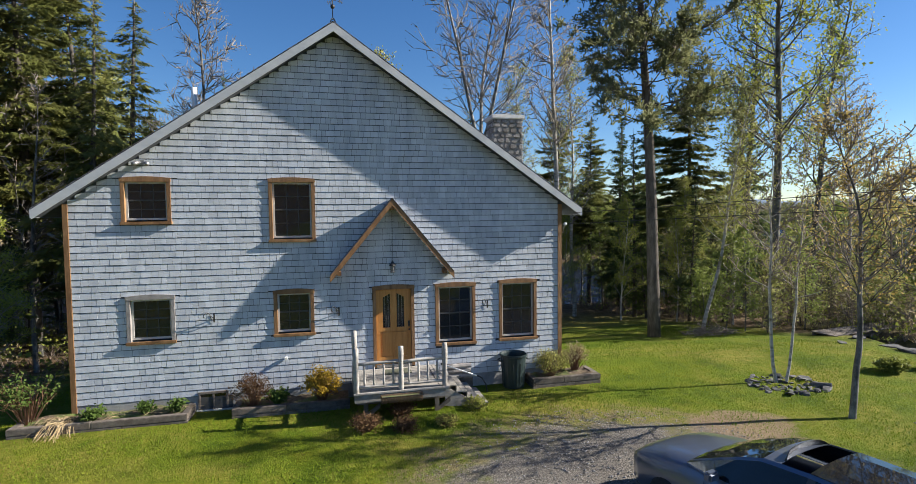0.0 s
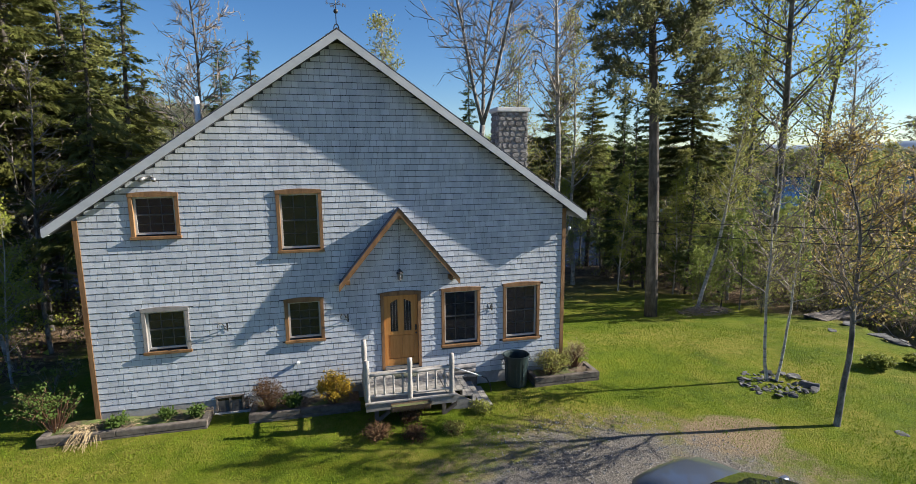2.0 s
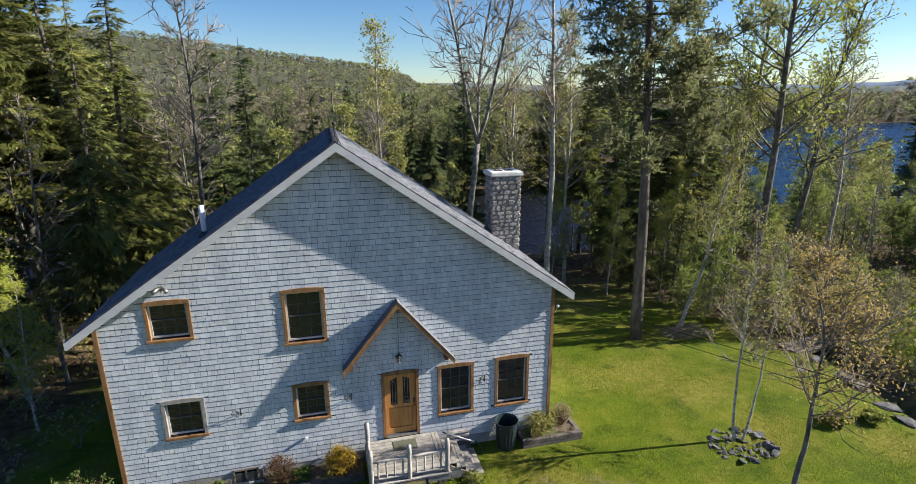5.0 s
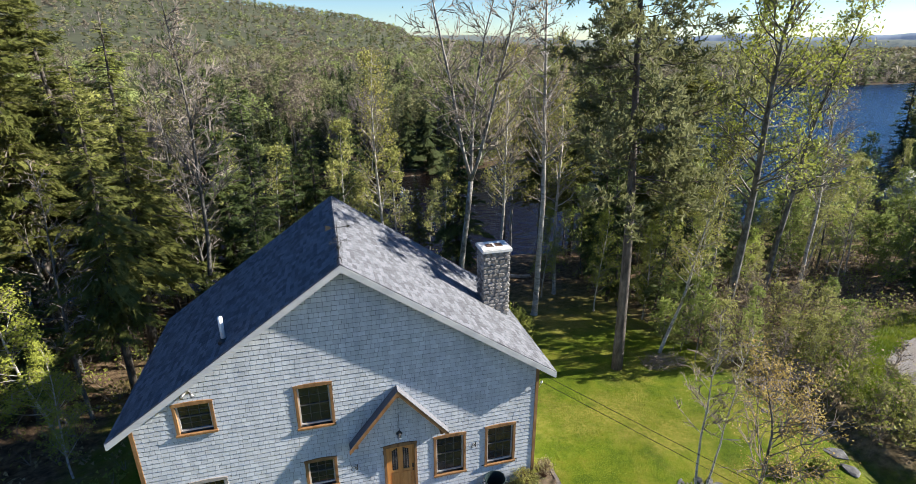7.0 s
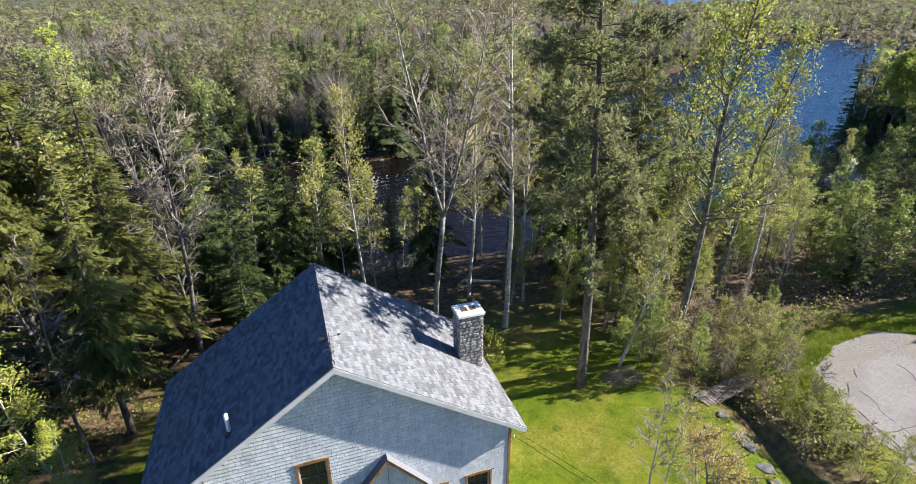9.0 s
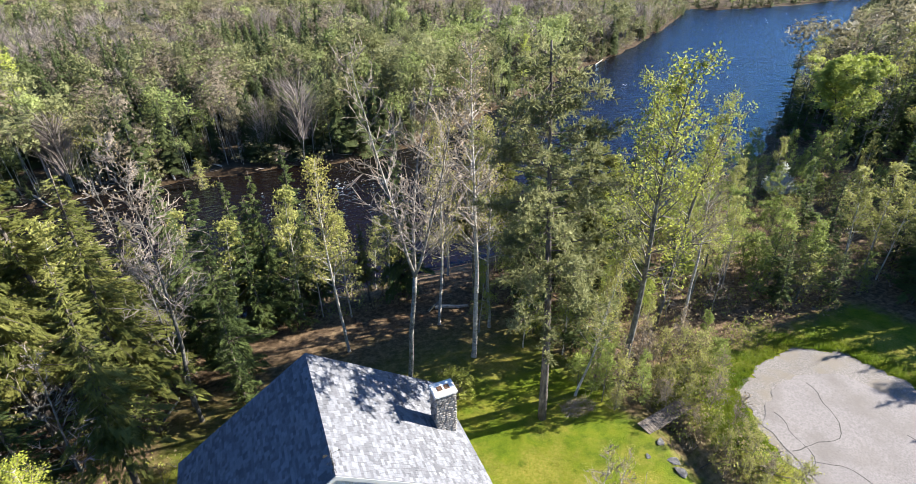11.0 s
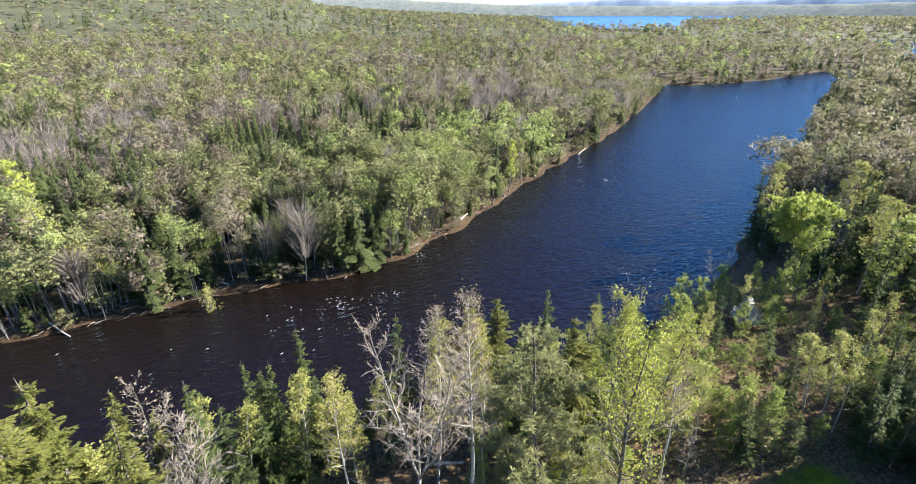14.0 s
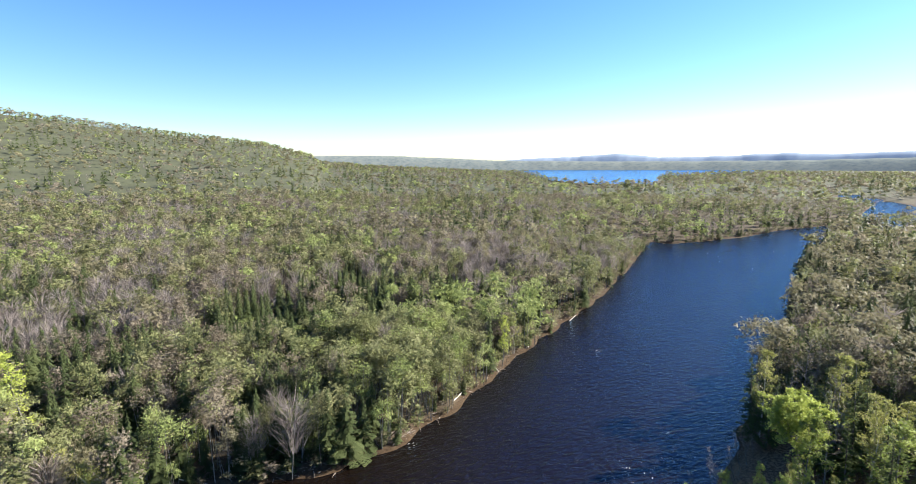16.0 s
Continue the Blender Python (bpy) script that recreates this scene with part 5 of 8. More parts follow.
def woods():
    """The woods between lawn and river, and beside the turning place."""
    rng = np.random.default_rng(7)
    spots = []
    areas = [  # x0, x1, y0, y1, count, kinds, heights, least spacing
        (-36, -9.5, 21, 42, 58, (W_SPRUCE, W_SPRUCE_OLIVE, W_BARE, W_SPRUCE_OLIVE, W_SPRUCE_OLIVE, W_BIRCH, W_SPRUCE_OLIVE), (11, 19), 1.9),
        (-20, 9, 38.5, 44.2, 26, (W_FIR, W_BIRCH, W_SPRUCE_OLIVE, W_BIRCH), (8, 14), 1.5),
        (82, 122, 30, 66, 60, (W_SPRUCE, W_FIR, W_SPRUCE, W_SPRUCE, W_BIRCH, W_BARE), (12, 19), 2.2),
        (48, 62, 17, 26, 16, (W_SPRUCE, W_FIR, W_SPRUCE, W_BIRCH), (8, 12), 2.0),
        # next two rows mostly out of view, added to shade the turning-place grass
        (49.5, 57, 6, 20, 40, (W_SPRUCE, W_FIR), (7.5, 9.5), 1.25),
        (57, 66, 11, 22, 24, (W_SPRUCE, W_SPRUCE, W_FIR), (10, 11.8), 1.5),
        (64, 78, 0, 21, 16, (W_SPRUCE, W_FIR, W_SPRUCE), (9, 15), 2.0),
        (24, 40, 41, 44.5, 18, (W_FIR, W_SAPLING, W_BIRCH, W_SHRUB, W_BARE, W_FIR, W_SHRUB), (5, 11), 1.5),
        (18.5, 44, 22.5, 43, 66, (W_FIR, W_BIRCH, W_SAPLING, W_SHRUB, W_BARE, W_SHRUB_BUD, W_POPLAR, W_SAPLING, W_BIRCH), (4, 10), 1.4),
        (40, 74, 21, 46, 74, (W_SHRUB, W_SHRUB_BUD, W_SAPLING, W_FIR, W_SAPLING, W_BIRCH, W_SHRUB_BUD), (4, 9), 1.7),
        (58, 105, 6, 42, 56, (W_SPRUCE, W_FIR, W_SPRUCE, W_BIRCH, W_SAPLING), (9, 17), 2.2),
        (80, 200, 26, 100, 66, (W_SPRUCE, W_BIRCH, W_BARE, W_FIR, W_SPRUCE, W_BIRCH, W_SPRUCE_OLIVE), (9, 17), 2.2),
        (21.2, 25.2, 6, 20, 26, (W_SHRUB_BUD, W_SHRUB_BARE, W_SHRUB_BARE, W_SHRUB_BUD), (1.8, 3.2), 1.0),
        (24, 30, 17, 22.5, 16, (W_SHRUB_BUD, W_SHRUB, W_SHRUB_BARE, W_SHRUB_BUD), (2.0, 4.0), 1.2),
        (17.5, 24, 18.5, 23, 14, (W_SHRUB_BUD, W_SHRUB, W_SHRUB_BARE, W_SAPLING), (2.0, 5), 1.0)]
    for x0, x1, y0, y1, count, kinds, hs, gap in areas:
        made = tries = 0
        while made < count and tries < 4000:
            tries += 1
            x, y = rng.uniform(x0, x1), rng.uniform(y0, y1)
            if shore_distance(np.array([x]), np.array([y]), NEAR)[0] < 2.0 or y > np.interp(x, *zip(*NEAR)) - 1.5:
                continue
            if any((x - a) ** 2 + (y - b) ** 2 < gap * gap for a, b in spots) or (24 < x < 40 and y < 21.0 and x - y > 9) or (40 <= x < 45 and y < 14):
                continue
            spots.append((x, y))
            kind = kinds[rng.integers(len(kinds))]
            h = rng.uniform(*hs)
            if kind in (W_SHRUB, W_SHRUB_BUD, W_SHRUB_BARE):
                h = min(h, 4.5) * rng.uniform(0.7, 1.1)
            kind.plant(x, y, h, rng.uniform(0, 360), (rng.uniform(-3, 3), rng.uniform(-3, 3)), wide=rng.uniform(0.9, 1.25), group="woods by the river")
            made += 1



def shore_thicket():
    """Leafless thickets leaning over the water of the near bank."""
    rng = np.random.default_rng(71)
    for (ax, ay), (bx, by) in list(zip(NEAR, NEAR[1:]))[5:10]:
        n = int(math.hypot(bx - ax, by - ay) / 2.6)
        for i in range(n):
            q = (i + rng.random()) / n
            x, y = ax + (bx - ax) * q + rng.uniform(0.5, 2.0), ay + (by - ay) * q - rng.uniform(0.6, 3.0)
            kind = (W_SHRUB_BARE, W_BARE, W_SHRUB_BUD, W_BARE)[rng.integers(4)]
            kind.plant(x, y, rng.uniform(3, 5) if kind != W_BARE else rng.uniform(5, 9), rng.uniform(0, 360), (rng.uniform(-14, 0), rng.uniform(-14, 0)), group="thicket along the near bank")


woods()
shore_thicket()


def undergrowth():
    """Low tangle on the forest floor, too thick to count."""
    rng = np.random.default_rng(17)
    twig, leaf, dry = Soup(), Soup(), Soup()
    areas = [(-36, -8.5, 14, 43, 420), (-24, 12, 38.5, 44.8, 200), (24, 40, 38.5, 44.8, 90), (18.5, 44, 21, 43, 420), (40, 76, 20, 47, 420), (20.5, 26, 5, 20, 160), (56, 110, 4, 44, 300), (25, 33, 17, 23, 60)]
    for x0, x1, y0, y1, count in areas:
        for _ in range(count):
            x, y = rng.uniform(x0, x1), rng.uniform(y0, y1)
            if y > np.interp(x, *zip(*NEAR)) - 0.8 or (24 < x < 46 and y < 20 and x - y > 9):
                continue
            z = ground_z(x, y)
            h = rng.uniform(0.4, 1.5)
            n = 12
            a = rng.uniform(0, 6.3, n)
            tip = np.stack([x + np.cos(a) * h * 0.6 * rng.uniform(0.2, 1, n), y + np.sin(a) * h * 0.6 * rng.uniform(0.2, 1, n), z + h * rng.uniform(0.5, 1, n)], 1)
            for p in tip:
                sliver_into(twig, rng, np.array([(x, y, z - 0.05), p]), 0.014)
            c = tip[rng.integers(n, size=26)] + rng.normal(0, 0.2, (26, 3)) - [0, 0, 0.15]
            chips_into(leaf if rng.random() < 0.6 else dry, rng, c, 0.075)
    tagged(part("undergrowth_twigs", twig, M_TWIG), "tangled brown twigs on the forest floor", "undergrowth", kind="stuff")
    tagged(part("undergrowth_leaves", leaf, M_LEAF_GREEN), "low green undergrowth among the trees", "undergrowth", kind="stuff")
    tagged(part("undergrowth_dry", dry, M_LEAF_BUD), "dry tan undergrowth among the trees", "undergrowth", kind="stuff")


undergrowth()


# ---- far woods ----
def clump_template(rng, kind, n, low=False):
    """A light tree of few triangles: unit height, for the far woods."""
    s = Soup()
    if kind == "fir":
        rings = max(3, min(16, n // 11))
        m = 7 if n > 60 else 6
        wide = rng.uniform(0.12, 0.19)
        for k in range(rings):
            q = k / rings
            a = rng.uniform(0, 6.3) + np.arange(m) * 6.283 / m + rng.normal(0, 0.3, m)
            r = (wide * (1 - q) ** 0.85 + 0.012) * rng.uniform(0.5, 1.2, m)
            z = 0.10 + 0.86 * q + rng.uniform(-0.02, 0.02, m)
            for aa, rr, zz in zip(a, r, z):
                u, w = np.array([math.cos(aa), math.sin(aa), 0]), np.array([-math.sin(aa), math.cos(aa), 0])
                drop = rr * rng.uniform(0.25, 0.6)
                s.add([(0, 0, zz + 0.9 / rings * 0.6), u * rr * 0.75 + w * rr * 0.42 + [0, 0, zz - drop], u * rr + [0, 0, zz - drop * 0.9], u * rr * 0.75 - w * rr * 0.42 + [0, 0, zz - drop]], [(0, 1, 2), (0, 2, 3)] if n > 150 else [(0, 1, 3)])
        s.add([(-0.012, 0, 0.82), (0.012, 0, 0.82), (0, 0, 1.0)], [(0, 1, 2)])
    elif kind == "bare":
        # fine stems and twigs that rise and fan out
        w0 = 0.0042 * math.sqrt(230 / n)
        for i in range(int(n * 0.75)):
            a, q = rng.uniform(0, 6.283), rng.uniform(0.05 if low else 0.22, 0.78)
            out = 0.03 + 0.17 * rng.random() ** 0.7
            p = np.array([math.cos(a) * out * 0.35, math.sin(a) * out * 0.35, q])
            ln = rng.uniform(0.14, 0.34) * (1.15 - q)
            tip = p + [math.cos(a) * out * rng.uniform(0.3, 1.1), math.sin(a) * out * rng.uniform(0.3, 1.1), ln * rng.uniform(0.9, 1.6)]
            t = rng.normal(0, 1, 3)
            t *= w0 * rng.uniform(0.6, 1.4) / (np.linalg.norm(t) + 1e-9)
            s.add([p - t, p + t, tip], [(0, 1, 2)])
    else:
        # a round crown of lobes, each a shell of leaf sprays that face outwards
        m = 4 if n < 40 else rng.integers(6, 10)
        zc = 0.46 if low else rng.uniform(0.64, 0.72)
        tall = 0.36 if low else rng.uniform(0.18, 0.27)
        wide = rng.uniform(0.13, 0.19)
        lobes, size = [], []
        for k in range(m):
            a, u = k * 2.4 + rng.uniform(0, 0.8), rng.uniform(-0.75, 0.85)
            r = wide * 0.72 * math.sqrt(1 - u * u)
            lobes.append((r * math.cos(a), r * math.sin(a), zc + tall * 0.8 * u))
            size.append(rng.uniform(0.42, 0.66) * wide)
        lobes.append((0, 0, zc + tall * 0.6))
        size.append(0.6 * wide)
        big = 0.033 * math.sqrt(230 / n) * (wide / 0.16)
        for _ in range(int(n * 0.95)):
            k = rng.integers(len(lobes))
            d = rng.normal(0, 1, 3) + [0, 0, 0.35]
            d /= np.linalg.norm(d)
            p = np.array(lobes[k]) + d * size[k] * rng.uniform(0.3, 1.12) * [1, 1, 1.15]
            f = d + rng.normal(0, 0.6, 3)
            f /= np.linalg.norm(f)
            g = np.cross(f, rng.normal(0, 1, 3))
            g /= np.linalg.norm(g) + 1e-9
            w = np.cross(f, g)
            b = big * rng.uniform(0.5, 1.15)
            s.add([p - g * b * 0.7 - w * b * 0.5, p + g * b * 1.1, p - g * b * 0.5 + w * b * 0.7], [(0, 1, 2)])
    return np.concatenate(s.v), np.concatenate(s.t)


def far_woods():
    rng = np.random.default_rng(99)
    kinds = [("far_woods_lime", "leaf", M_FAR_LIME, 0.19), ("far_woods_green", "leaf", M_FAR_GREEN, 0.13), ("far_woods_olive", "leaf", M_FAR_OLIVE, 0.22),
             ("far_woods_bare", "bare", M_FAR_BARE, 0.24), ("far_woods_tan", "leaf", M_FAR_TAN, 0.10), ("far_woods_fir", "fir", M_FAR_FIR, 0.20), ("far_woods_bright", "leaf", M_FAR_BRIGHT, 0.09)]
    labels = {"far_woods_lime": "far woods in lime-green spring leaf", "far_woods_green": "far woods in fresh green leaf", "far_woods_olive": "far woods in olive bud",
              "far_woods_bare": "far leafless grey woods", "far_woods_tan": "far woods in tan bud", "far_woods_fir": "far dark fir trees", "far_woods_bright": "far poplars in bright lime leaf"}
    soups, stems = [Soup() for _ in kinds], Soup()
    zones = [(84, 150, 2000, 540, (9, 17)), (150, 300, 4300, 180, (10, 17)), (300, 700, 7600, 56, (11, 17)), (700, 2400, 13500, 18, (13, 20))]
    probs = np.array([k[3] for k in kinds])  # shares of the kinds
    probs /= probs.sum()
    for r0, r1, count, tri, hs in zones:
        templates = [[clump_template(rng, k[1], tri, i > 3) for i in range(6)] for k in kinds]
        a = np.radians(rng.uniform(-30, 72, count))
        d = np.sqrt(rng.uniform(r0 ** 2, r1 ** 2, count))
        x, y = d * np.sin(a), d * np.cos(a)
        z = land_height(x, y)
        ok = z > WATER_Z + 0.4
        lake = (d > np.interp(np.degrees(a), [31, 33, 35, 38, 45.5, 46.5, 50, 55], [2900, 2000, 1400, 1200, 1180, 1900, 2200, 2700]) - 12) & (np.degrees(a) > 31) & (np.degrees(a) < 55.5)
        ok &= ~lake
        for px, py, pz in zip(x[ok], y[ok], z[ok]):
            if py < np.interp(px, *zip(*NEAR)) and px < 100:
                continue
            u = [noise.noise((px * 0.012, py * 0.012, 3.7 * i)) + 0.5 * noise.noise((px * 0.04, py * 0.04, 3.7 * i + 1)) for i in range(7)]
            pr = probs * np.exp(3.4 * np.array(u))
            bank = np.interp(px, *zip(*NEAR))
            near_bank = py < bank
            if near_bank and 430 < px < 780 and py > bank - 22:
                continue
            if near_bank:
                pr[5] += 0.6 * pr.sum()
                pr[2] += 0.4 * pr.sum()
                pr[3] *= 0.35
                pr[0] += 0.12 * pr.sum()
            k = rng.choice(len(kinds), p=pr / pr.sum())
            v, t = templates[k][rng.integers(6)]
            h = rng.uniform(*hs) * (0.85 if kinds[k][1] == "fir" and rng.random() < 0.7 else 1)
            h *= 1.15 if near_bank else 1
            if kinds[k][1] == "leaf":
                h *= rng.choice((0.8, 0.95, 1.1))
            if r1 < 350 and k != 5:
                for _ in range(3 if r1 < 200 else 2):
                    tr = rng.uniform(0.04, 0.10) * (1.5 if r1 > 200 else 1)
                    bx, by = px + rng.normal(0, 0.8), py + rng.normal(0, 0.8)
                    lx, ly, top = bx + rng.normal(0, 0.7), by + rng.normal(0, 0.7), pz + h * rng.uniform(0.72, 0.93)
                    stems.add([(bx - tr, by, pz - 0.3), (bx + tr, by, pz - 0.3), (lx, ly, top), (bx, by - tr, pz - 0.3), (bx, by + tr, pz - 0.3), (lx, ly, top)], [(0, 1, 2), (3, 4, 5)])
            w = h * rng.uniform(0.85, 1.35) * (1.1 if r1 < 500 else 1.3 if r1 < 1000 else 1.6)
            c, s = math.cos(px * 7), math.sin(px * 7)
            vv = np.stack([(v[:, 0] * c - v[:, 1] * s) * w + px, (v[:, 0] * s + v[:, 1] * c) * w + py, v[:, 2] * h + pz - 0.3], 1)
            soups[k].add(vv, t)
    # low growth leaning over the far shore
    templates = [[clump_template(rng, k[1], 110, True) for _ in range(4)] for k in kinds]
    for (ax, ay), (bx, by) in list(zip(FAR, FAR[1:]))[2:18]:
        for _ in range(int(math.hypot(bx - ax, by - ay) / 0.9)):
            q, off = rng.random(), rng.uniform(-0.4, 4.0)
            nx, ny = -(by - ay), bx - ax
            ln = math.hypot(nx, ny)
            px, py = ax + (bx - ax) * q + nx / ln * off, ay + (by - ay) * q + ny / ln * off
            pz = float(land_height(np.array([px]), np.array([py]))[0])
            if pz < WATER_Z + 0.1:
                continue
            k = rng.choice([0, 1, 2, 2, 1, 4, 5])
            v, t = templates[k][rng.integers(4)]
            h = rng.uniform(2, 6.5)
            w = h * rng.uniform(1.2, 2.0)
            soups[k].add(np.stack([v[:, 0] * w + px - nx / ln * v[:, 2] * h * 0.12, v[:, 1] * w + py - ny / ln * v[:, 2] * h * 0.12, v[:, 2] * h + pz - 0.3], 1), t)
    tagged(part("far_woods_stems", stems, M_BARK_PALE), "pale thin trunks of the far woods", "forest", kind="stuff")
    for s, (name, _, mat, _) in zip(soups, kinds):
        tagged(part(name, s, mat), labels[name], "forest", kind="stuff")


far_woods()


# ---- lake and far ranges ----
def polar(d, a, z):
    return (d * math.sin(radians(a)), d * math.cos(radians(a)), z)


def build_lake():
    bm = bmesh.new()
    near = [(2900, 31), (2000, 33), (1400, 35), (1200, 38), (1180, 45.5), (1900, 46.5), (2200, 50), (2700, 55)]
    bm.faces.new([bm.verts.new(polar(d, a, 0.8)) for d, a in near] + [bm.verts.new(polar(3250, a, 0.8)) for a in (55.5, 52, 48, 44, 40, 36, 32)])
    bmesh.ops.recalc_face_normals(bm, faces=bm.faces[:])
    tagged(part("water", bm, M_WATER), "blue lake far beyond the forest", "lake", kind="structure")


def build_range(name, d, depth, profile, mat, label, seed):
    """A long far ridge whose skyline follows (azimuth, elevation) pairs seen from high over the house."""
    s, n = Soup(), 260
    az = np.linspace(profile[0][0], profile[-1][0], n)
    el = np.interp(az, *zip(*profile))
    rows = []
    for j, (dd, f) in enumerate(((-0.45, 0.0), (-0.3, 0.42), (-0.15, 0.78), (0, 1.0), (0.3, 0.6), (0.6, 0.0))):
        r = d + dd * depth
        jag = np.array([noise.noise((a * 0.6, j * 0.25, seed)) * 0.10 + noise.noise((a * 2.2, j * 0.4, seed)) * 0.03 for a in az])
        top = 48 + d * np.tan(np.radians(el + jag * (0.6 if f == 1 else 1.2)))
        z = np.where(f > 0, (top - 0) * f, -4)
        rows.append(np.stack([r * np.sin(np.radians(az)), r * np.cos(np.radians(az)), z], 1))
    v = np.concatenate(rows)
    t = []
    for j in range(len(rows) - 1):
        for i in range(n - 1):
            a, b = j * n + i, (j + 1) * n + i
            t += [(a, a + 1, b + 1), (a, b + 1, b)]
    s.add(v, t)
    ob = part(name, s.mesh(name, mat, True), mat)
    tagged(ob, label, "hills", kind="structure")


build_lake()
build_range("backdrop", 3500, 500, [(6, 0.5), (10, 0.75), (16.5, 0.75), (22, 0.55), (29, 0.22), (34, 0.12), (46, 0.05), (58, 0.1), (66, 0.3), (76, 0.4)], M_RANGE_NEAR, "wooded far ridges with blue-green haze in their colour", 3)
build_range("backdrop", 4300, 500, [(28, 0.1), (34, 0.45), (38, 0.6), (42, 0.9), (46, 0.45), (50, 0.5), (57, 0.76), (60, 0.65), (66, 0.82), (76, 0.6)], M_RANGE_FAR, "far mountains on the horizon, coloured pale blue for haze", 8)


# ---- things on the house ----
def tube_part(name, pts, radii, mat, parent, sides=8, label=""):
    s = Soup()
    if isinstance(radii, (int, float)):
        radii = [radii] * len(pts)
    tube_into(s, pts, radii, sides)
    return part(name, s.mesh(name, mat, sides > 5), mat, parent, label)


def build_weather_vane():
    v = thing("weather_vane", "black iron weather vane with compass arms on the ridge", "weather vane", (RIDGE_X, WALL_Y - 0.12, RIDGE_Z + 0.02))
    tube_part("rod", [(0, 0, 0.1), (0, 0, 0.6), (0, 0, 1.15)], 0.011, M_IRON, v)
    for a in range(4):
        c, s = math.cos(a * math.pi / 2 + 0.78), math.sin(a * math.pi / 2 + 0.78)
        tube_part("foot", [(0.09 * c, 0.09 * s, -0.06), (0.085 * c, 0.085 * s, 0.05), (0.04 * c, 0.04 * s, 0.12), (0, 0, 0.13)], 0.010, M_IRON, v, 5)
    for z, r in ((0.42, 0.055), (0.72, 0.035)):
        bm = bmesh.new()
        bmesh.ops.create_uvsphere(bm, u_segments=14, v_segments=8, radius=r, matrix=Matrix.Translation((0, 0, z)))
        part("ball", bm, M_IRON, v)
    for ang in (20, 110):
        c, s = math.cos(radians(ang)), math.sin(radians(ang))
        tube_part("compass_arm", [(-0.17 * c, -0.17 * s, 0.58), (0, 0, 0.58), (0.17 * c, 0.17 * s, 0.58)], 0.007, M_IRON, v, 5)
    for ang, ch in ((20, "N"), (200, "S"), (110, "W"), (290, "E")):
        cu = bpy.data.curves.new("letter", "FONT")
        cu.body, cu.size, cu.extrude, cu.align_x, cu.align_y = ch, 0.12, 0.006, "CENTER", "CENTER"
        ob = new("compass_letter", cu)
        ob.parent = v
        ob.matrix_basis = pose(0.215 * math.cos(radians(ang)), 0.215 * math.sin(radians(ang)), 0.58, 90, 0, 20)
        cu.materials.append(M_IRON)
    tube_part("arrow_shaft", [(-0.30, -0.05, 0.98), (0, 0, 0.98), (0.30, 0.05, 0.98)], 0.008, M_IRON, v, 5)
    bm = bmesh.new()
    for pts in (((-0.32, 0.92), (-0.16, 0.95), (-0.16, 1.03), (-0.32, 1.08), (-0.27, 1.0)), ((0.26, 0.93), (0.36, 0.98), (0.26, 1.03))):
        f = bm.faces.new([bm.verts.new((x, x * 0.166 - 0.004, z)) for x, z in pts])
        r = bmesh.ops.extrude_face_region(bm, geom=[f])
        bmesh.ops.translate(bm, vec=(0, 0.008, 0), verts=[g for g in r["geom"] if isinstance(g, bmesh.types.BMVert)])
    part("arrow_vane", bm, M_IRON, v)
    return v


def build_lantern():
    la = thing("porch_lantern", "pewter porch lantern hanging from a long chain", "lamp", (1.45, 13.36, 3.24))
    prof = [(0.03, 0.06), (0.055, 0.055), (0.06, 0.0), (0.075, -0.01)]
    s = Soup()
    tube_into(s, [(0, 0, -0.01), (0, 0, 0.015), (0, 0, 0.03)], [0.06, 0.075, 0.055], 8)
    part("base", s, M_STEEL, la)
    s = Soup()
    tube_into(s, [(0, 0, 0.03), (0, 0, 0.10), (0, 0, 0.17)], [0.045, 0.062, 0.05], 8)
    part("glass", s, M_TRIM_GREY, la, "frosted glass")
    for a in range(4):
        c, d = math.cos(a * 1.5708), math.sin(a * 1.5708)
        tube_part("bar", [(0.06 * c, 0.06 * d, 0.02), (0.07 * c, 0.07 * d, 0.1), (0.058 * c, 0.058 * d, 0.18)], 0.005, M_STEEL, la, 4)
    s = Soup()
    tube_into(s, [(0, 0, 0.17), (0, 0, 0.19), (0, 0, 0.24), (0, 0, 0.27), (0, 0, 0.29)], [0.10, 0.095, 0.045, 0.03, 0.01], 10)
    part("cap", s, M_IRON, la, "flared metal cap")
    top = PORCH_Z - 0.28 - 3.24
    n = 36
    for i in range(n):
        z = 0.29 + (top - 0.29) * i / n
        h = (top - 0.29) / n * 0.62
        s = Soup()
        pts = [(0.011 * math.cos(t) * (1 if i % 2 else 0), 0.011 * math.cos(t) * (0 if i % 2 else 1), z + h * math.sin(t)) for t in np.linspace(0, 2 * math.pi, 7)]
        tube_into(s, pts, [0.0035] * 7, 3, False)
        part("chain_link", s, M_IRON, la)


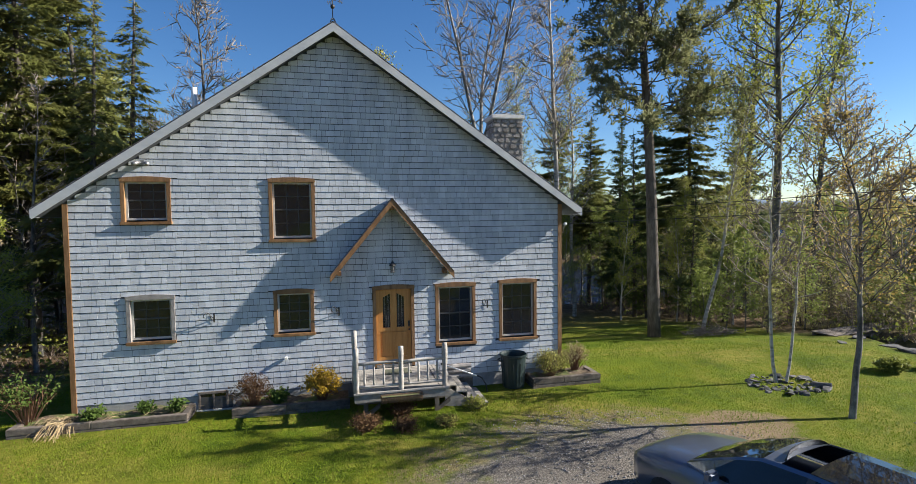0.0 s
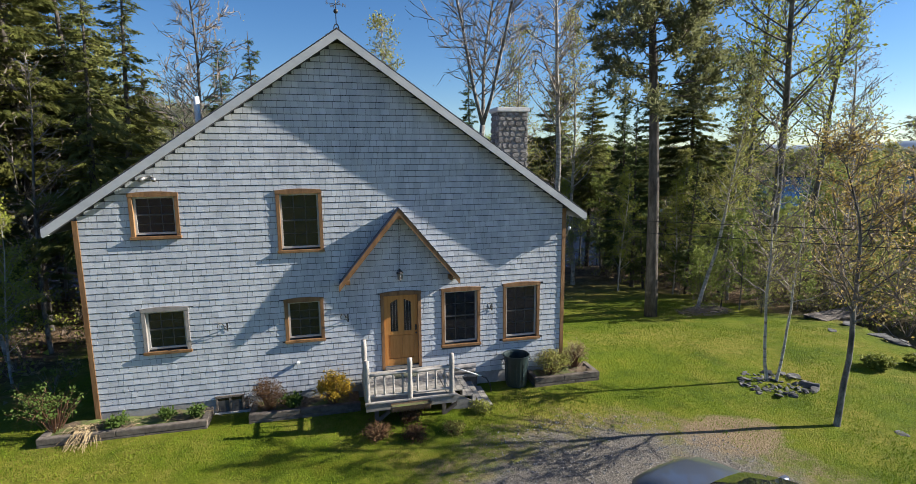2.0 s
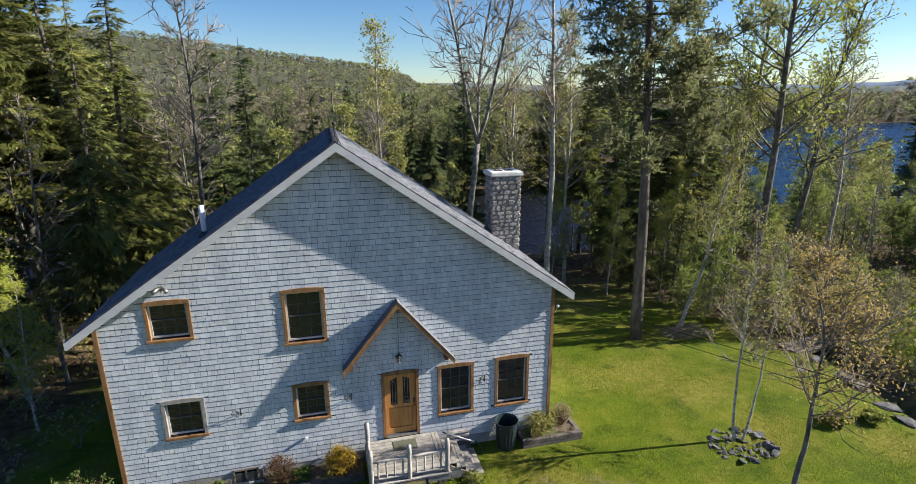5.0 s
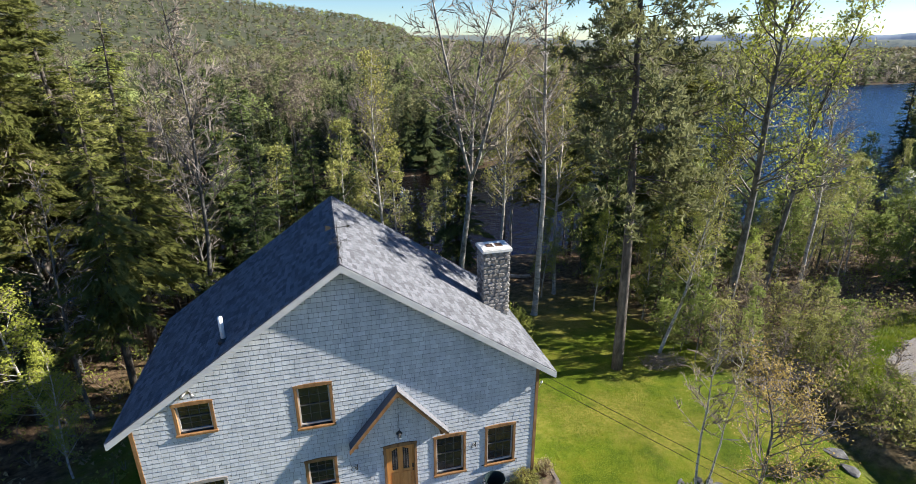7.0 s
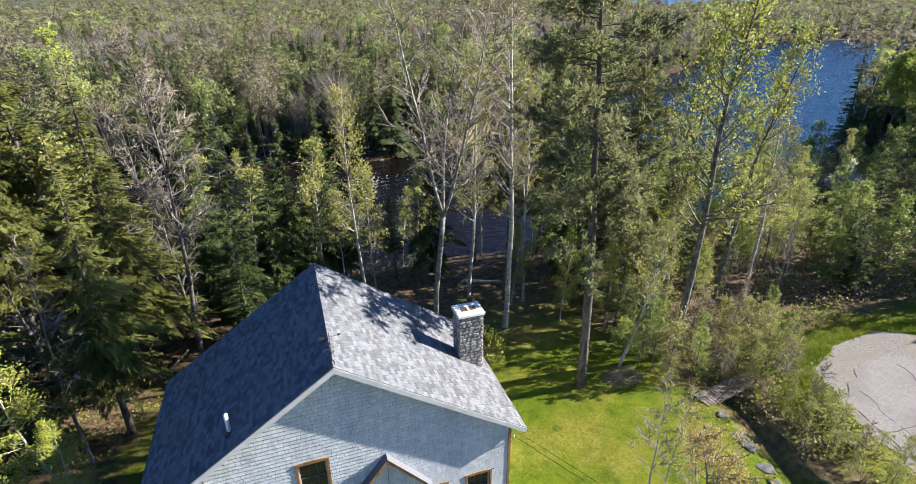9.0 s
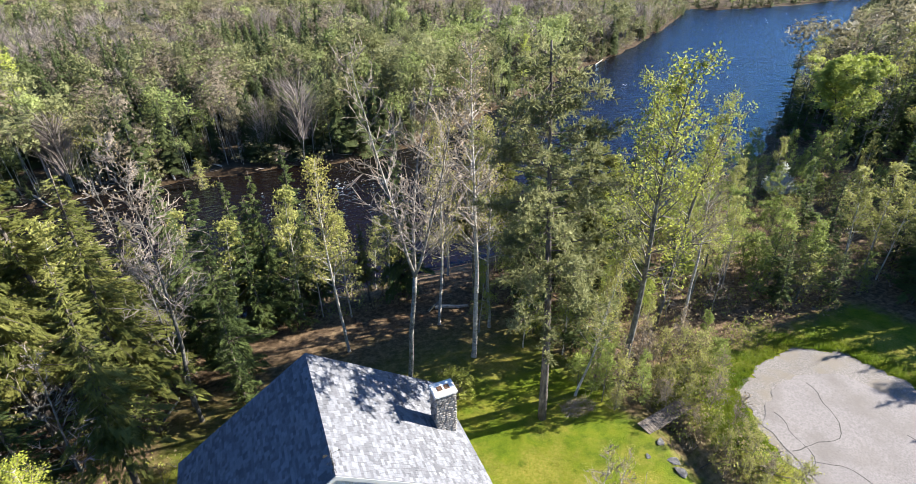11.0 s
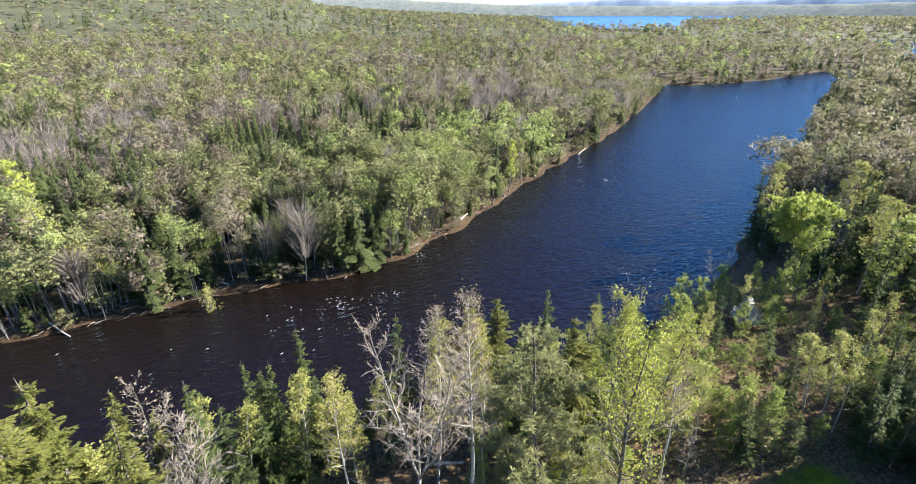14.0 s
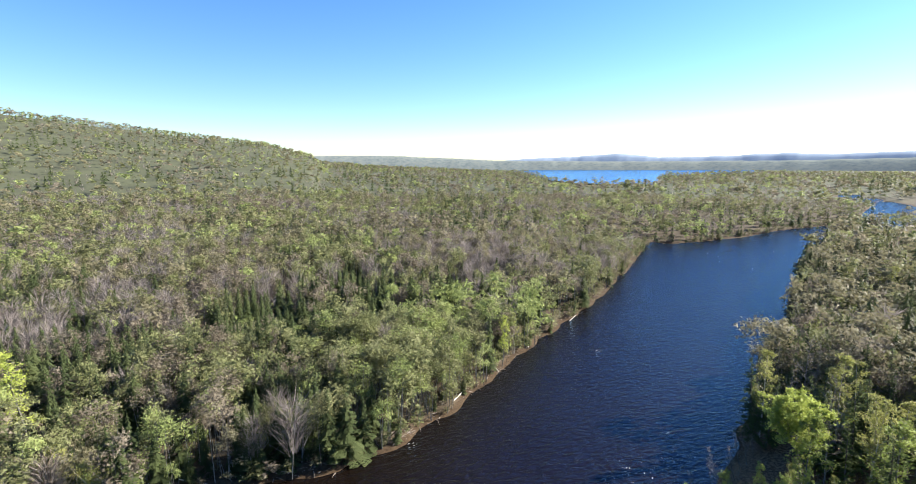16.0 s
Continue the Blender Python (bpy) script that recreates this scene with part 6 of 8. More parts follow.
def build_hook(x, z):
    h = thing("plant_hook", "black wrought-iron plant hook on the wall", "hook", (x, WALL_Y - 0.022, z), group="plant hooks on the front wall")
    part("back_plate", block(-0.018, -0.006, -0.12, 0.018, 0.0, 0.10, 0.003), M_IRON, h)
    tube_part("arm", [(0, -0.005, -0.02), (-0.06, -0.07, 0.05), (-0.10, -0.11, 0.13), (-0.15, -0.15, 0.15), (-0.19, -0.18, 0.10), (-0.19, -0.18, 0.04), (-0.16, -0.16, 0.03)], 0.010, M_IRON, h, 6)
    tube_part("brace", [(0, -0.005, -0.10), (-0.04, -0.05, -0.06), (-0.07, -0.08, 0.05)], 0.008, M_IRON, h, 5)


def build_floodlight():
    f = thing("floodlight", "small grey twin floodlight high on the wall", "lamp", (-4.31, WALL_Y - 0.03, 6.0))
    part("box", block(-0.05, -0.03, -0.05, 0.05, 0.02, 0.05, 0.01), M_STEEL, f)
    for dx in (-0.10, 0.10):
        tube_part("lamp_head", [(dx * 0.4, -0.02, 0), (dx, -0.09, -0.02), (dx * 1.5, -0.18, -0.06)], [0.02, 0.045, 0.05], M_STEEL, f, 10)


def build_spigot():
    f = thing("vent_hood", "small white vent hood low on the wall", "vent", (-1.25, WALL_Y - 0.02, 1.15))
    part("hood", block(-0.04, -0.06, -0.04, 0.04, 0.0, 0.04, 0.012), M_WHITE, f)
    part("flap", block(-0.032, -0.068, -0.045, 0.032, -0.061, 0.02), M_WHITE, f)


def build_vent_pipe():
    x, y = -3.28, 14.05
    z = RIDGE_Z - SLOPE * abs(x - RIDGE_X)
    f = thing("vent_pipe", "white vent pipe standing on the roof slope", "pipe", (x, y, z))
    tube_part("pipe", [(0, 0, -0.05), (0, 0, 0.4), (0.0, 0, 0.78)], 0.065, M_WHITE, f, 14)
    tube_part("collar", [(0, 0, -0.03), (0, 0, 0.06), (0, 0, 0.12)], [0.17, 0.12, 0.07], M_IRON, f, 14, "dark flashing collar")


def build_insulator():
    i = thing("wire_insulator", "white porcelain insulator on the corner board", "insulator", (6.27, WALL_Y - 0.06, 4.42))
    tube_part("bracket", [(0, 0.02, -0.25), (0, -0.04, -0.1), (0.03, -0.06, 0)], 0.012, M_STEEL, i, 6)
    tube_part("knob", [(0.03, -0.06, -0.04), (0.03, -0.06, -0.02), (0.03, -0.06, 0.02), (0.03, -0.06, 0.05)], [0.03, 0.045, 0.045, 0.025], M_WHITE, i, 10)


def build_wire(z0, z1, sag):
    a, b = np.array((6.32, WALL_Y - 0.14, z0)), np.array((26.0, -25.4, z1))
    pts = [a + (b - a) * t - np.array((0, 0, 4 * sag * t * (1 - t))) for t in np.linspace(0, 1, 26)]
    s = Soup()
    tube_into(s, pts, [0.007] * 26, 5)
    tagged(part("overhead_wire", s, M_IRON), "black overhead supply wire running from the house corner", "wire", group="overhead wires")


def build_wire_pole():
    p = thing("utility_pole", "tall weathered wooden utility pole beside the drive", "pole", (26.05, -25.5, 0))
    tube_part("post", [(0, 0, -0.6), (0, 0, 4), (0, 0, 9.2)], [0.16, 0.14, 0.11], M_TIMBER, p, 12)
    part("cross_arm", block(-0.9, -0.06, 7.2, 0.9, 0.06, 7.32), M_TIMBER, p)


build_weather_vane()
build_lantern()
for hx, hz in ((-2.89, 2.27), (0.07, 2.27), (4.04, 2.27)):
    build_hook(hx, hz)
build_floodlight()
build_spigot()
build_vent_pipe()
build_insulator()
build_wire(4.42, 6.9, 0.15)
build_wire(4.72, 7.2, 0.15)
build_wire_pole()


# ---- porch deck ----
DECK_X0, DECK_X1, DECK_Y0, DECK_Y1, DECK_Z = 0.36, 2.54, 11.66, 13.46, 0.71


def log_part(name, a, b, r, parent, seed, mat=None, label=""):
    """A peeled pole with slight knots and taper."""
    rng = np.random.default_rng(seed)
    a, b = np.array(a, float), np.array(b, float)
    n = 7
    pts = [a + (b - a) * t + rng.normal(0, r * 0.06, 3) * (0 < t < 1) for t in np.linspace(0, 1, n)]
    rad = r * (1 + rng.normal(0, 0.05, n))
    return tube_part(name, pts, rad, mat or M_LOG, parent, 9, label)


def build_deck():
    d = thing("porch_deck", "small weathered wooden porch with peeled-log railings", "porch")
    n = 13
    w = (DECK_Y1 - DECK_Y0) / n
    for i in range(n):
        y = DECK_Y0 + i * w
        part("deck_board", block(DECK_X0 + 0.03, y + 0.004, DECK_Z - 0.035, DECK_X1 - 0.22, y + w - 0.004, DECK_Z, 0.004), M_DECK, d)
    for i in range(2):
        x = DECK_X1 - 0.21 + 0.105 * i
        part("deck_board", block(x + 0.003, DECK_Y0, DECK_Z - 0.033, x + 0.10, DECK_Y1, DECK_Z + 0.002, 0.004), M_DECK, d)
    part("rim_joist", block(DECK_X0, DECK_Y0 - 0.02, DECK_Z - 0.23, DECK_X1, DECK_Y0 + 0.02, DECK_Z - 0.037, 0.005), M_DECK, d)
    part("rim_cap", block(DECK_X0 - 0.02, DECK_Y0 - 0.05, DECK_Z - 0.036, DECK_X1 + 0.02, DECK_Y0 - 0.001, DECK_Z + 0.006, 0.006), M_LOG, d, "pale front edging")
    for x in (DECK_X0, DECK_X1 - 0.04):
        part("rim_joist", block(x, DECK_Y0 + 0.021, DECK_Z - 0.22, x + 0.04, DECK_Y1, DECK_Z - 0.037), M_DECK, d)
    part("beam", block(DECK_X0 + 0.06, DECK_Y0 + 0.30, DECK_Z - 0.38, DECK_X1 - 0.04, DECK_Y0 + 0.40, DECK_Z - 0.23), M_TIMBER, d)
    for x in (DECK_X0 + 0.22, DECK_X1 - 0.28):
        part("leg", block(x, DECK_Y0 + 0.30, ground_z(x, DECK_Y0 + 0.3) - 0.15, x + 0.10, DECK_Y0 + 0.40, DECK_Z - 0.381), M_TIMBER, d)
        part("brace", sloped(x + 0.1, 0.12, x + 0.38, DECK_Z - 0.39, DECK_Y0 + 0.32, DECK_Y0 + 0.38, 0.1), M_TIMBER, d)
    posts = [(DECK_X0 + 0.05, DECK_Y0 + 0.03, 1.72), (1.42, DECK_Y0 + 0.02, 1.71), (DECK_X1 - 0.09, DECK_Y0 + 0.03, 1.72), (DECK_X0 + 0.05, DECK_Y0 + 0.95, 1.93)]
    for i, (x, y, z) in enumerate(posts):
        log_part("post", (x, y, DECK_Z - 0.10), (x, y, z), 0.062, d, i, label="peeled silver log post")
    for k, (p, q) in enumerate(((posts[0], posts[1]), (posts[1], posts[2]), (posts[0], posts[3]))):
        a, b = np.array(p), np.array(q)
        a[2] = b[2] = 0
        u = (b - a) / np.linalg.norm(b - a)
        s, e = a + u * 0.05, b - u * 0.05
        top, low = (1.36, 0.84)
        log_part("top_rail", (s[0], s[1], top), (e[0], e[1], top + 0.03), 0.038, d, 10 + k)
        log_part("low_rail", (s[0], s[1], low), (e[0], e[1], low), 0.034, d, 20 + k)
        for i in range(4 if k < 2 else 3):
            m = s + (e - s) * (i + 0.6) / (4.2 if k < 2 else 3.2)
            log_part("baluster", (m[0], m[1], low + 0.02), (m[0], m[1], top - 0.02), 0.026, d, 30 + k * 5 + i)
    return d


def build_steps():
    st = thing("porch_steps", "weathered plank steps going down beside the porch", "steps")
    y0, y1 = 12.15, 13.28
    n, run = 4, 0.27
    for i in range(n):
        z = DECK_Z - (i + 1) * 0.17 + 0.02
        x = DECK_X1 + 0.01 + i * run
        for j in range(2):
            part("tread", block(x + j * 0.142, y0 - 0.02, z - 0.035, x + j * 0.142 + 0.137, y1, z, 0.004), M_DECK, st)
        part("riser", block(x + 0.005, y0 + 0.02, z - 0.034 + 0.035, x + 0.02, y1 - 0.02, z + 0.13), M_DECK, st)
    for y in (y0, y1 - 0.05):
        s = Soup()
        xa, xb = DECK_X1 + 0.01, DECK_X1 + 0.01 + n * run
        s.add([(xa, y, 0.05), (xb, y, -0.12), (xb, y + 0.04, -0.12), (xa, y + 0.04, 0.05), (xa, y, DECK_Z - 0.19), (xb, y, DECK_Z - 0.19 - 0.17 * (n - 0.3)), (xb, y + 0.04, DECK_Z - 0.19 - 0.17 * (n - 0.3)), (xa, y + 0.04, DECK_Z - 0.19)], BOX_TRIS)
        part("stringer", s, M_DECK, st)


def build_basket():
    b = thing("hanging_planter", "brown coir trough planter hung on the porch edge", "planter", (1.41, DECK_Y0 - 0.055, DECK_Z - 0.06))
    s = Soup()
    pts, n = [], 12
    for i in range(n + 1):
        x = -0.47 + 0.94 * i / n
        r = 0.17 + 0.008 * math.sin(i * 2.4)
        for k in range(7):
            t = math.pi * k / 6
            pts.append((x, -0.10 - 0.10 * math.cos(t) * 1.0, -r * math.sin(t)))
    tris = []
    for i in range(n):
        for k in range(6):
            a = i * 7 + k
            tris += [(a, a + 1, a + 8), (a, a + 8, a + 7)]
    tris += [(0, k + 1, k) for k in range(1, 6)] + [(n * 7, n * 7 + k, n * 7 + k + 1) for k in range(1, 6)]
    s.add(pts, tris)
    part("liner", s, M_COIR, b, "shaggy coir liner")
    part("soil", block(-0.45, -0.19, -0.05, 0.45, -0.01, -0.03), M_SOIL, b)
    for i in range(12):
        x = -0.44 + 0.88 * i / 11
        tube_part("wire_rib", [(x, -0.205, 0.01)] + [(x, -0.10 - 0.11 * math.cos(t), -0.185 * math.sin(t)) for t in (0.3, 0.8, 1.3, 1.8, 2.4)], 0.006, M_COIR, b, 4)
    tube_part("rim", [(-0.48, -0.01, 0.0), (-0.48, -0.21, 0.0), (0.48, -0.21, 0.0), (0.48, -0.01, 0.0)], 0.009, M_IRON, b, 5)


M_COIR = material("brown_coir", [(0.10, 0.06, 0.035), (0.19, 0.12, 0.07), (0.27, 0.18, 0.11)], 25, rough=1.0, bump=0.6)
M_SOIL = material("dark_garden_soil", [(0.05, 0.035, 0.022), (0.10, 0.072, 0.046), (0.17, 0.125, 0.08)], 9, rough=1.0, bump=0.7, second=(0.10, 0.13, 0.03), second_scale=2.5)
M_MAT = material("olive_door_mat", [(0.07, 0.075, 0.05), (0.11, 0.115, 0.08)], 30, rough=1.0, bump=0.4)
M_BIN = material("dark_green_plastic", [(0.012, 0.024, 0.026), (0.02, 0.036, 0.039)], 4, rough=0.45, bump=0.05)
M_ROCK = material("grey_slate_rock", [(0.03, 0.03, 0.032), (0.075, 0.075, 0.077), (0.15, 0.148, 0.146)], 4, rough=0.9, bump=0.5, bump_scale=15, random_tint=0.25)
M_DRY = material("dry_straw_grass", [(0.21, 0.155, 0.085), (0.30, 0.23, 0.135), (0.36, 0.29, 0.19)], 3, rough=0.9, spec=0.1)
M_RUST_TWIG = material("rusty_brown_twig", [(0.11, 0.055, 0.033), (0.18, 0.10, 0.062), (0.25, 0.155, 0.10)], 3, rough=0.9, spec=0.1)
M_LEAF_GOLD = leaf_material("golden_new_leaf", (0.34, 0.22, 0.03), (0.43, 0.29, 0.04), (0.50, 0.36, 0.06))
M_LEAF_PLUM = leaf_material("rust_brown_bud", (0.075, 0.042, 0.020), (0.115, 0.070, 0.034), (0.155, 0.105, 0.05))
M_LEAF_BED = leaf_material("garden_green_leaf", (0.05, 0.085, 0.02), (0.085, 0.13, 0.03), (0.13, 0.18, 0.045), upward=0.3)
M_BLOSSOM = leaf_material("white_blossom", (0.62, 0.62, 0.58), (0.72, 0.72, 0.68), (0.8, 0.8, 0.76))

build_deck()
build_steps()
build_basket()
mat_thing = part("door_mat", block(1.16, 12.85, DECK_Z + 0.001, 1.84, 13.28, DECK_Z + 0.016, 0.005), M_MAT)
tagged(mat_thing, "olive-grey door mat lying before the door", "mat")


def build_bin():
    b = thing("trash_bin", "dark green plastic trash bin standing open by the wall", "trash bin", (4.66, 13.16, ground_z(4.66, 13.16) + 0.02))
    s = Soup()
    n = 24
    prof = [(0.215, 0.0), (0.225, 0.05), (0.262, 0.80), (0.285, 0.81), (0.285, 0.86), (0.268, 0.86), (0.255, 0.80), (0.215, 0.06)]
    v = [(r * math.cos(2 * math.pi * k / n) * (1.06 if 0.1 < abs(math.sin(4 * math.pi * k / n)) else 1), r * math.sin(2 * math.pi * k / n), z) for r, z in prof for k in range(n)]
    t = []
    for j in range(len(prof) - 1):
        for k in range(n):
            a, c = j * n + k, j * n + (k + 1) % n
            t += [(a, c, c + n), (a, c + n, a + n)]
    last = (len(prof) - 1) * n
    t += [(last, last + k, last + k + 1) for k in range(1, n - 1)] + [(0, k + 1, k) for k in range(1, n - 1)]
    s.add(v, t)
    b.scale = (1.25, 1.25, 1.05)
    part("body", s.mesh("bin_body", M_BIN, False), M_BIN, b)
    for sx in (-1, 1):
        tube_part("handle", [(sx * 0.27, -0.10, 0.72), (sx * 0.33, -0.07, 0.70), (sx * 0.33, 0.07, 0.70), (sx * 0.27, 0.10, 0.72)], 0.014, M_BIN, b, 6)
    for k in range(10):
        a = 2 * math.pi * k / 10
        tube_part("rib", [(0.232 * math.cos(a), 0.232 * math.sin(a), 0.12), (0.258 * math.cos(a), 0.258 * math.sin(a), 0.66)], 0.008, M_BIN, b, 4)


def build_tool():
    # tool of unknown use: a white pole with a black bent end
    t = thing("white_pole_tool", "long-handled tool with a white pole by the steps", "brush", (3.15, 13.1, 0.0))
    tube_part("handle", [(-0.35, 0.15, 0.72), (0.05, 0.05, 0.58), (0.45, -0.05, 0.44)], 0.018, M_WHITE, t, 8)
    tube_part("grip", [(-0.48, 0.18, 0.77), (-0.35, 0.15, 0.72)], 0.024, M_IRON, t, 8)
    tube_part("hose", [(0.45, -0.05, 0.44), (0.58, -0.08, 0.38), (0.68, -0.12, 0.2), (0.70, -0.15, 0.01)], 0.02, M_IRON, t, 8, "black bent end")


def build_firewood():
    rng = np.random.default_rng(4)
    for i in range(6):
        z = 0.08 + 0.13 * (i // 2) + 0.3
        x = 3.02 + 0.26 * (i % 2) + rng.uniform(-0.05, 0.05)
        s = Soup()
        a = rng.uniform(-0.15, 0.15)
        tube_into(s, [(x - 0.2, 13.36 - a, z), (x, 13.36, z), (x + 0.2, 13.36 + a * 0.5, z)], [0.065, 0.07, 0.062], 8)
        tagged(part("firewood_log", s, M_TRIM_GREY), "cut firewood log stacked behind the steps", "firewood", group="firewood stack")
    tagged(part("firewood_rest", block(2.75, 13.30, 0.0, 3.55, 13.46, 0.33), M_TIMBER), "rough timber block under the stacked firewood", "timber")


build_bin()
build_tool()
build_firewood()


# ---- garden beds and plants by the wall ----
def build_bed(x0, x1, y0, y1, z1, ends, label):
    b = thing("raised_bed", label, "garden bed", group="raised beds along the house")
    z0 = ground_z((x0 + x1) / 2, y0) - 0.12
    for j, (za, zb) in enumerate(((z0, z0 + (z1 - z0) * 0.55), (z0 + (z1 - z0) * 0.55 + 0.006, z1))):
        cut = x0 + (x1 - x0) * (0.45 if j else 0.62)
        part("timber", block(x0, y0, za, cut - 0.004, y0 + 0.15, zb, 0.012), M_TIMBER, b)
        part("timber", block(cut + 0.004, y0 + 0.004, za, x1, y0 + 0.15, zb - 0.004, 0.012), M_TIMBER, b)
        for e in ends:
            xe = x0 if e < 0 else x1 - 0.15
            part("timber", block(xe, y0 + 0.155, za, xe + 0.15, y1, zb - 0.006, 0.012), M_TIMBER, b)
    s = Soup()
    n, m = 24, 8
    rng = np.random.default_rng(int(abs(x0) * 10))
    gx, gy = np.linspace(x0 + 0.02, x1 - 0.02, n), np.linspace(y0 + 0.05, y1, m)
    X, Y = np.meshgrid(gx, gy)
    Z = z1 - 0.05 + rng.normal(0, 0.02, X.shape) + 0.03 * (Y - y0)
    i = (np.arange(m - 1)[:, None] * n + np.arange(n - 1)[None]).ravel()
    s.add(np.stack([X, Y, Z], -1).reshape(-1, 3), np.concatenate([np.stack([i, i + 1, i + n + 1], 1), np.stack([i, i + n + 1, i + n], 1)]))
    part("soil", s.mesh("soil", M_SOIL, True), M_SOIL, b, "rough dark soil")


build_bed(-6.9, -3.36, 12.72, 13.50, 0.22, (-1, 1), "long raised bed of dark timbers with dry soil")
build_bed(-2.42, 0.28, 12.72, 13.50, 0.22, (-1,), "raised bed of dark timbers holding round bushes")
build_bed(5.12, 7.12, 12.86, 13.72, 0.26, (-1, 1), "raised corner bed of dark timbers by the lawn")


def build_bush(name, x, y, z, r, h, leaf_mat, twig_mat, leaves, size, label, seed, stems=70, upright=0.0):
    """A rounded bush: stems fanning from the base, leaf blades near their ends."""
    rng = np.random.default_rng(seed)
    b = thing(name, label, "bush", (x, y, z))
    tw, lf, ends = Soup(), Soup(), []
    for _ in range(stems):
        a, q = rng.uniform(0, 6.3), rng.uniform(0.1, 1) ** 0.6
        tip = np.array([math.cos(a) * r * q, math.sin(a) * r * q, h * (1.05 - (0.55 - upright * 0.4) * q * q) * rng.uniform(0.75, 1.05)])
        mid = tip * [0.45, 0.45, 0.55] + rng.normal(0, 0.03, 3)
        pts = np.array([(tip[0] * 0.1, tip[1] * 0.1, -0.04), mid, tip])
        tube_into(tw, pts, [0.009, 0.006, 0.002], 3, False)
        ends.append(pts)
        for _ in range(3):
            e = mid + (tip - mid) * rng.uniform(0, 0.8)
            sliver_into(tw, rng, np.array([e, e + rng.normal(0, r * 0.2, 3) + [0, 0, 0.06]]), 0.004)
    if leaves:
        k = rng.integers(len(ends), size=leaves)
        f = rng.uniform(0.35, 1.05, leaves)[:, None]
        E = np.array(ends)[k]
        cards_into(lf, rng, E[:, 1] + (E[:, 2] - E[:, 1]) * f + rng.normal(0, 0.045, (leaves, 3)), size)
        part("foliage", lf, leaf_mat, b)
    part("stem_growth", tw, twig_mat, b)["kind"] = "stuff"
    return b


build_bush("brown_bush", -2.0, 13.05, 0.16, 0.55, 0.80, M_LEAF_PLUM, M_RUST_TWIG, 1300, 0.022, "rounded plum-brown barberry bush in bud", 1, 110)
build_bush("golden_bush", -0.38, 13.0, 0.16, 0.50, 0.80, M_LEAF_GOLD, M_RUST_TWIG, 2600, 0.03, "round golden-yellow spirea bush in leaf", 2, 90)
build_bush("corner_bush", 5.75, 13.2, 0.2, 0.62, 0.75, M_LEAF_OLIVE, M_RUST_TWIG, 2200, 0.026, "low rusty-green bush in the corner bed", 3, 90)
build_bush("corner_bush", 6.62, 13.45, 0.2, 0.42, 0.85, M_LEAF_BUD, M_RUST_TWIG, 1100, 0.024, "twiggy tan bush at the house corner", 4, 90)
build_bush("leafy_bush", -6.75, 13.25, 0.1, 0.85, 1.2, M_LEAF_BED, M_RUST_TWIG, 650, 0.038, "loose lilac bush with fresh green leaves", 5, 60, 0.6)
build_bush("lily_clump", -1.42, 12.98, 0.17, 0.24, 0.32, M_LEAF_BED, M_LEAF_BED, 380, 0.045, "fresh green lily clump between bushes", 6, 60, 0.7)
build_bush("lily_clump", -5.35, 13.0, 0.17, 0.24, 0.26, M_LEAF_BED, M_LEAF_BED, 300, 0.045, "fresh green iris clump in the bed", 7, 50, 0.7)
build_bush("lily_clump", -4.3, 13.1, 0.17, 0.22, 0.26, M_LEAF_BED, M_LEAF_BED, 300, 0.04, "small green clump in the bed", 8, 40, 0.7)
build_bush("lily_clump", -3.65, 13.05, 0.17, 0.20, 0.26, M_LEAF_BED, M_LEAF_BED, 300, 0.04, "small lime-green clump in the bed", 9, 40, 0.7)
build_bush("dry_bush", 0.58, 11.2, 0.0, 0.40, 0.36, M_LEAF_PLUM, M_RUST_TWIG, 500, 0.03, "low rusty dried perennial clump in the grass", 10, 110, 0.4)
build_bush("dry_bush", 1.40, 11.05, 0.0, 0.34, 0.26, M_LEAF_PLUM, M_RUST_TWIG, 600, 0.03, "low brown dried perennial clump in the grass", 11, 90)
build_bush("dry_bush", 2.36, 11.1, 0.0, 0.32, 0.24, M_LEAF_OLIVE, M_RUST_TWIG, 700, 0.026, "low olive perennial clump in the grass", 12, 80)
build_bush("dry_bush", 1.45, 11.9, 0.0, 0.35, 0.40, M_LEAF_PLUM, M_RUST_TWIG, 500, 0.03, "dried brown stalks below the porch", 13, 80)
build_bush("low_bush", 3.25, 11.9, 0.0, 0.3, 0.25, M_LEAF_GREEN, M_TWIG, 600, 0.03, "low green weeds beside the steps", 14, 50)
build_bush("low_bush", 15.6, 11.45, 0.0, 0.45, 0.40, M_LEAF_GREEN, M_LEAF_GREEN, 1200, 0.05, "fresh green perennial clump on the lawn", 15, 80, 0.6)
build_bush("low_bush", 16.9, 11.2, 0.0, 0.4, 0.35, M_LEAF_GREEN, M_LEAF_GREEN, 900, 0.05, "fresh green perennial clump near the stones", 16, 70, 0.6)
build_bush("low_bush", 9.4, 24.4, ground_z(9.4, 24.4), 1.5, 2.6, M_LEAF_GREEN, M_TWIG, 5200, 0.06, "broad green bush behind the chimney", 17, 150)
build_bush("low_bush", 8.0, 23.2, ground_z(8.0, 23.2), 1.1, 1.6, M_NEEDLE, M_TWIG, 3000, 0.06, "dark green bush behind the house", 18, 110)
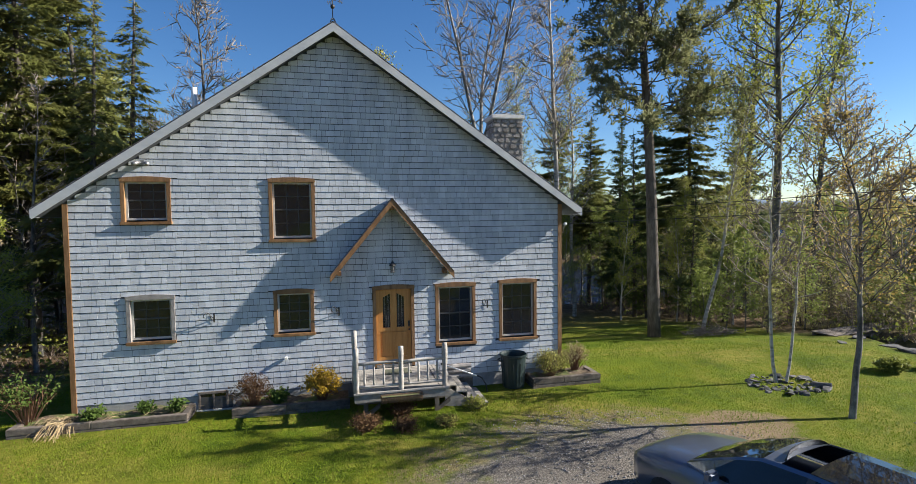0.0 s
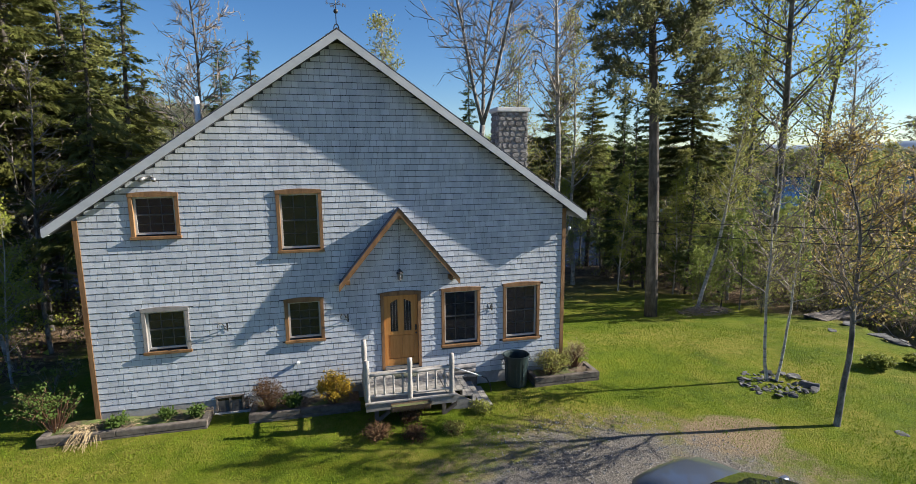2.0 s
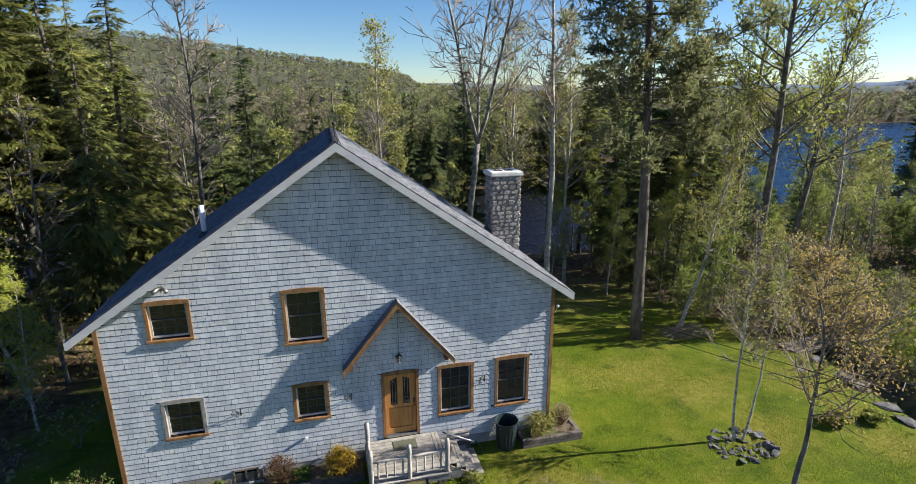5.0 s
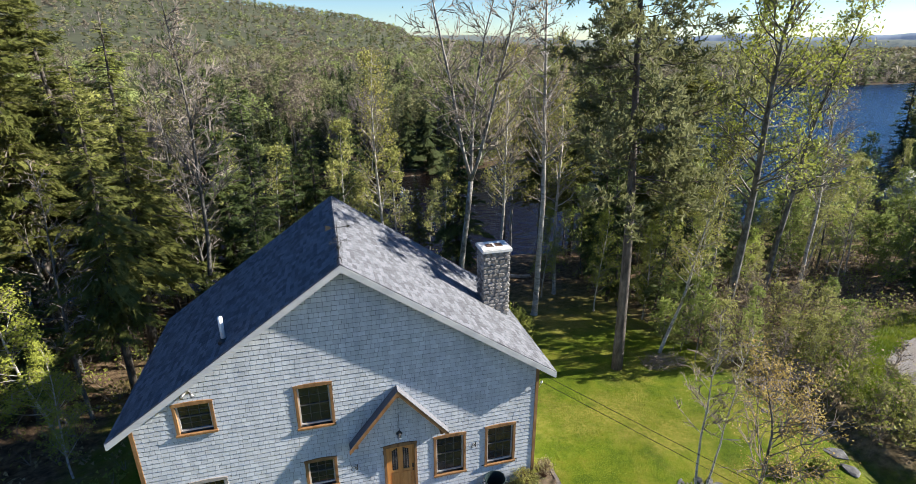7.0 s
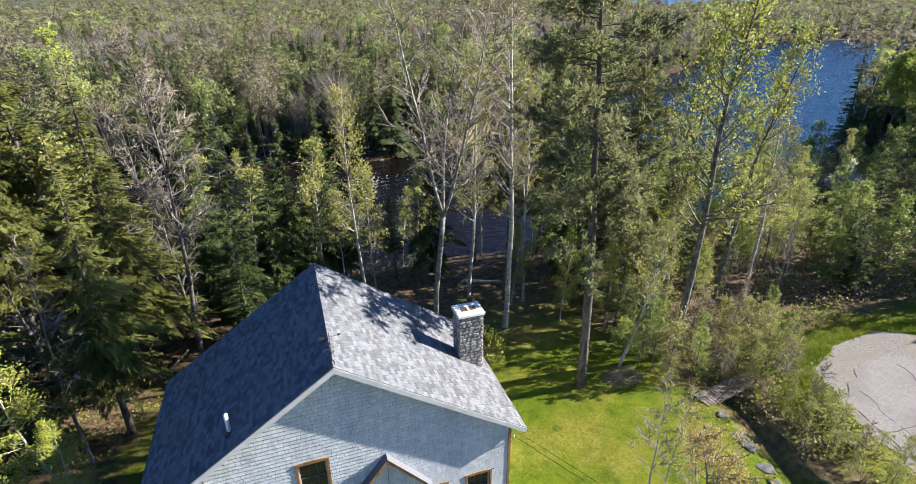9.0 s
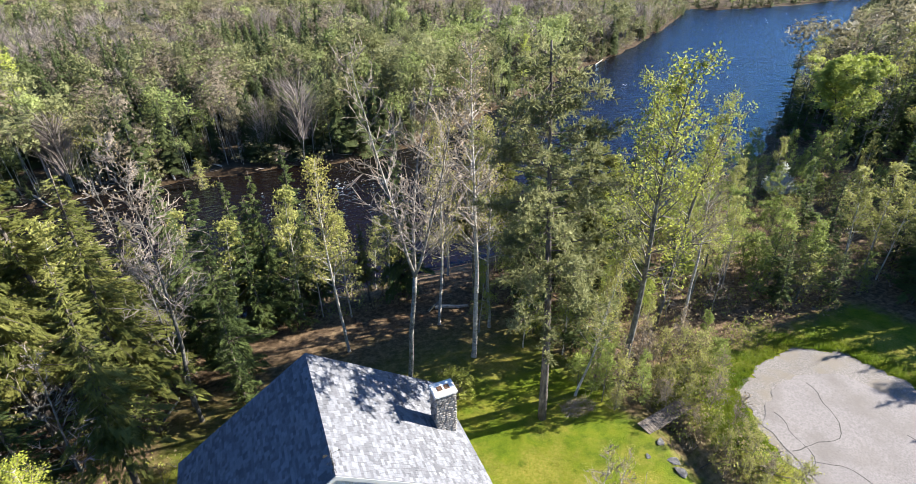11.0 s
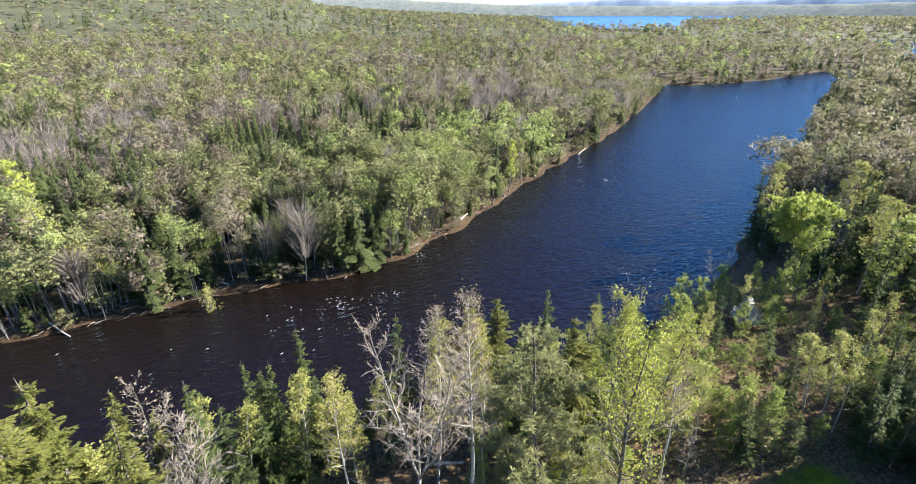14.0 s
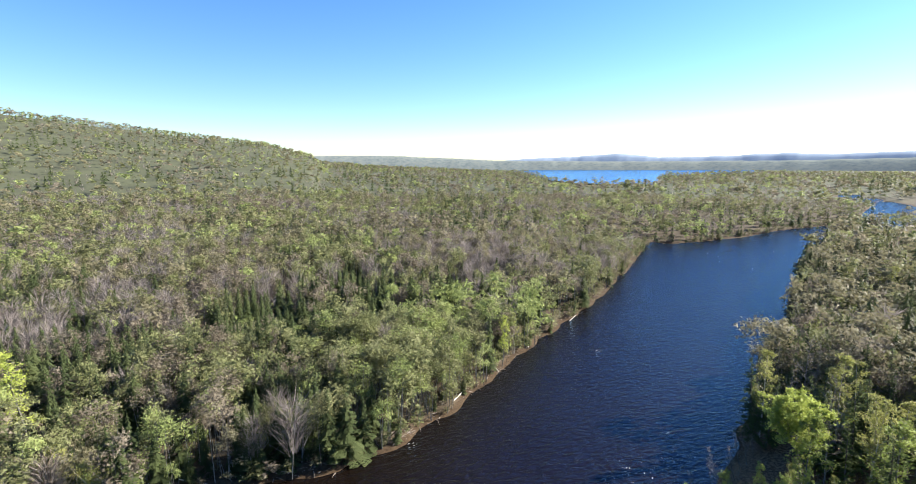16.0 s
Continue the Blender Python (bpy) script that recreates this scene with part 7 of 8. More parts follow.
build_bush("blossom_bush", 62.0, 41.0, ground_z(62, 41), 2.2, 3.4, M_BLOSSOM, M_TWIG, 2600, 0.13, "white flowering shrub on the river bank", 19, 120)
build_bush("blossom_bush", -16.0, 41.5, ground_z(-16, 41.5), 2.0, 5.0, M_BLOSSOM, M_TWIG, 1800, 0.09, "white flowering shrub above the river", 20, 120)


def build_straw():
    rng = np.random.default_rng(21)
    s = Soup()
    for _ in range(130):
        p = np.array([-5.95 + rng.normal(0, 0.12), 13.0 + rng.normal(0, 0.08), 0.24])
        a = rng.uniform(2.6, 5.6)
        l = rng.uniform(0.4, 0.85)
        e = p + [math.cos(a) * l * 0.55, math.sin(a) * l * 0.9, -0.02]
        e[2] = 0.10 if e[1] > 12.7 else -0.02 + 0.05
        m = (p + e) / 2 + [0, 0, rng.uniform(0.02, 0.16)]
        tube_into(s, [p, m, e], [0.007, 0.006, 0.003], 3, False)
    for _ in range(60):
        a = rng.uniform(0, 6.3)
        p = np.array([-4.8 + rng.normal(0, 0.9), 13.1 + rng.normal(0, 0.12), 0.21])
        tube_into(s, [p, p + [math.cos(a) * 0.15, math.sin(a) * 0.1, 0.05], p + [math.cos(a) * 0.35, math.sin(a) * 0.2, 0.02]], [0.005, 0.005, 0.003], 3, False)
    tagged(part("straw", s, M_DRY), "fallen dry straw stalks drooping over the timbers", "straw", kind="stuff")


build_straw()


# ---- rocks and the ditch side ----
def rock_mesh(seed, flat):
    """A broken slab with sharp facets: the hull of scattered corners."""
    rng = np.random.default_rng(seed)
    p = rng.normal(size=(15, 3))
    p /= np.linalg.norm(p, axis=1)[:, None]
    p *= rng.uniform(0.75, 1.1, (15, 1))
    bm = bmesh.new()
    for q in p:
        bm.verts.new((q[0], q[1], np.clip(q[2], -0.7, 0.55) * flat))
    r = bmesh.ops.convex_hull(bm, input=bm.verts[:])
    bmesh.ops.delete(bm, geom=[v for v in bm.verts if not v.link_faces], context="VERTS")
    bmesh.ops.bevel(bm, geom=bm.edges[:], offset=0.03, segments=1, affect="EDGES")
    bmesh.ops.triangulate(bm, faces=bm.faces[:])
    me = bpy.data.meshes.new("rock")
    bm.to_mesh(me)
    bm.free()
    me.materials.append(M_ROCK)
    return me


ROCKS = [rock_mesh(i, f) for i, f in enumerate((0.55, 0.7, 0.35, 0.5, 0.8, 0.3))]


def put_rock(k, x, y, size, turn, label, group, stretch=1.0, name="rock", tip=(0, 0)):
    ob = new(name, ROCKS[k % 6])
    ob.matrix_basis = pose(x, y, ground_z(x, y) + size * (0.12 if name == 'rock' else 0.0), 0, 0, turn) @ pose(0, 0, 0, tip[0], tip[1], 0) @ Matrix.Diagonal((size * stretch, size, size, 1))
    tagged(ob, label, "rock", group)


rr = random.Random(3)
for k in range(96):
    a, r = rr.uniform(0, 6.283), 1.0 * rr.uniform(0.04, 1) ** 0.62
    sz = rr.uniform(0.05, 0.14) * (1.1 if r > 0.7 else 0.7)
    put_rock(k, 11.75 + math.cos(a) * r * 1.1, 11.35 + math.sin(a) * r * 0.85, sz, rr.uniform(0, 360), "jagged dark slate rock heaped round the birch clump", "rocks round the birch", rr.uniform(0.9, 2.2), tip=(rr.uniform(-30, 30), rr.uniform(-25, 25)))
for k, (x, y, sz, tu) in enumerate(((19.0, 15.1, 0.30, 40), (18.75, 13.9, 0.36, 110), (18.6, 13.0, 0.40, 100), (18.3, 11.95, 0.42, 105), (18.0, 10.9, 0.36, 95), (12.42, 8.34, 0.20, 10), (17.6, 14.6, 0.2, 60))):
    put_rock(5 if k % 2 else 2, x, y, sz, tu, "large flat grey stepping stone in the grass", "flat stones along the ditch", 1.4, "flat_stone")


def build_footbridge():
    b = thing("footbridge", "low weathered plank footbridge over the ditch", "footbridge", (20.9, 16.7, ground_z(19.0, 16.7) + 0.10), turn=8)
    for i in range(20):
        x = -2.1 + i * 0.21
        part("plank", block(x, -0.5, 0, x + 0.195, 0.5, 0.04, 0.005), M_TIMBER, b)
    for y in (-0.45, 0.38):
        part("stringer", block(-2.1, y, -0.16, 2.1, y + 0.07, -0.002), M_TIMBER, b)


build_footbridge()


def build_brush_pile():
    rng = np.random.default_rng(31)
    s = Soup()
    for _ in range(420):
        a, q = rng.uniform(0, 6.3), rng.uniform(0, 1) ** 0.5
        x, y = 16.5 + math.cos(a) * 1.25 * q, 19.95 + math.sin(a) * 0.8 * q
        z = ground_z(x, y) + rng.uniform(0, 0.42) * (1 - q * q)
        d = rng.normal(0, 1, 3) * [1, 1, 0.25]
        d *= rng.uniform(0.2, 0.6) / np.linalg.norm(d)
        tube_into(s, [(x, y, z), np.array((x, y, z)) + d], [rng.uniform(0.006, 0.016), 0.004], 3, False)
    tagged(part("brush_pile", s, M_TWIG), "low heap of cut brown branches on the lawn", "brush pile", kind="stuff")


build_brush_pile()


def build_fallen_log(x0, y0, x1, y1, r, label, mat, lift=0.0):
    s = Soup()
    pts = []
    for t in np.linspace(0, 1, 7):
        x, y = x0 + (x1 - x0) * t, y0 + (y1 - y0) * t
        pts.append((x, y, ground_z(x, y) + r * 0.8 + lift * t + 0.05 * math.sin(t * 7)))
    tube_into(s, pts, [r * (1 - 0.4 * t) for t in np.linspace(0, 1, 7)], 8)
    tagged(part("fallen_log", s, mat), label, "log")


build_fallen_log(12.4, 36.3, 15.2, 35.2, 0.20, "pale fallen birch log at the lawn's edge", M_BARK_WHITE)
build_fallen_log(11.6, 36.0, 13.0, 36.6, 0.13, "short broken branch beside the birch log", M_BARK_GREY, 0.5)
build_fallen_log(-9.6, 31.2, -8.6, 33.0, 0.10, "broken dead branch lying under the spruces", M_BARK_GREY, 0.3)
for lx, ly, la, ll in ((44, 99.5, 40, 8), (78, 122, 60, 6), (-31, 88, -50, 6), (-12, 87.5, 110, 7), (-5, 89, 150, 5), (104, 138, 30, 7), (62, 111, 120, 5)):
    build_fallen_log(lx, ly, lx + ll * math.cos(radians(la)), ly + ll * math.sin(radians(la)), 0.16, "bleached driftwood trunk on the far shore", M_BARK_WHITE, 0.6)


def build_driftwood():
    rng = np.random.default_rng(77)
    s = Soup()
    for (ax, ay), (bx, by) in list(zip(FAR, FAR[1:]))[2:13]:
        ln = math.hypot(bx - ax, by - ay)
        for _ in range(int(ln * 3.2)):
            q, off = rng.random(), rng.uniform(-0.3, 3.2)
            x, y = ax + (bx - ax) * q - (by - ay) / ln * off, ay + (by - ay) * q + (bx - ax) / ln * off
            z = ground_z(x, y)
            if z < WATER_Z - 0.15:
                continue
            a, l, r = rng.uniform(0, 6.3), rng.uniform(0.4, 2.6), rng.uniform(0.02, 0.075)
            tube_into(s, [(x, y, z + r), (x + math.cos(a) * l * 0.5, y + math.sin(a) * l * 0.5, z + r + 0.2 * l * rng.random()), (x + math.cos(a) * l, y + math.sin(a) * l, z + 0.1 + 0.3 * l * rng.random())], [r, r * 0.8, r * 0.3], 4, False)
    tagged(part("driftwood", s, M_TWIG_PALE), "grey driftwood and broken branches along the far shore", "driftwood", kind="stuff")


build_driftwood()


# ---- foam on the river ----
def build_foam():
    rng = np.random.default_rng(44)
    s = Soup()
    beds = [(11, 76.5, 1.9, 1.1, 22), (13, 73.5, 2.2, 1.0, 8), (19.5, 75.8, 2.2, 0.5, 16), (5, 74.5, 4, 2.5, 14), (17, 66, 1.6, 0.8, 10), (29.5, 88, 1.6, 0.6, 9), (95.8, 112.3, 1.6, 0.5, 8), (64, 63.2, 6, 1.6, 34), (-8, 70, 12, 6, 14), (250, 190, 60, 22, 40), (820, 410, 60, 35, 160)]
    for x, y, sx, sy, n in beds:
        for _ in range(n):
            px, py = x + rng.normal(0, sx), y + rng.normal(0, sy)
            if float(land_height(np.array([px]), np.array([py]))[0]) > WATER_Z - 0.1:
                continue
            k = 0.42 + math.hypot(px, py) / 420
            a = rng.normal(0.75, 0.45)
            l, w = rng.uniform(0.1, 0.6) * k, rng.uniform(0.03, 0.12) * k
            m = 8
            ring = []
            for i in range(m):
                t = 2 * math.pi * i / m
                u, v = math.cos(t) * l * rng.uniform(0.6, 1.1), math.sin(t) * w * rng.uniform(0.5, 1.2)
                ring.append((px + u * math.cos(a) - v * math.sin(a), py + u * math.sin(a) + v * math.cos(a), WATER_Z + 0.012))
            s.add(ring + [(px, py, WATER_Z + 0.04 + 0.05 * k * rng.random())], [(i, (i + 1) % m, m) for i in range(m)])
    tagged(part("river_foam", s, M_FOAM), "white foam flecks on the river riffles", "foam", kind="stuff")


M_FOAM = material("white_foam", [(0.34, 0.34, 0.33), (0.56, 0.56, 0.55)], 6, rough=0.6, bump=0.3)
build_foam()


# ---- turning place ----
def terrain_z(x, y):
    return ground_z(x, y) + noise.noise((x * 0.35, y * 0.35, 0)) * 0.05


def drape(name, outline, off, mat, label, category):
    """A thin sheet over the ground within an outline."""
    bm = bmesh.new()
    bm.faces.new([bm.verts.new((x, y, 0)) for x, y in outline])
    xs, ys = [p[0] for p in outline], [p[1] for p in outline]
    for x in np.arange(math.floor(min(xs)), max(xs), 1.1):
        bmesh.ops.bisect_plane(bm, geom=bm.verts[:] + bm.edges[:] + bm.faces[:], plane_co=(x, 0, 0), plane_no=(1, 0, 0))
    for y in np.arange(math.floor(min(ys)), max(ys), 1.1):
        bmesh.ops.bisect_plane(bm, geom=bm.verts[:] + bm.edges[:] + bm.faces[:], plane_co=(0, y, 0), plane_no=(0, 1, 0))
    for v in bm.verts:
        v.co.z = terrain_z(v.co.x, v.co.y) + off
    r = bmesh.ops.extrude_face_region(bm, geom=bm.faces[:])
    bmesh.ops.translate(bm, vec=(0, 0, -0.12), verts=[g for g in r["geom"] if isinstance(g, bmesh.types.BMVert)])
    bmesh.ops.recalc_face_normals(bm, faces=bm.faces[:])
    tagged(part(name, bm, mat), label, category, kind="structure")


def ragged(points, seed, amount=0.35, cuts=5):
    """An outline cut finer and pushed in and out by smooth noise."""
    out = []
    for (ax, ay), (bx, by) in zip(points, points[1:] + points[:1]):
        ln = math.hypot(bx - ax, by - ay)
        nx, ny = -(by - ay) / ln, (bx - ax) / ln
        for i in range(cuts):
            x, y = ax + (bx - ax) * i / cuts, ay + (by - ay) * i / cuts
            d = amount * 1.6 * noise.noise((x * 0.8, y * 0.8, seed)) + amount * 0.9 * noise.noise((x * 2.9, y * 2.9, seed))
            out.append((x + nx * d, y + ny * d))
    return out


M_ASPHALT = material("pale_worn_asphalt", [(0.110, 0.100, 0.100), (0.158, 0.146, 0.148), (0.200, 0.186, 0.186)], 9, detail=10, rough=0.95, bump=0.3, bump_scale=60, second=(0.118, 0.106, 0.100), second_scale=0.35, second_range=(0.48, 0.72))
M_TAR = material("dark_crack_tar", [(0.018, 0.017, 0.016), (0.035, 0.032, 0.030)], 12, rough=0.8)
M_GRAVEL = material("grey_crushed_gravel", [(0.060, 0.055, 0.054), (0.150, 0.138, 0.132), (0.270, 0.252, 0.244)], 11, detail=12, rough=1.0, bump=0.9, bump_scale=25, second=(0.150, 0.132, 0.110), second_scale=0.6)
drape("gravel_verge", ragged([(25.2, 13.9), (26.6, 16.3), (30.5, 17.9), (34.4, 18.3), (36.8, 16.2), (37.9, 12.3), (39.5, 9.0), (46, 0), (44, -14), (28, -16), (23.5, 0), (24.2, 8)], 1, 0.55, 16), 0.022, M_GRAVEL, "loose grey gravel round the turning place", "gravel")
drape("road", ragged([(25.6, 13.5), (28.8, 15.5), (31.5, 15.8), (34.6, 14.5), (36.1, 10.6), (39, 5), (43, -3), (42, -13), (29, -14), (24.6, 0), (24.8, 8)], 2, 0.16, 10), 0.04, M_ASPHALT, "pale worn asphalt turning place with cracks", "asphalt")


def build_cracks():
    rng = random.Random(8)
    s = Soup()
    for x, y, a, n in ((27.2, 14.0, -70, 22), (31.5, 15.0, -80, 20), (26.0, 10.5, -20, 16), (33.0, 9.5, -60, 14)):
        for _ in range(n):
            a += rng.uniform(-28, 28)
            x2, y2 = x + 0.5 * math.cos(radians(a)), y + 0.5 * math.sin(radians(a))
            z = terrain_z(x, y) + 0.045
            z2 = terrain_z(x2, y2) + 0.045
            w = rng.uniform(0.015, 0.035)
            nx, ny = -math.sin(radians(a)) * w, math.cos(radians(a)) * w
            s.add([(x - nx, y - ny, z), (x2 - nx, y2 - ny, z2), (x2 + nx, y2 + ny, z2), (x + nx, y + ny, z), (x, y, z - 0.03), (x2, y2, z2 - 0.03)], [(0, 1, 2), (0, 2, 3), (0, 4, 1), (1, 4, 5)])
            x, y = x2, y2
    tagged(part("asphalt_cracks", s, M_TAR), "dark tarred cracks across the asphalt", "cracks", kind="stuff")


build_cracks()


# ---- car ----
def build_car():
    """A five-door hatchback; x is across, y is ahead, origin on the ground under its middle."""
    car = thing("car", "parked slate-blue hatchback with an open sunroof", "car", (5.93, 5.5, ground_z(5.93, 5.5) + 0.02), turn=14)
    paint = bpy.data.materials.new("slate_blue_metallic_paint")
    paint.use_nodes = True
    pb = paint.node_tree.nodes["Principled BSDF"]
    pb.inputs["Base Color"].default_value = (0.14, 0.165, 0.225, 1)
    pb.inputs["Metallic"].default_value, pb.inputs["Roughness"].default_value = 0.55, 0.32
    pb.inputs["Coat Weight"].default_value, pb.inputs["Coat Roughness"].default_value = 0.8, 0.05
    # stations along the car: y, half width low, half width at belt, belt height
    st = [(2.22, 0.50, 0.55, 0.62), (2.14, 0.72, 0.74, 0.72), (1.95, 0.82, 0.80, 0.80), (1.5, 0.87, 0.83, 0.90), (0.95, 0.88, 0.84, 0.98), (0.3, 0.89, 0.85, 0.99), (-0.6, 0.89, 0.86, 1.01), (-1.4, 0.88, 0.85, 1.03), (-1.95, 0.85, 0.80, 1.03), (-2.15, 0.74, 0.70, 0.98), (-2.22, 0.55, 0.55, 0.9)]
    s = Soup()
    v = []
    for y, wl, wb, zb in st:
        prof = [(wl * 0.92, 0.22), (wl, 0.40), (wl * 1.01, zb * 0.72), (wb, zb - 0.05), (wb * 0.93, zb)]
        crown = 0.06 if y > 0.9 else 0.02
        half = prof + [(wb * 0.5, zb + crown * 0.8), (0, zb + crown)]
        v.append([(x, y, z) for x, z in half] + [(-x, y, z) for x, z in half[-2::-1]])
    m = len(v[0])
    tr = []
    for j in range(len(st) - 1):
        for i in range(m - 1):
            a, b = j * m + i, (j + 1) * m + i
            tr += [(a, b, b + 1), (a, b + 1, a + 1)]
    tr += [(0, i, i + 1) for i in range(1, m - 1)]
    e = (len(st) - 1) * m
    tr += [(e, e + i + 1, e + i) for i in range(1, m - 1)]
    s.add([p for ring in v for p in ring], tr)
    part("body", s.mesh("car_body", paint, True), paint, car)
    # cabin: one smooth shell over the belt line, cut into glass, pillars and roof
    glass = M_GLASS_CAR
    shell = [  # y, then half width and height from the belt to the crown
        (1.10, (0.80, 0.97), (0.78, 0.98), (0.70, 0.99), (0.66, 1.00), (0.35, 1.03), (0, 1.04)),
        (0.75, (0.85, 0.98), (0.84, 1.00), (0.72, 1.14), (0.67, 1.17), (0.36, 1.21), (0, 1.225)),
        (0.42, (0.86, 0.99), (0.85, 1.01), (0.67, 1.28), (0.62, 1.31), (0.34, 1.355), (0, 1.37)),
        (0.10, (0.87, 0.99), (0.86, 1.01), (0.63, 1.385), (0.57, 1.415), (0.32, 1.45), (0, 1.465)),
        (-0.12, (0.875, 1.0), (0.865, 1.015), (0.628, 1.40), (0.57, 1.435), (0.325, 1.468), (0, 1.48)),
        (-0.47, (0.88, 1.0), (0.87, 1.02), (0.62, 1.42), (0.565, 1.455), (0.325, 1.485), (0, 1.495)),
        (-0.56, (0.88, 1.0), (0.87, 1.02), (0.62, 1.42), (0.565, 1.455), (0.325, 1.485), (0, 1.495)),
        (-1.30, (0.88, 1.02), (0.86, 1.04), (0.60, 1.41), (0.555, 1.445), (0.32, 1.475), (0, 1.485)),
        (-1.75, (0.86, 1.03), (0.83, 1.05), (0.55, 1.36), (0.50, 1.39), (0.29, 1.42), (0, 1.43)),
        (-2.12, (0.78, 1.0), (0.76, 1.02), (0.55, 1.06), (0.50, 1.07), (0.28, 1.09), (0, 1.09))]

    def skin(name, cells, mat, sides=(1, -1), label="", lift=0.0):
        """A part of the shell from cells (station, band), on the sides given, 8 mm thick."""
        ss = Soup()
        for side in sides:
            for k, b in cells:
                quad = [(side * shell[i][1 + c][0], shell[i][0], shell[i][1 + c][1] + lift) for i, c in ((k, b), (k, b + 1), (k + 1, b + 1), (k + 1, b))]
                quad += [(x * 0.99, y, z - 0.008) for x, y, z in quad]
                ss.add(quad, BOX_TRIS if side > 0 else [(p, r, q) for p, q, r in BOX_TRIS])
        return part(name, ss, mat, car, label)

    skin("windscreen", [(k, b) for k in range(3) for b in (3, 4)], glass, label="dark reflective windscreen")
    skin("rear_window", [(8, 3), (8, 4)], glass)
    skin("roof_panel", [(3, 3), (3, 4), (7, 3), (7, 4)], paint)
    skin("sunroof_glass", [(5, 3), (5, 4), (6, 3), (6, 4)], M_SUNROOF, label="dark sunroof glass slid back", lift=0.008)
    for side in (1, -1):
        skin("belt_panel", [(k, 0) for k in range(9)], paint, (side,))
        skin("roof_rail", [(k, 2) for k in range(9)], paint, (side,))
        skin("side_window", [(k, 1) for k in range(5)], glass, (side,))
        skin("pillar", [(5, 1)], M_MUNTIN, (side,), "black door pillar")
        skin("side_window", [(6, 1)], glass, (side,))
        skin("pillar", [(7, 1), (8, 1)], paint, (side,))
    band = Soup()
    arc = [(0.50 * math.sin(q), -0.13 + 0.10 * math.cos(q) ** 2, 1.447 + 0.022 * math.cos(q)) for q in np.linspace(-1.5, 1.5, 13)]
    for p, q in zip(arc, arc[1:]):
        rp, rq = 0.075 * min(1, (0.5 - abs(p[0])) / 0.12), 0.075 * min(1, (0.5 - abs(q[0])) / 0.12)
        band.add([p, q, (q[0], q[1] + 0.012, q[2]), (p[0], p[1] + 0.012, p[2]), (p[0], p[1] - 0.02, p[2] + rp), (q[0], q[1] - 0.02, q[2] + rq), (q[0], q[1] - 0.01, q[2] + rq), (p[0], p[1] - 0.01, p[2] + rp)], BOX_TRIS)
    part("wind_deflector", band, M_IRON, car, "black mesh wind deflector")
    part("cabin_floor", block(-0.74, -1.9, 0.5, 0.74, 0.9, 0.56), M_MUNTIN, car)
    part("dashboard", block(-0.72, 0.62, 0.7, 0.72, 0.95, 0.97, 0.04), M_MUNTIN, car)

    def mirror(p):
        return (-p[0], p[1], p[2])

    for f in (lambda p: p, mirror):
        tube_part("door_seam", [f((0.893, 0.75, 0.35)), f((0.885, 0.78, 0.7)), f((0.86, 0.72, 1.0))], 0.004, M_MUNTIN, car, 4)
        mm = part("wing_mirror", block(-0.10, -0.06, -0.06, 0.10, 0.06, 0.07, 0.03), paint, car)
        mm.matrix_basis = pose(f((0.98, 0, 0))[0], 0.55, 1.07)
        hl = part("headlight", block(-0.17, -0.12, -0.07, 0.17, 0.06, 0.07, 0.03), M_GLASS_CAR, car, "clear headlight")
        hl.matrix_basis = pose(f((0.60, 0, 0))[0], 2.03, 0.60, 0, 0, -25 if f is not mirror else 25)
        for wy in (1.38, -1.32):
            wheel = tube_part("wheel", [f((0.70, wy, 0.32)), f((0.74, wy, 0.32)), f((0.86, wy, 0.32)), f((0.90, wy, 0.32))], [0.27, 0.32, 0.32, 0.29], M_TYRE, car, 24, "black tyre")
            tube_part("rim", [f((0.89, wy, 0.32)), f((0.905, wy, 0.32))], [0.21, 0.19], M_STEEL, wheel, 16, "alloy rim")
    part("seat_back", block(-0.72 + 0.12, -0.55, 0.55, -0.14, -0.38, 1.15, 0.05), M_MUNTIN, car)
    part("seat_back", block(0.14, -0.55, 0.55, 0.60, -0.38, 1.15, 0.05), M_MUNTIN, car)
    tube_part("steering_wheel", [(-0.37 + 0.17 * math.cos(t), 0.32 + 0.06 * math.sin(t), 0.98 + 0.16 * math.sin(t)) for t in np.linspace(0, 2 * math.pi, 13)], 0.015, M_MUNTIN, car, 5)
    for sx in (-0.35, 0.25):
        tube_part("wiper", [(sx, 1.03, 1.01), (sx + 0.25, 0.98, 1.04), (sx + 0.45, 0.95, 1.05)], 0.01, M_IRON, car, 5)
    part("grille", block(-0.45, 2.2, 0.42, 0.45, 2.235, 0.60, 0.01), M_MUNTIN, car)
    part("bumper", block(-0.66, 2.12, 0.24, 0.66, 2.23, 0.40, 0.03), paint, car)
    for sx in (-0.62, 0.62):
        part("tail_lamp", block(sx - 0.13, -2.2, 0.78, sx + 0.13, -2.1, 0.95, 0.02), M_RED, car, "red tail lamp")
    return car


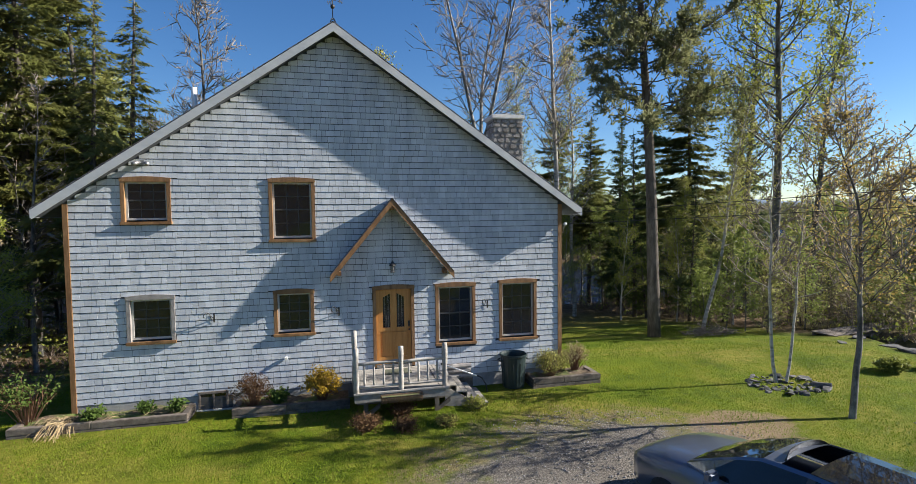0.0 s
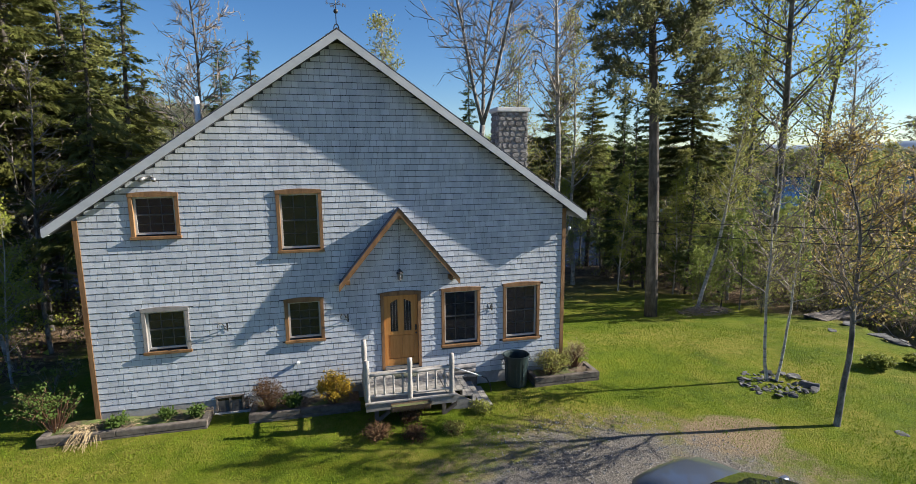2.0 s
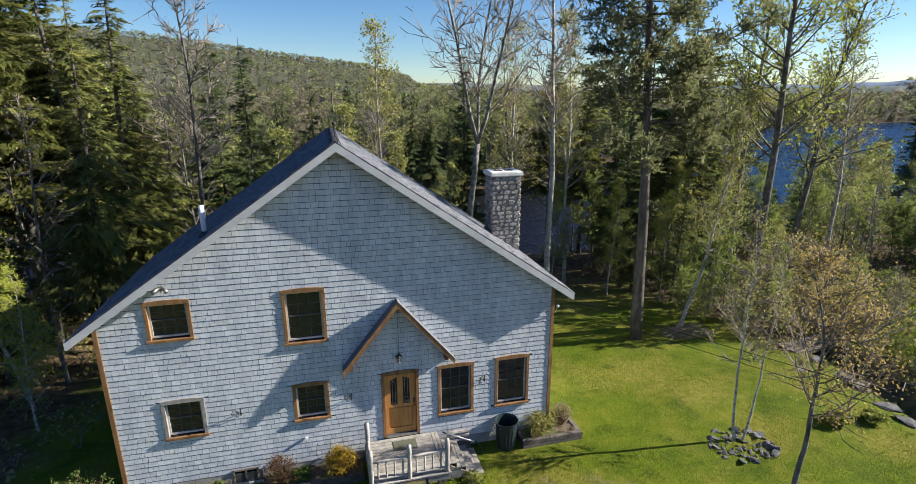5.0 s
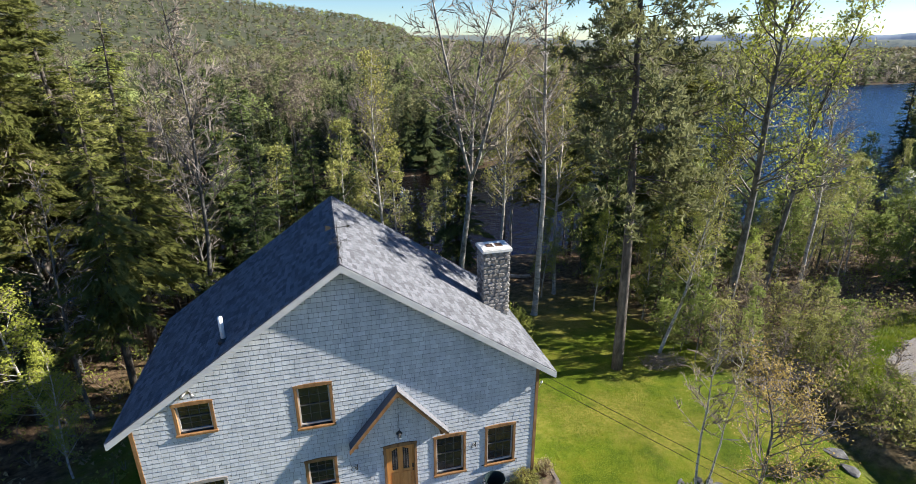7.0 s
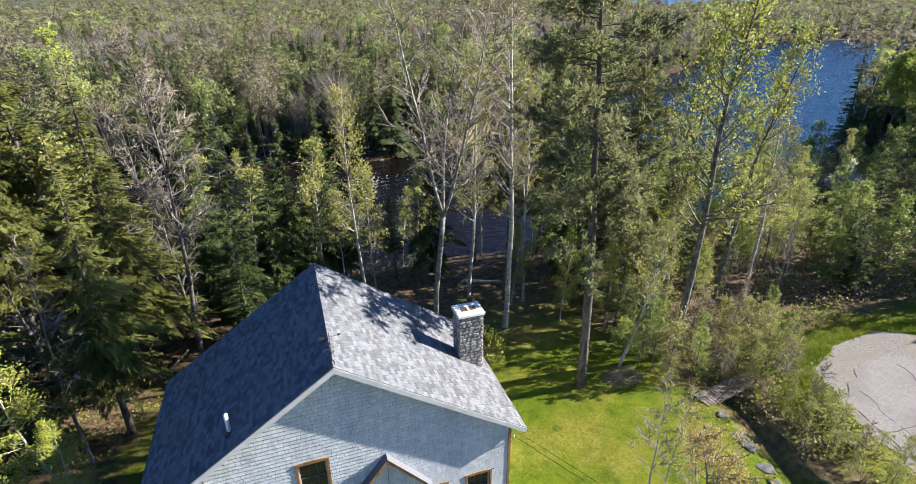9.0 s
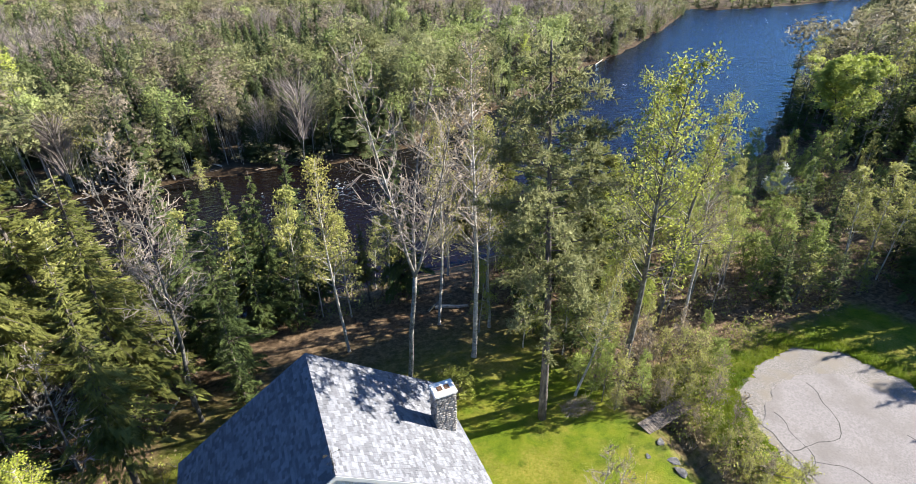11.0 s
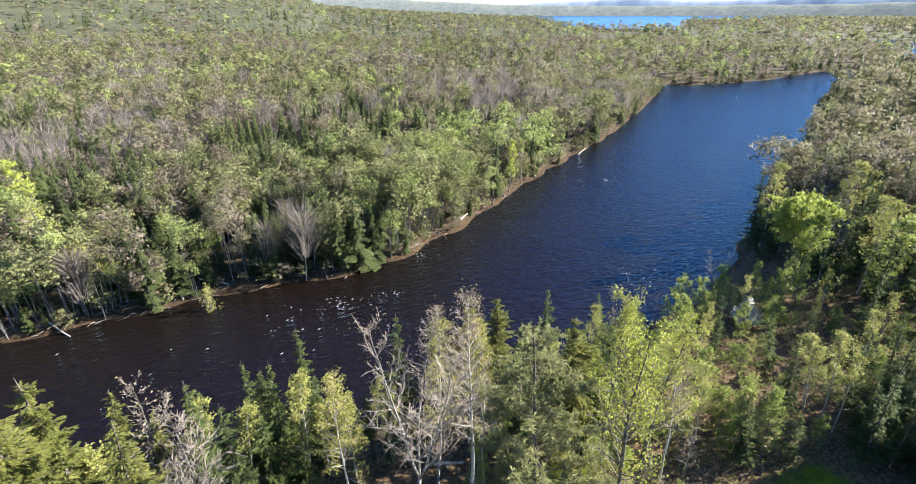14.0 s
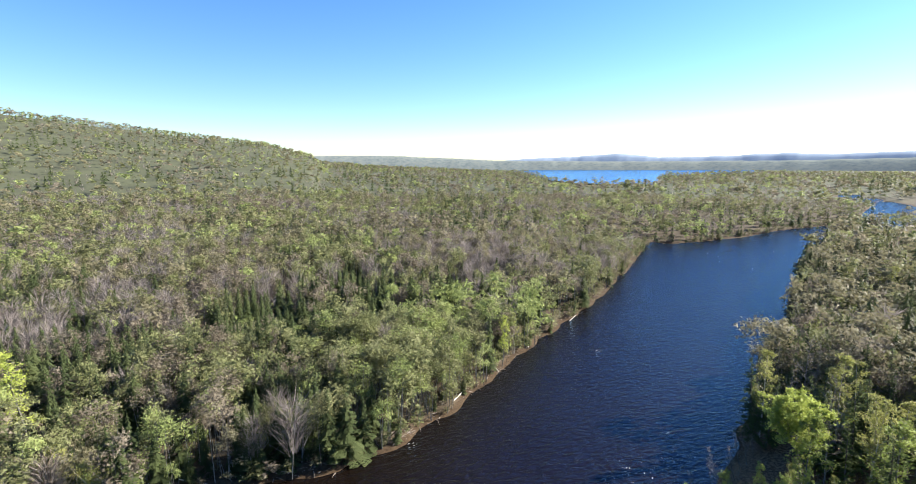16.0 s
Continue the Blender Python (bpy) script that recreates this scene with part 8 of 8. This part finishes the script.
M_TYRE = material("black_rubber", [(0.015, 0.015, 0.015), (0.03, 0.03, 0.03)], 20, rough=0.9)
M_RED = material("red_lens", [(0.35, 0.02, 0.02), (0.4, 0.03, 0.03)], 5, rough=0.2)
M_GLASS_CAR = bpy.data.materials.new("tinted_car_glass")
M_GLASS_CAR.use_nodes = True
_b = M_GLASS_CAR.node_tree.nodes["Principled BSDF"]
_b.inputs["Base Color"].default_value, _b.inputs["Roughness"].default_value = (0.02, 0.025, 0.025, 1), 0.03
_b.inputs["Transmission Weight"].default_value = 0.35
M_SUNROOF = material("black_sunroof_glass", [(0.008, 0.009, 0.011), (0.012, 0.013, 0.015)], 3, rough=0.04)
build_car()


# ---- grass and pebbles ----
def build_grass():
    rng = np.random.default_rng(55)
    n = 120000
    x, y = rng.uniform(-8, 17.5, n), 6.5 + 17 * rng.uniform(0, 1, n) ** 1.5
    keep = ~((x > -6.9) & (x < 6.3) & (y > 12.7)) & ~((((x - 5.2) / 4.2) ** 2 + ((y - 6.3) / 5.0) ** 2) < rng.uniform(0.7, 1.2, n)) & ~((x > 5.1) & (x < 7.2) & (y > 12.8) & (y < 15.3))
    x, y = x[keep], y[keep]
    z = land_height(x, y) - 0.005
    m = len(x)
    a, h, w = rng.uniform(0, 6.3, m), rng.uniform(0.03, 0.075, m), rng.uniform(0.006, 0.012, m)
    lx, ly = rng.normal(0, 0.025, m), rng.normal(0, 0.025, m)
    v = np.stack([np.stack([x - np.cos(a) * w, y - np.sin(a) * w, z], 1), np.stack([x + np.cos(a) * w, y + np.sin(a) * w, z], 1), np.stack([x + lx, y + ly, z + h], 1)], 1).reshape(-1, 3)
    s = Soup()
    s.add(v, np.arange(m)[:, None] * 3 + [[0, 1, 2]])
    tagged(part("grass", s, M_GRASS), "short mown spring grass blades of the lawn", "grass", kind="stuff")


def build_pebbles():
    rng = np.random.default_rng(56)
    n = 6500
    a, q = rng.uniform(0, 6.3, n), rng.uniform(0, 1, n) ** 0.5
    x, y = 5.0 + np.cos(a) * 4.3 * q, 6.2 + np.sin(a) * 5.0 * q
    keep = y > 6.4
    x, y = x[keep], y[keep]
    z = land_height(x, y)
    s = Soup()
    o = np.array([(1, 0, 0), (0, 1, 0), (-1, 0, 0), (0, -1, 0), (0, 0, 0.7)])
    for p in zip(x, y, z):
        r = rng.uniform(0.008, 0.026)
        s.add(o * r * rng.uniform(0.7, 1.3, (5, 3)) + p, [(0, 1, 4), (1, 2, 4), (2, 3, 4), (3, 0, 4)])
    tagged(part("pebbles", s, M_PEBBLE), "loose grey pebbles on the gravel drive", "gravel", kind="stuff")


M_GRASS = leaf_material("grass_blade", (0.069, 0.121, 0.009), (0.127, 0.184, 0.014), (0.207, 0.236, 0.027))
M_PEBBLE = material("grey_pebble", [(0.14, 0.135, 0.13), (0.30, 0.29, 0.28)], 9, rough=0.95, island_tint=0.4)
def build_fringe():
    """Longer grass along the edge of the turning place, and tufts among the scrub beside it."""
    rng = np.random.default_rng(57)
    edge = [(24.6, 12.0), (25.2, 13.9), (26.6, 16.3), (30.5, 17.9), (34.4, 18.3), (36.8, 16.2), (37.9, 12.3), (39.5, 9.0)]
    q = rng.uniform(0, len(edge) - 1.001, 22000)
    k = q.astype(int)
    e = np.array(edge)
    p = e[k] + (e[k + 1] - e[k]) * (q - k)[:, None]
    d = p - [31, 9]
    d /= np.linalg.norm(d, axis=1)[:, None]
    p = p + d * (rng.gamma(1.6, 0.7, len(p)) - 0.15)[:, None]
    z = land_height(p[:, 0], p[:, 1]) - 0.01
    m = len(p)
    a, h, w = rng.uniform(0, 6.3, m), rng.uniform(0.08, 0.30, m), rng.uniform(0.012, 0.028, m)
    l = rng.normal(0, 0.08, (m, 2))
    side = np.stack([np.cos(a) * w, np.sin(a) * w], 1)
    v = np.stack([np.column_stack([p - side, z]), np.column_stack([p + side, z]), np.column_stack([p + l, z + h])], 1).reshape(-1, 3)
    s = Soup()
    s.add(v, np.arange(m)[:, None] * 3 + [[0, 1, 2]])
    tagged(part("verge_grass", s, M_GRASS), "long bright grass along the gravel edge", "grass", kind="stuff")


build_grass()
build_fringe()
build_pebbles()
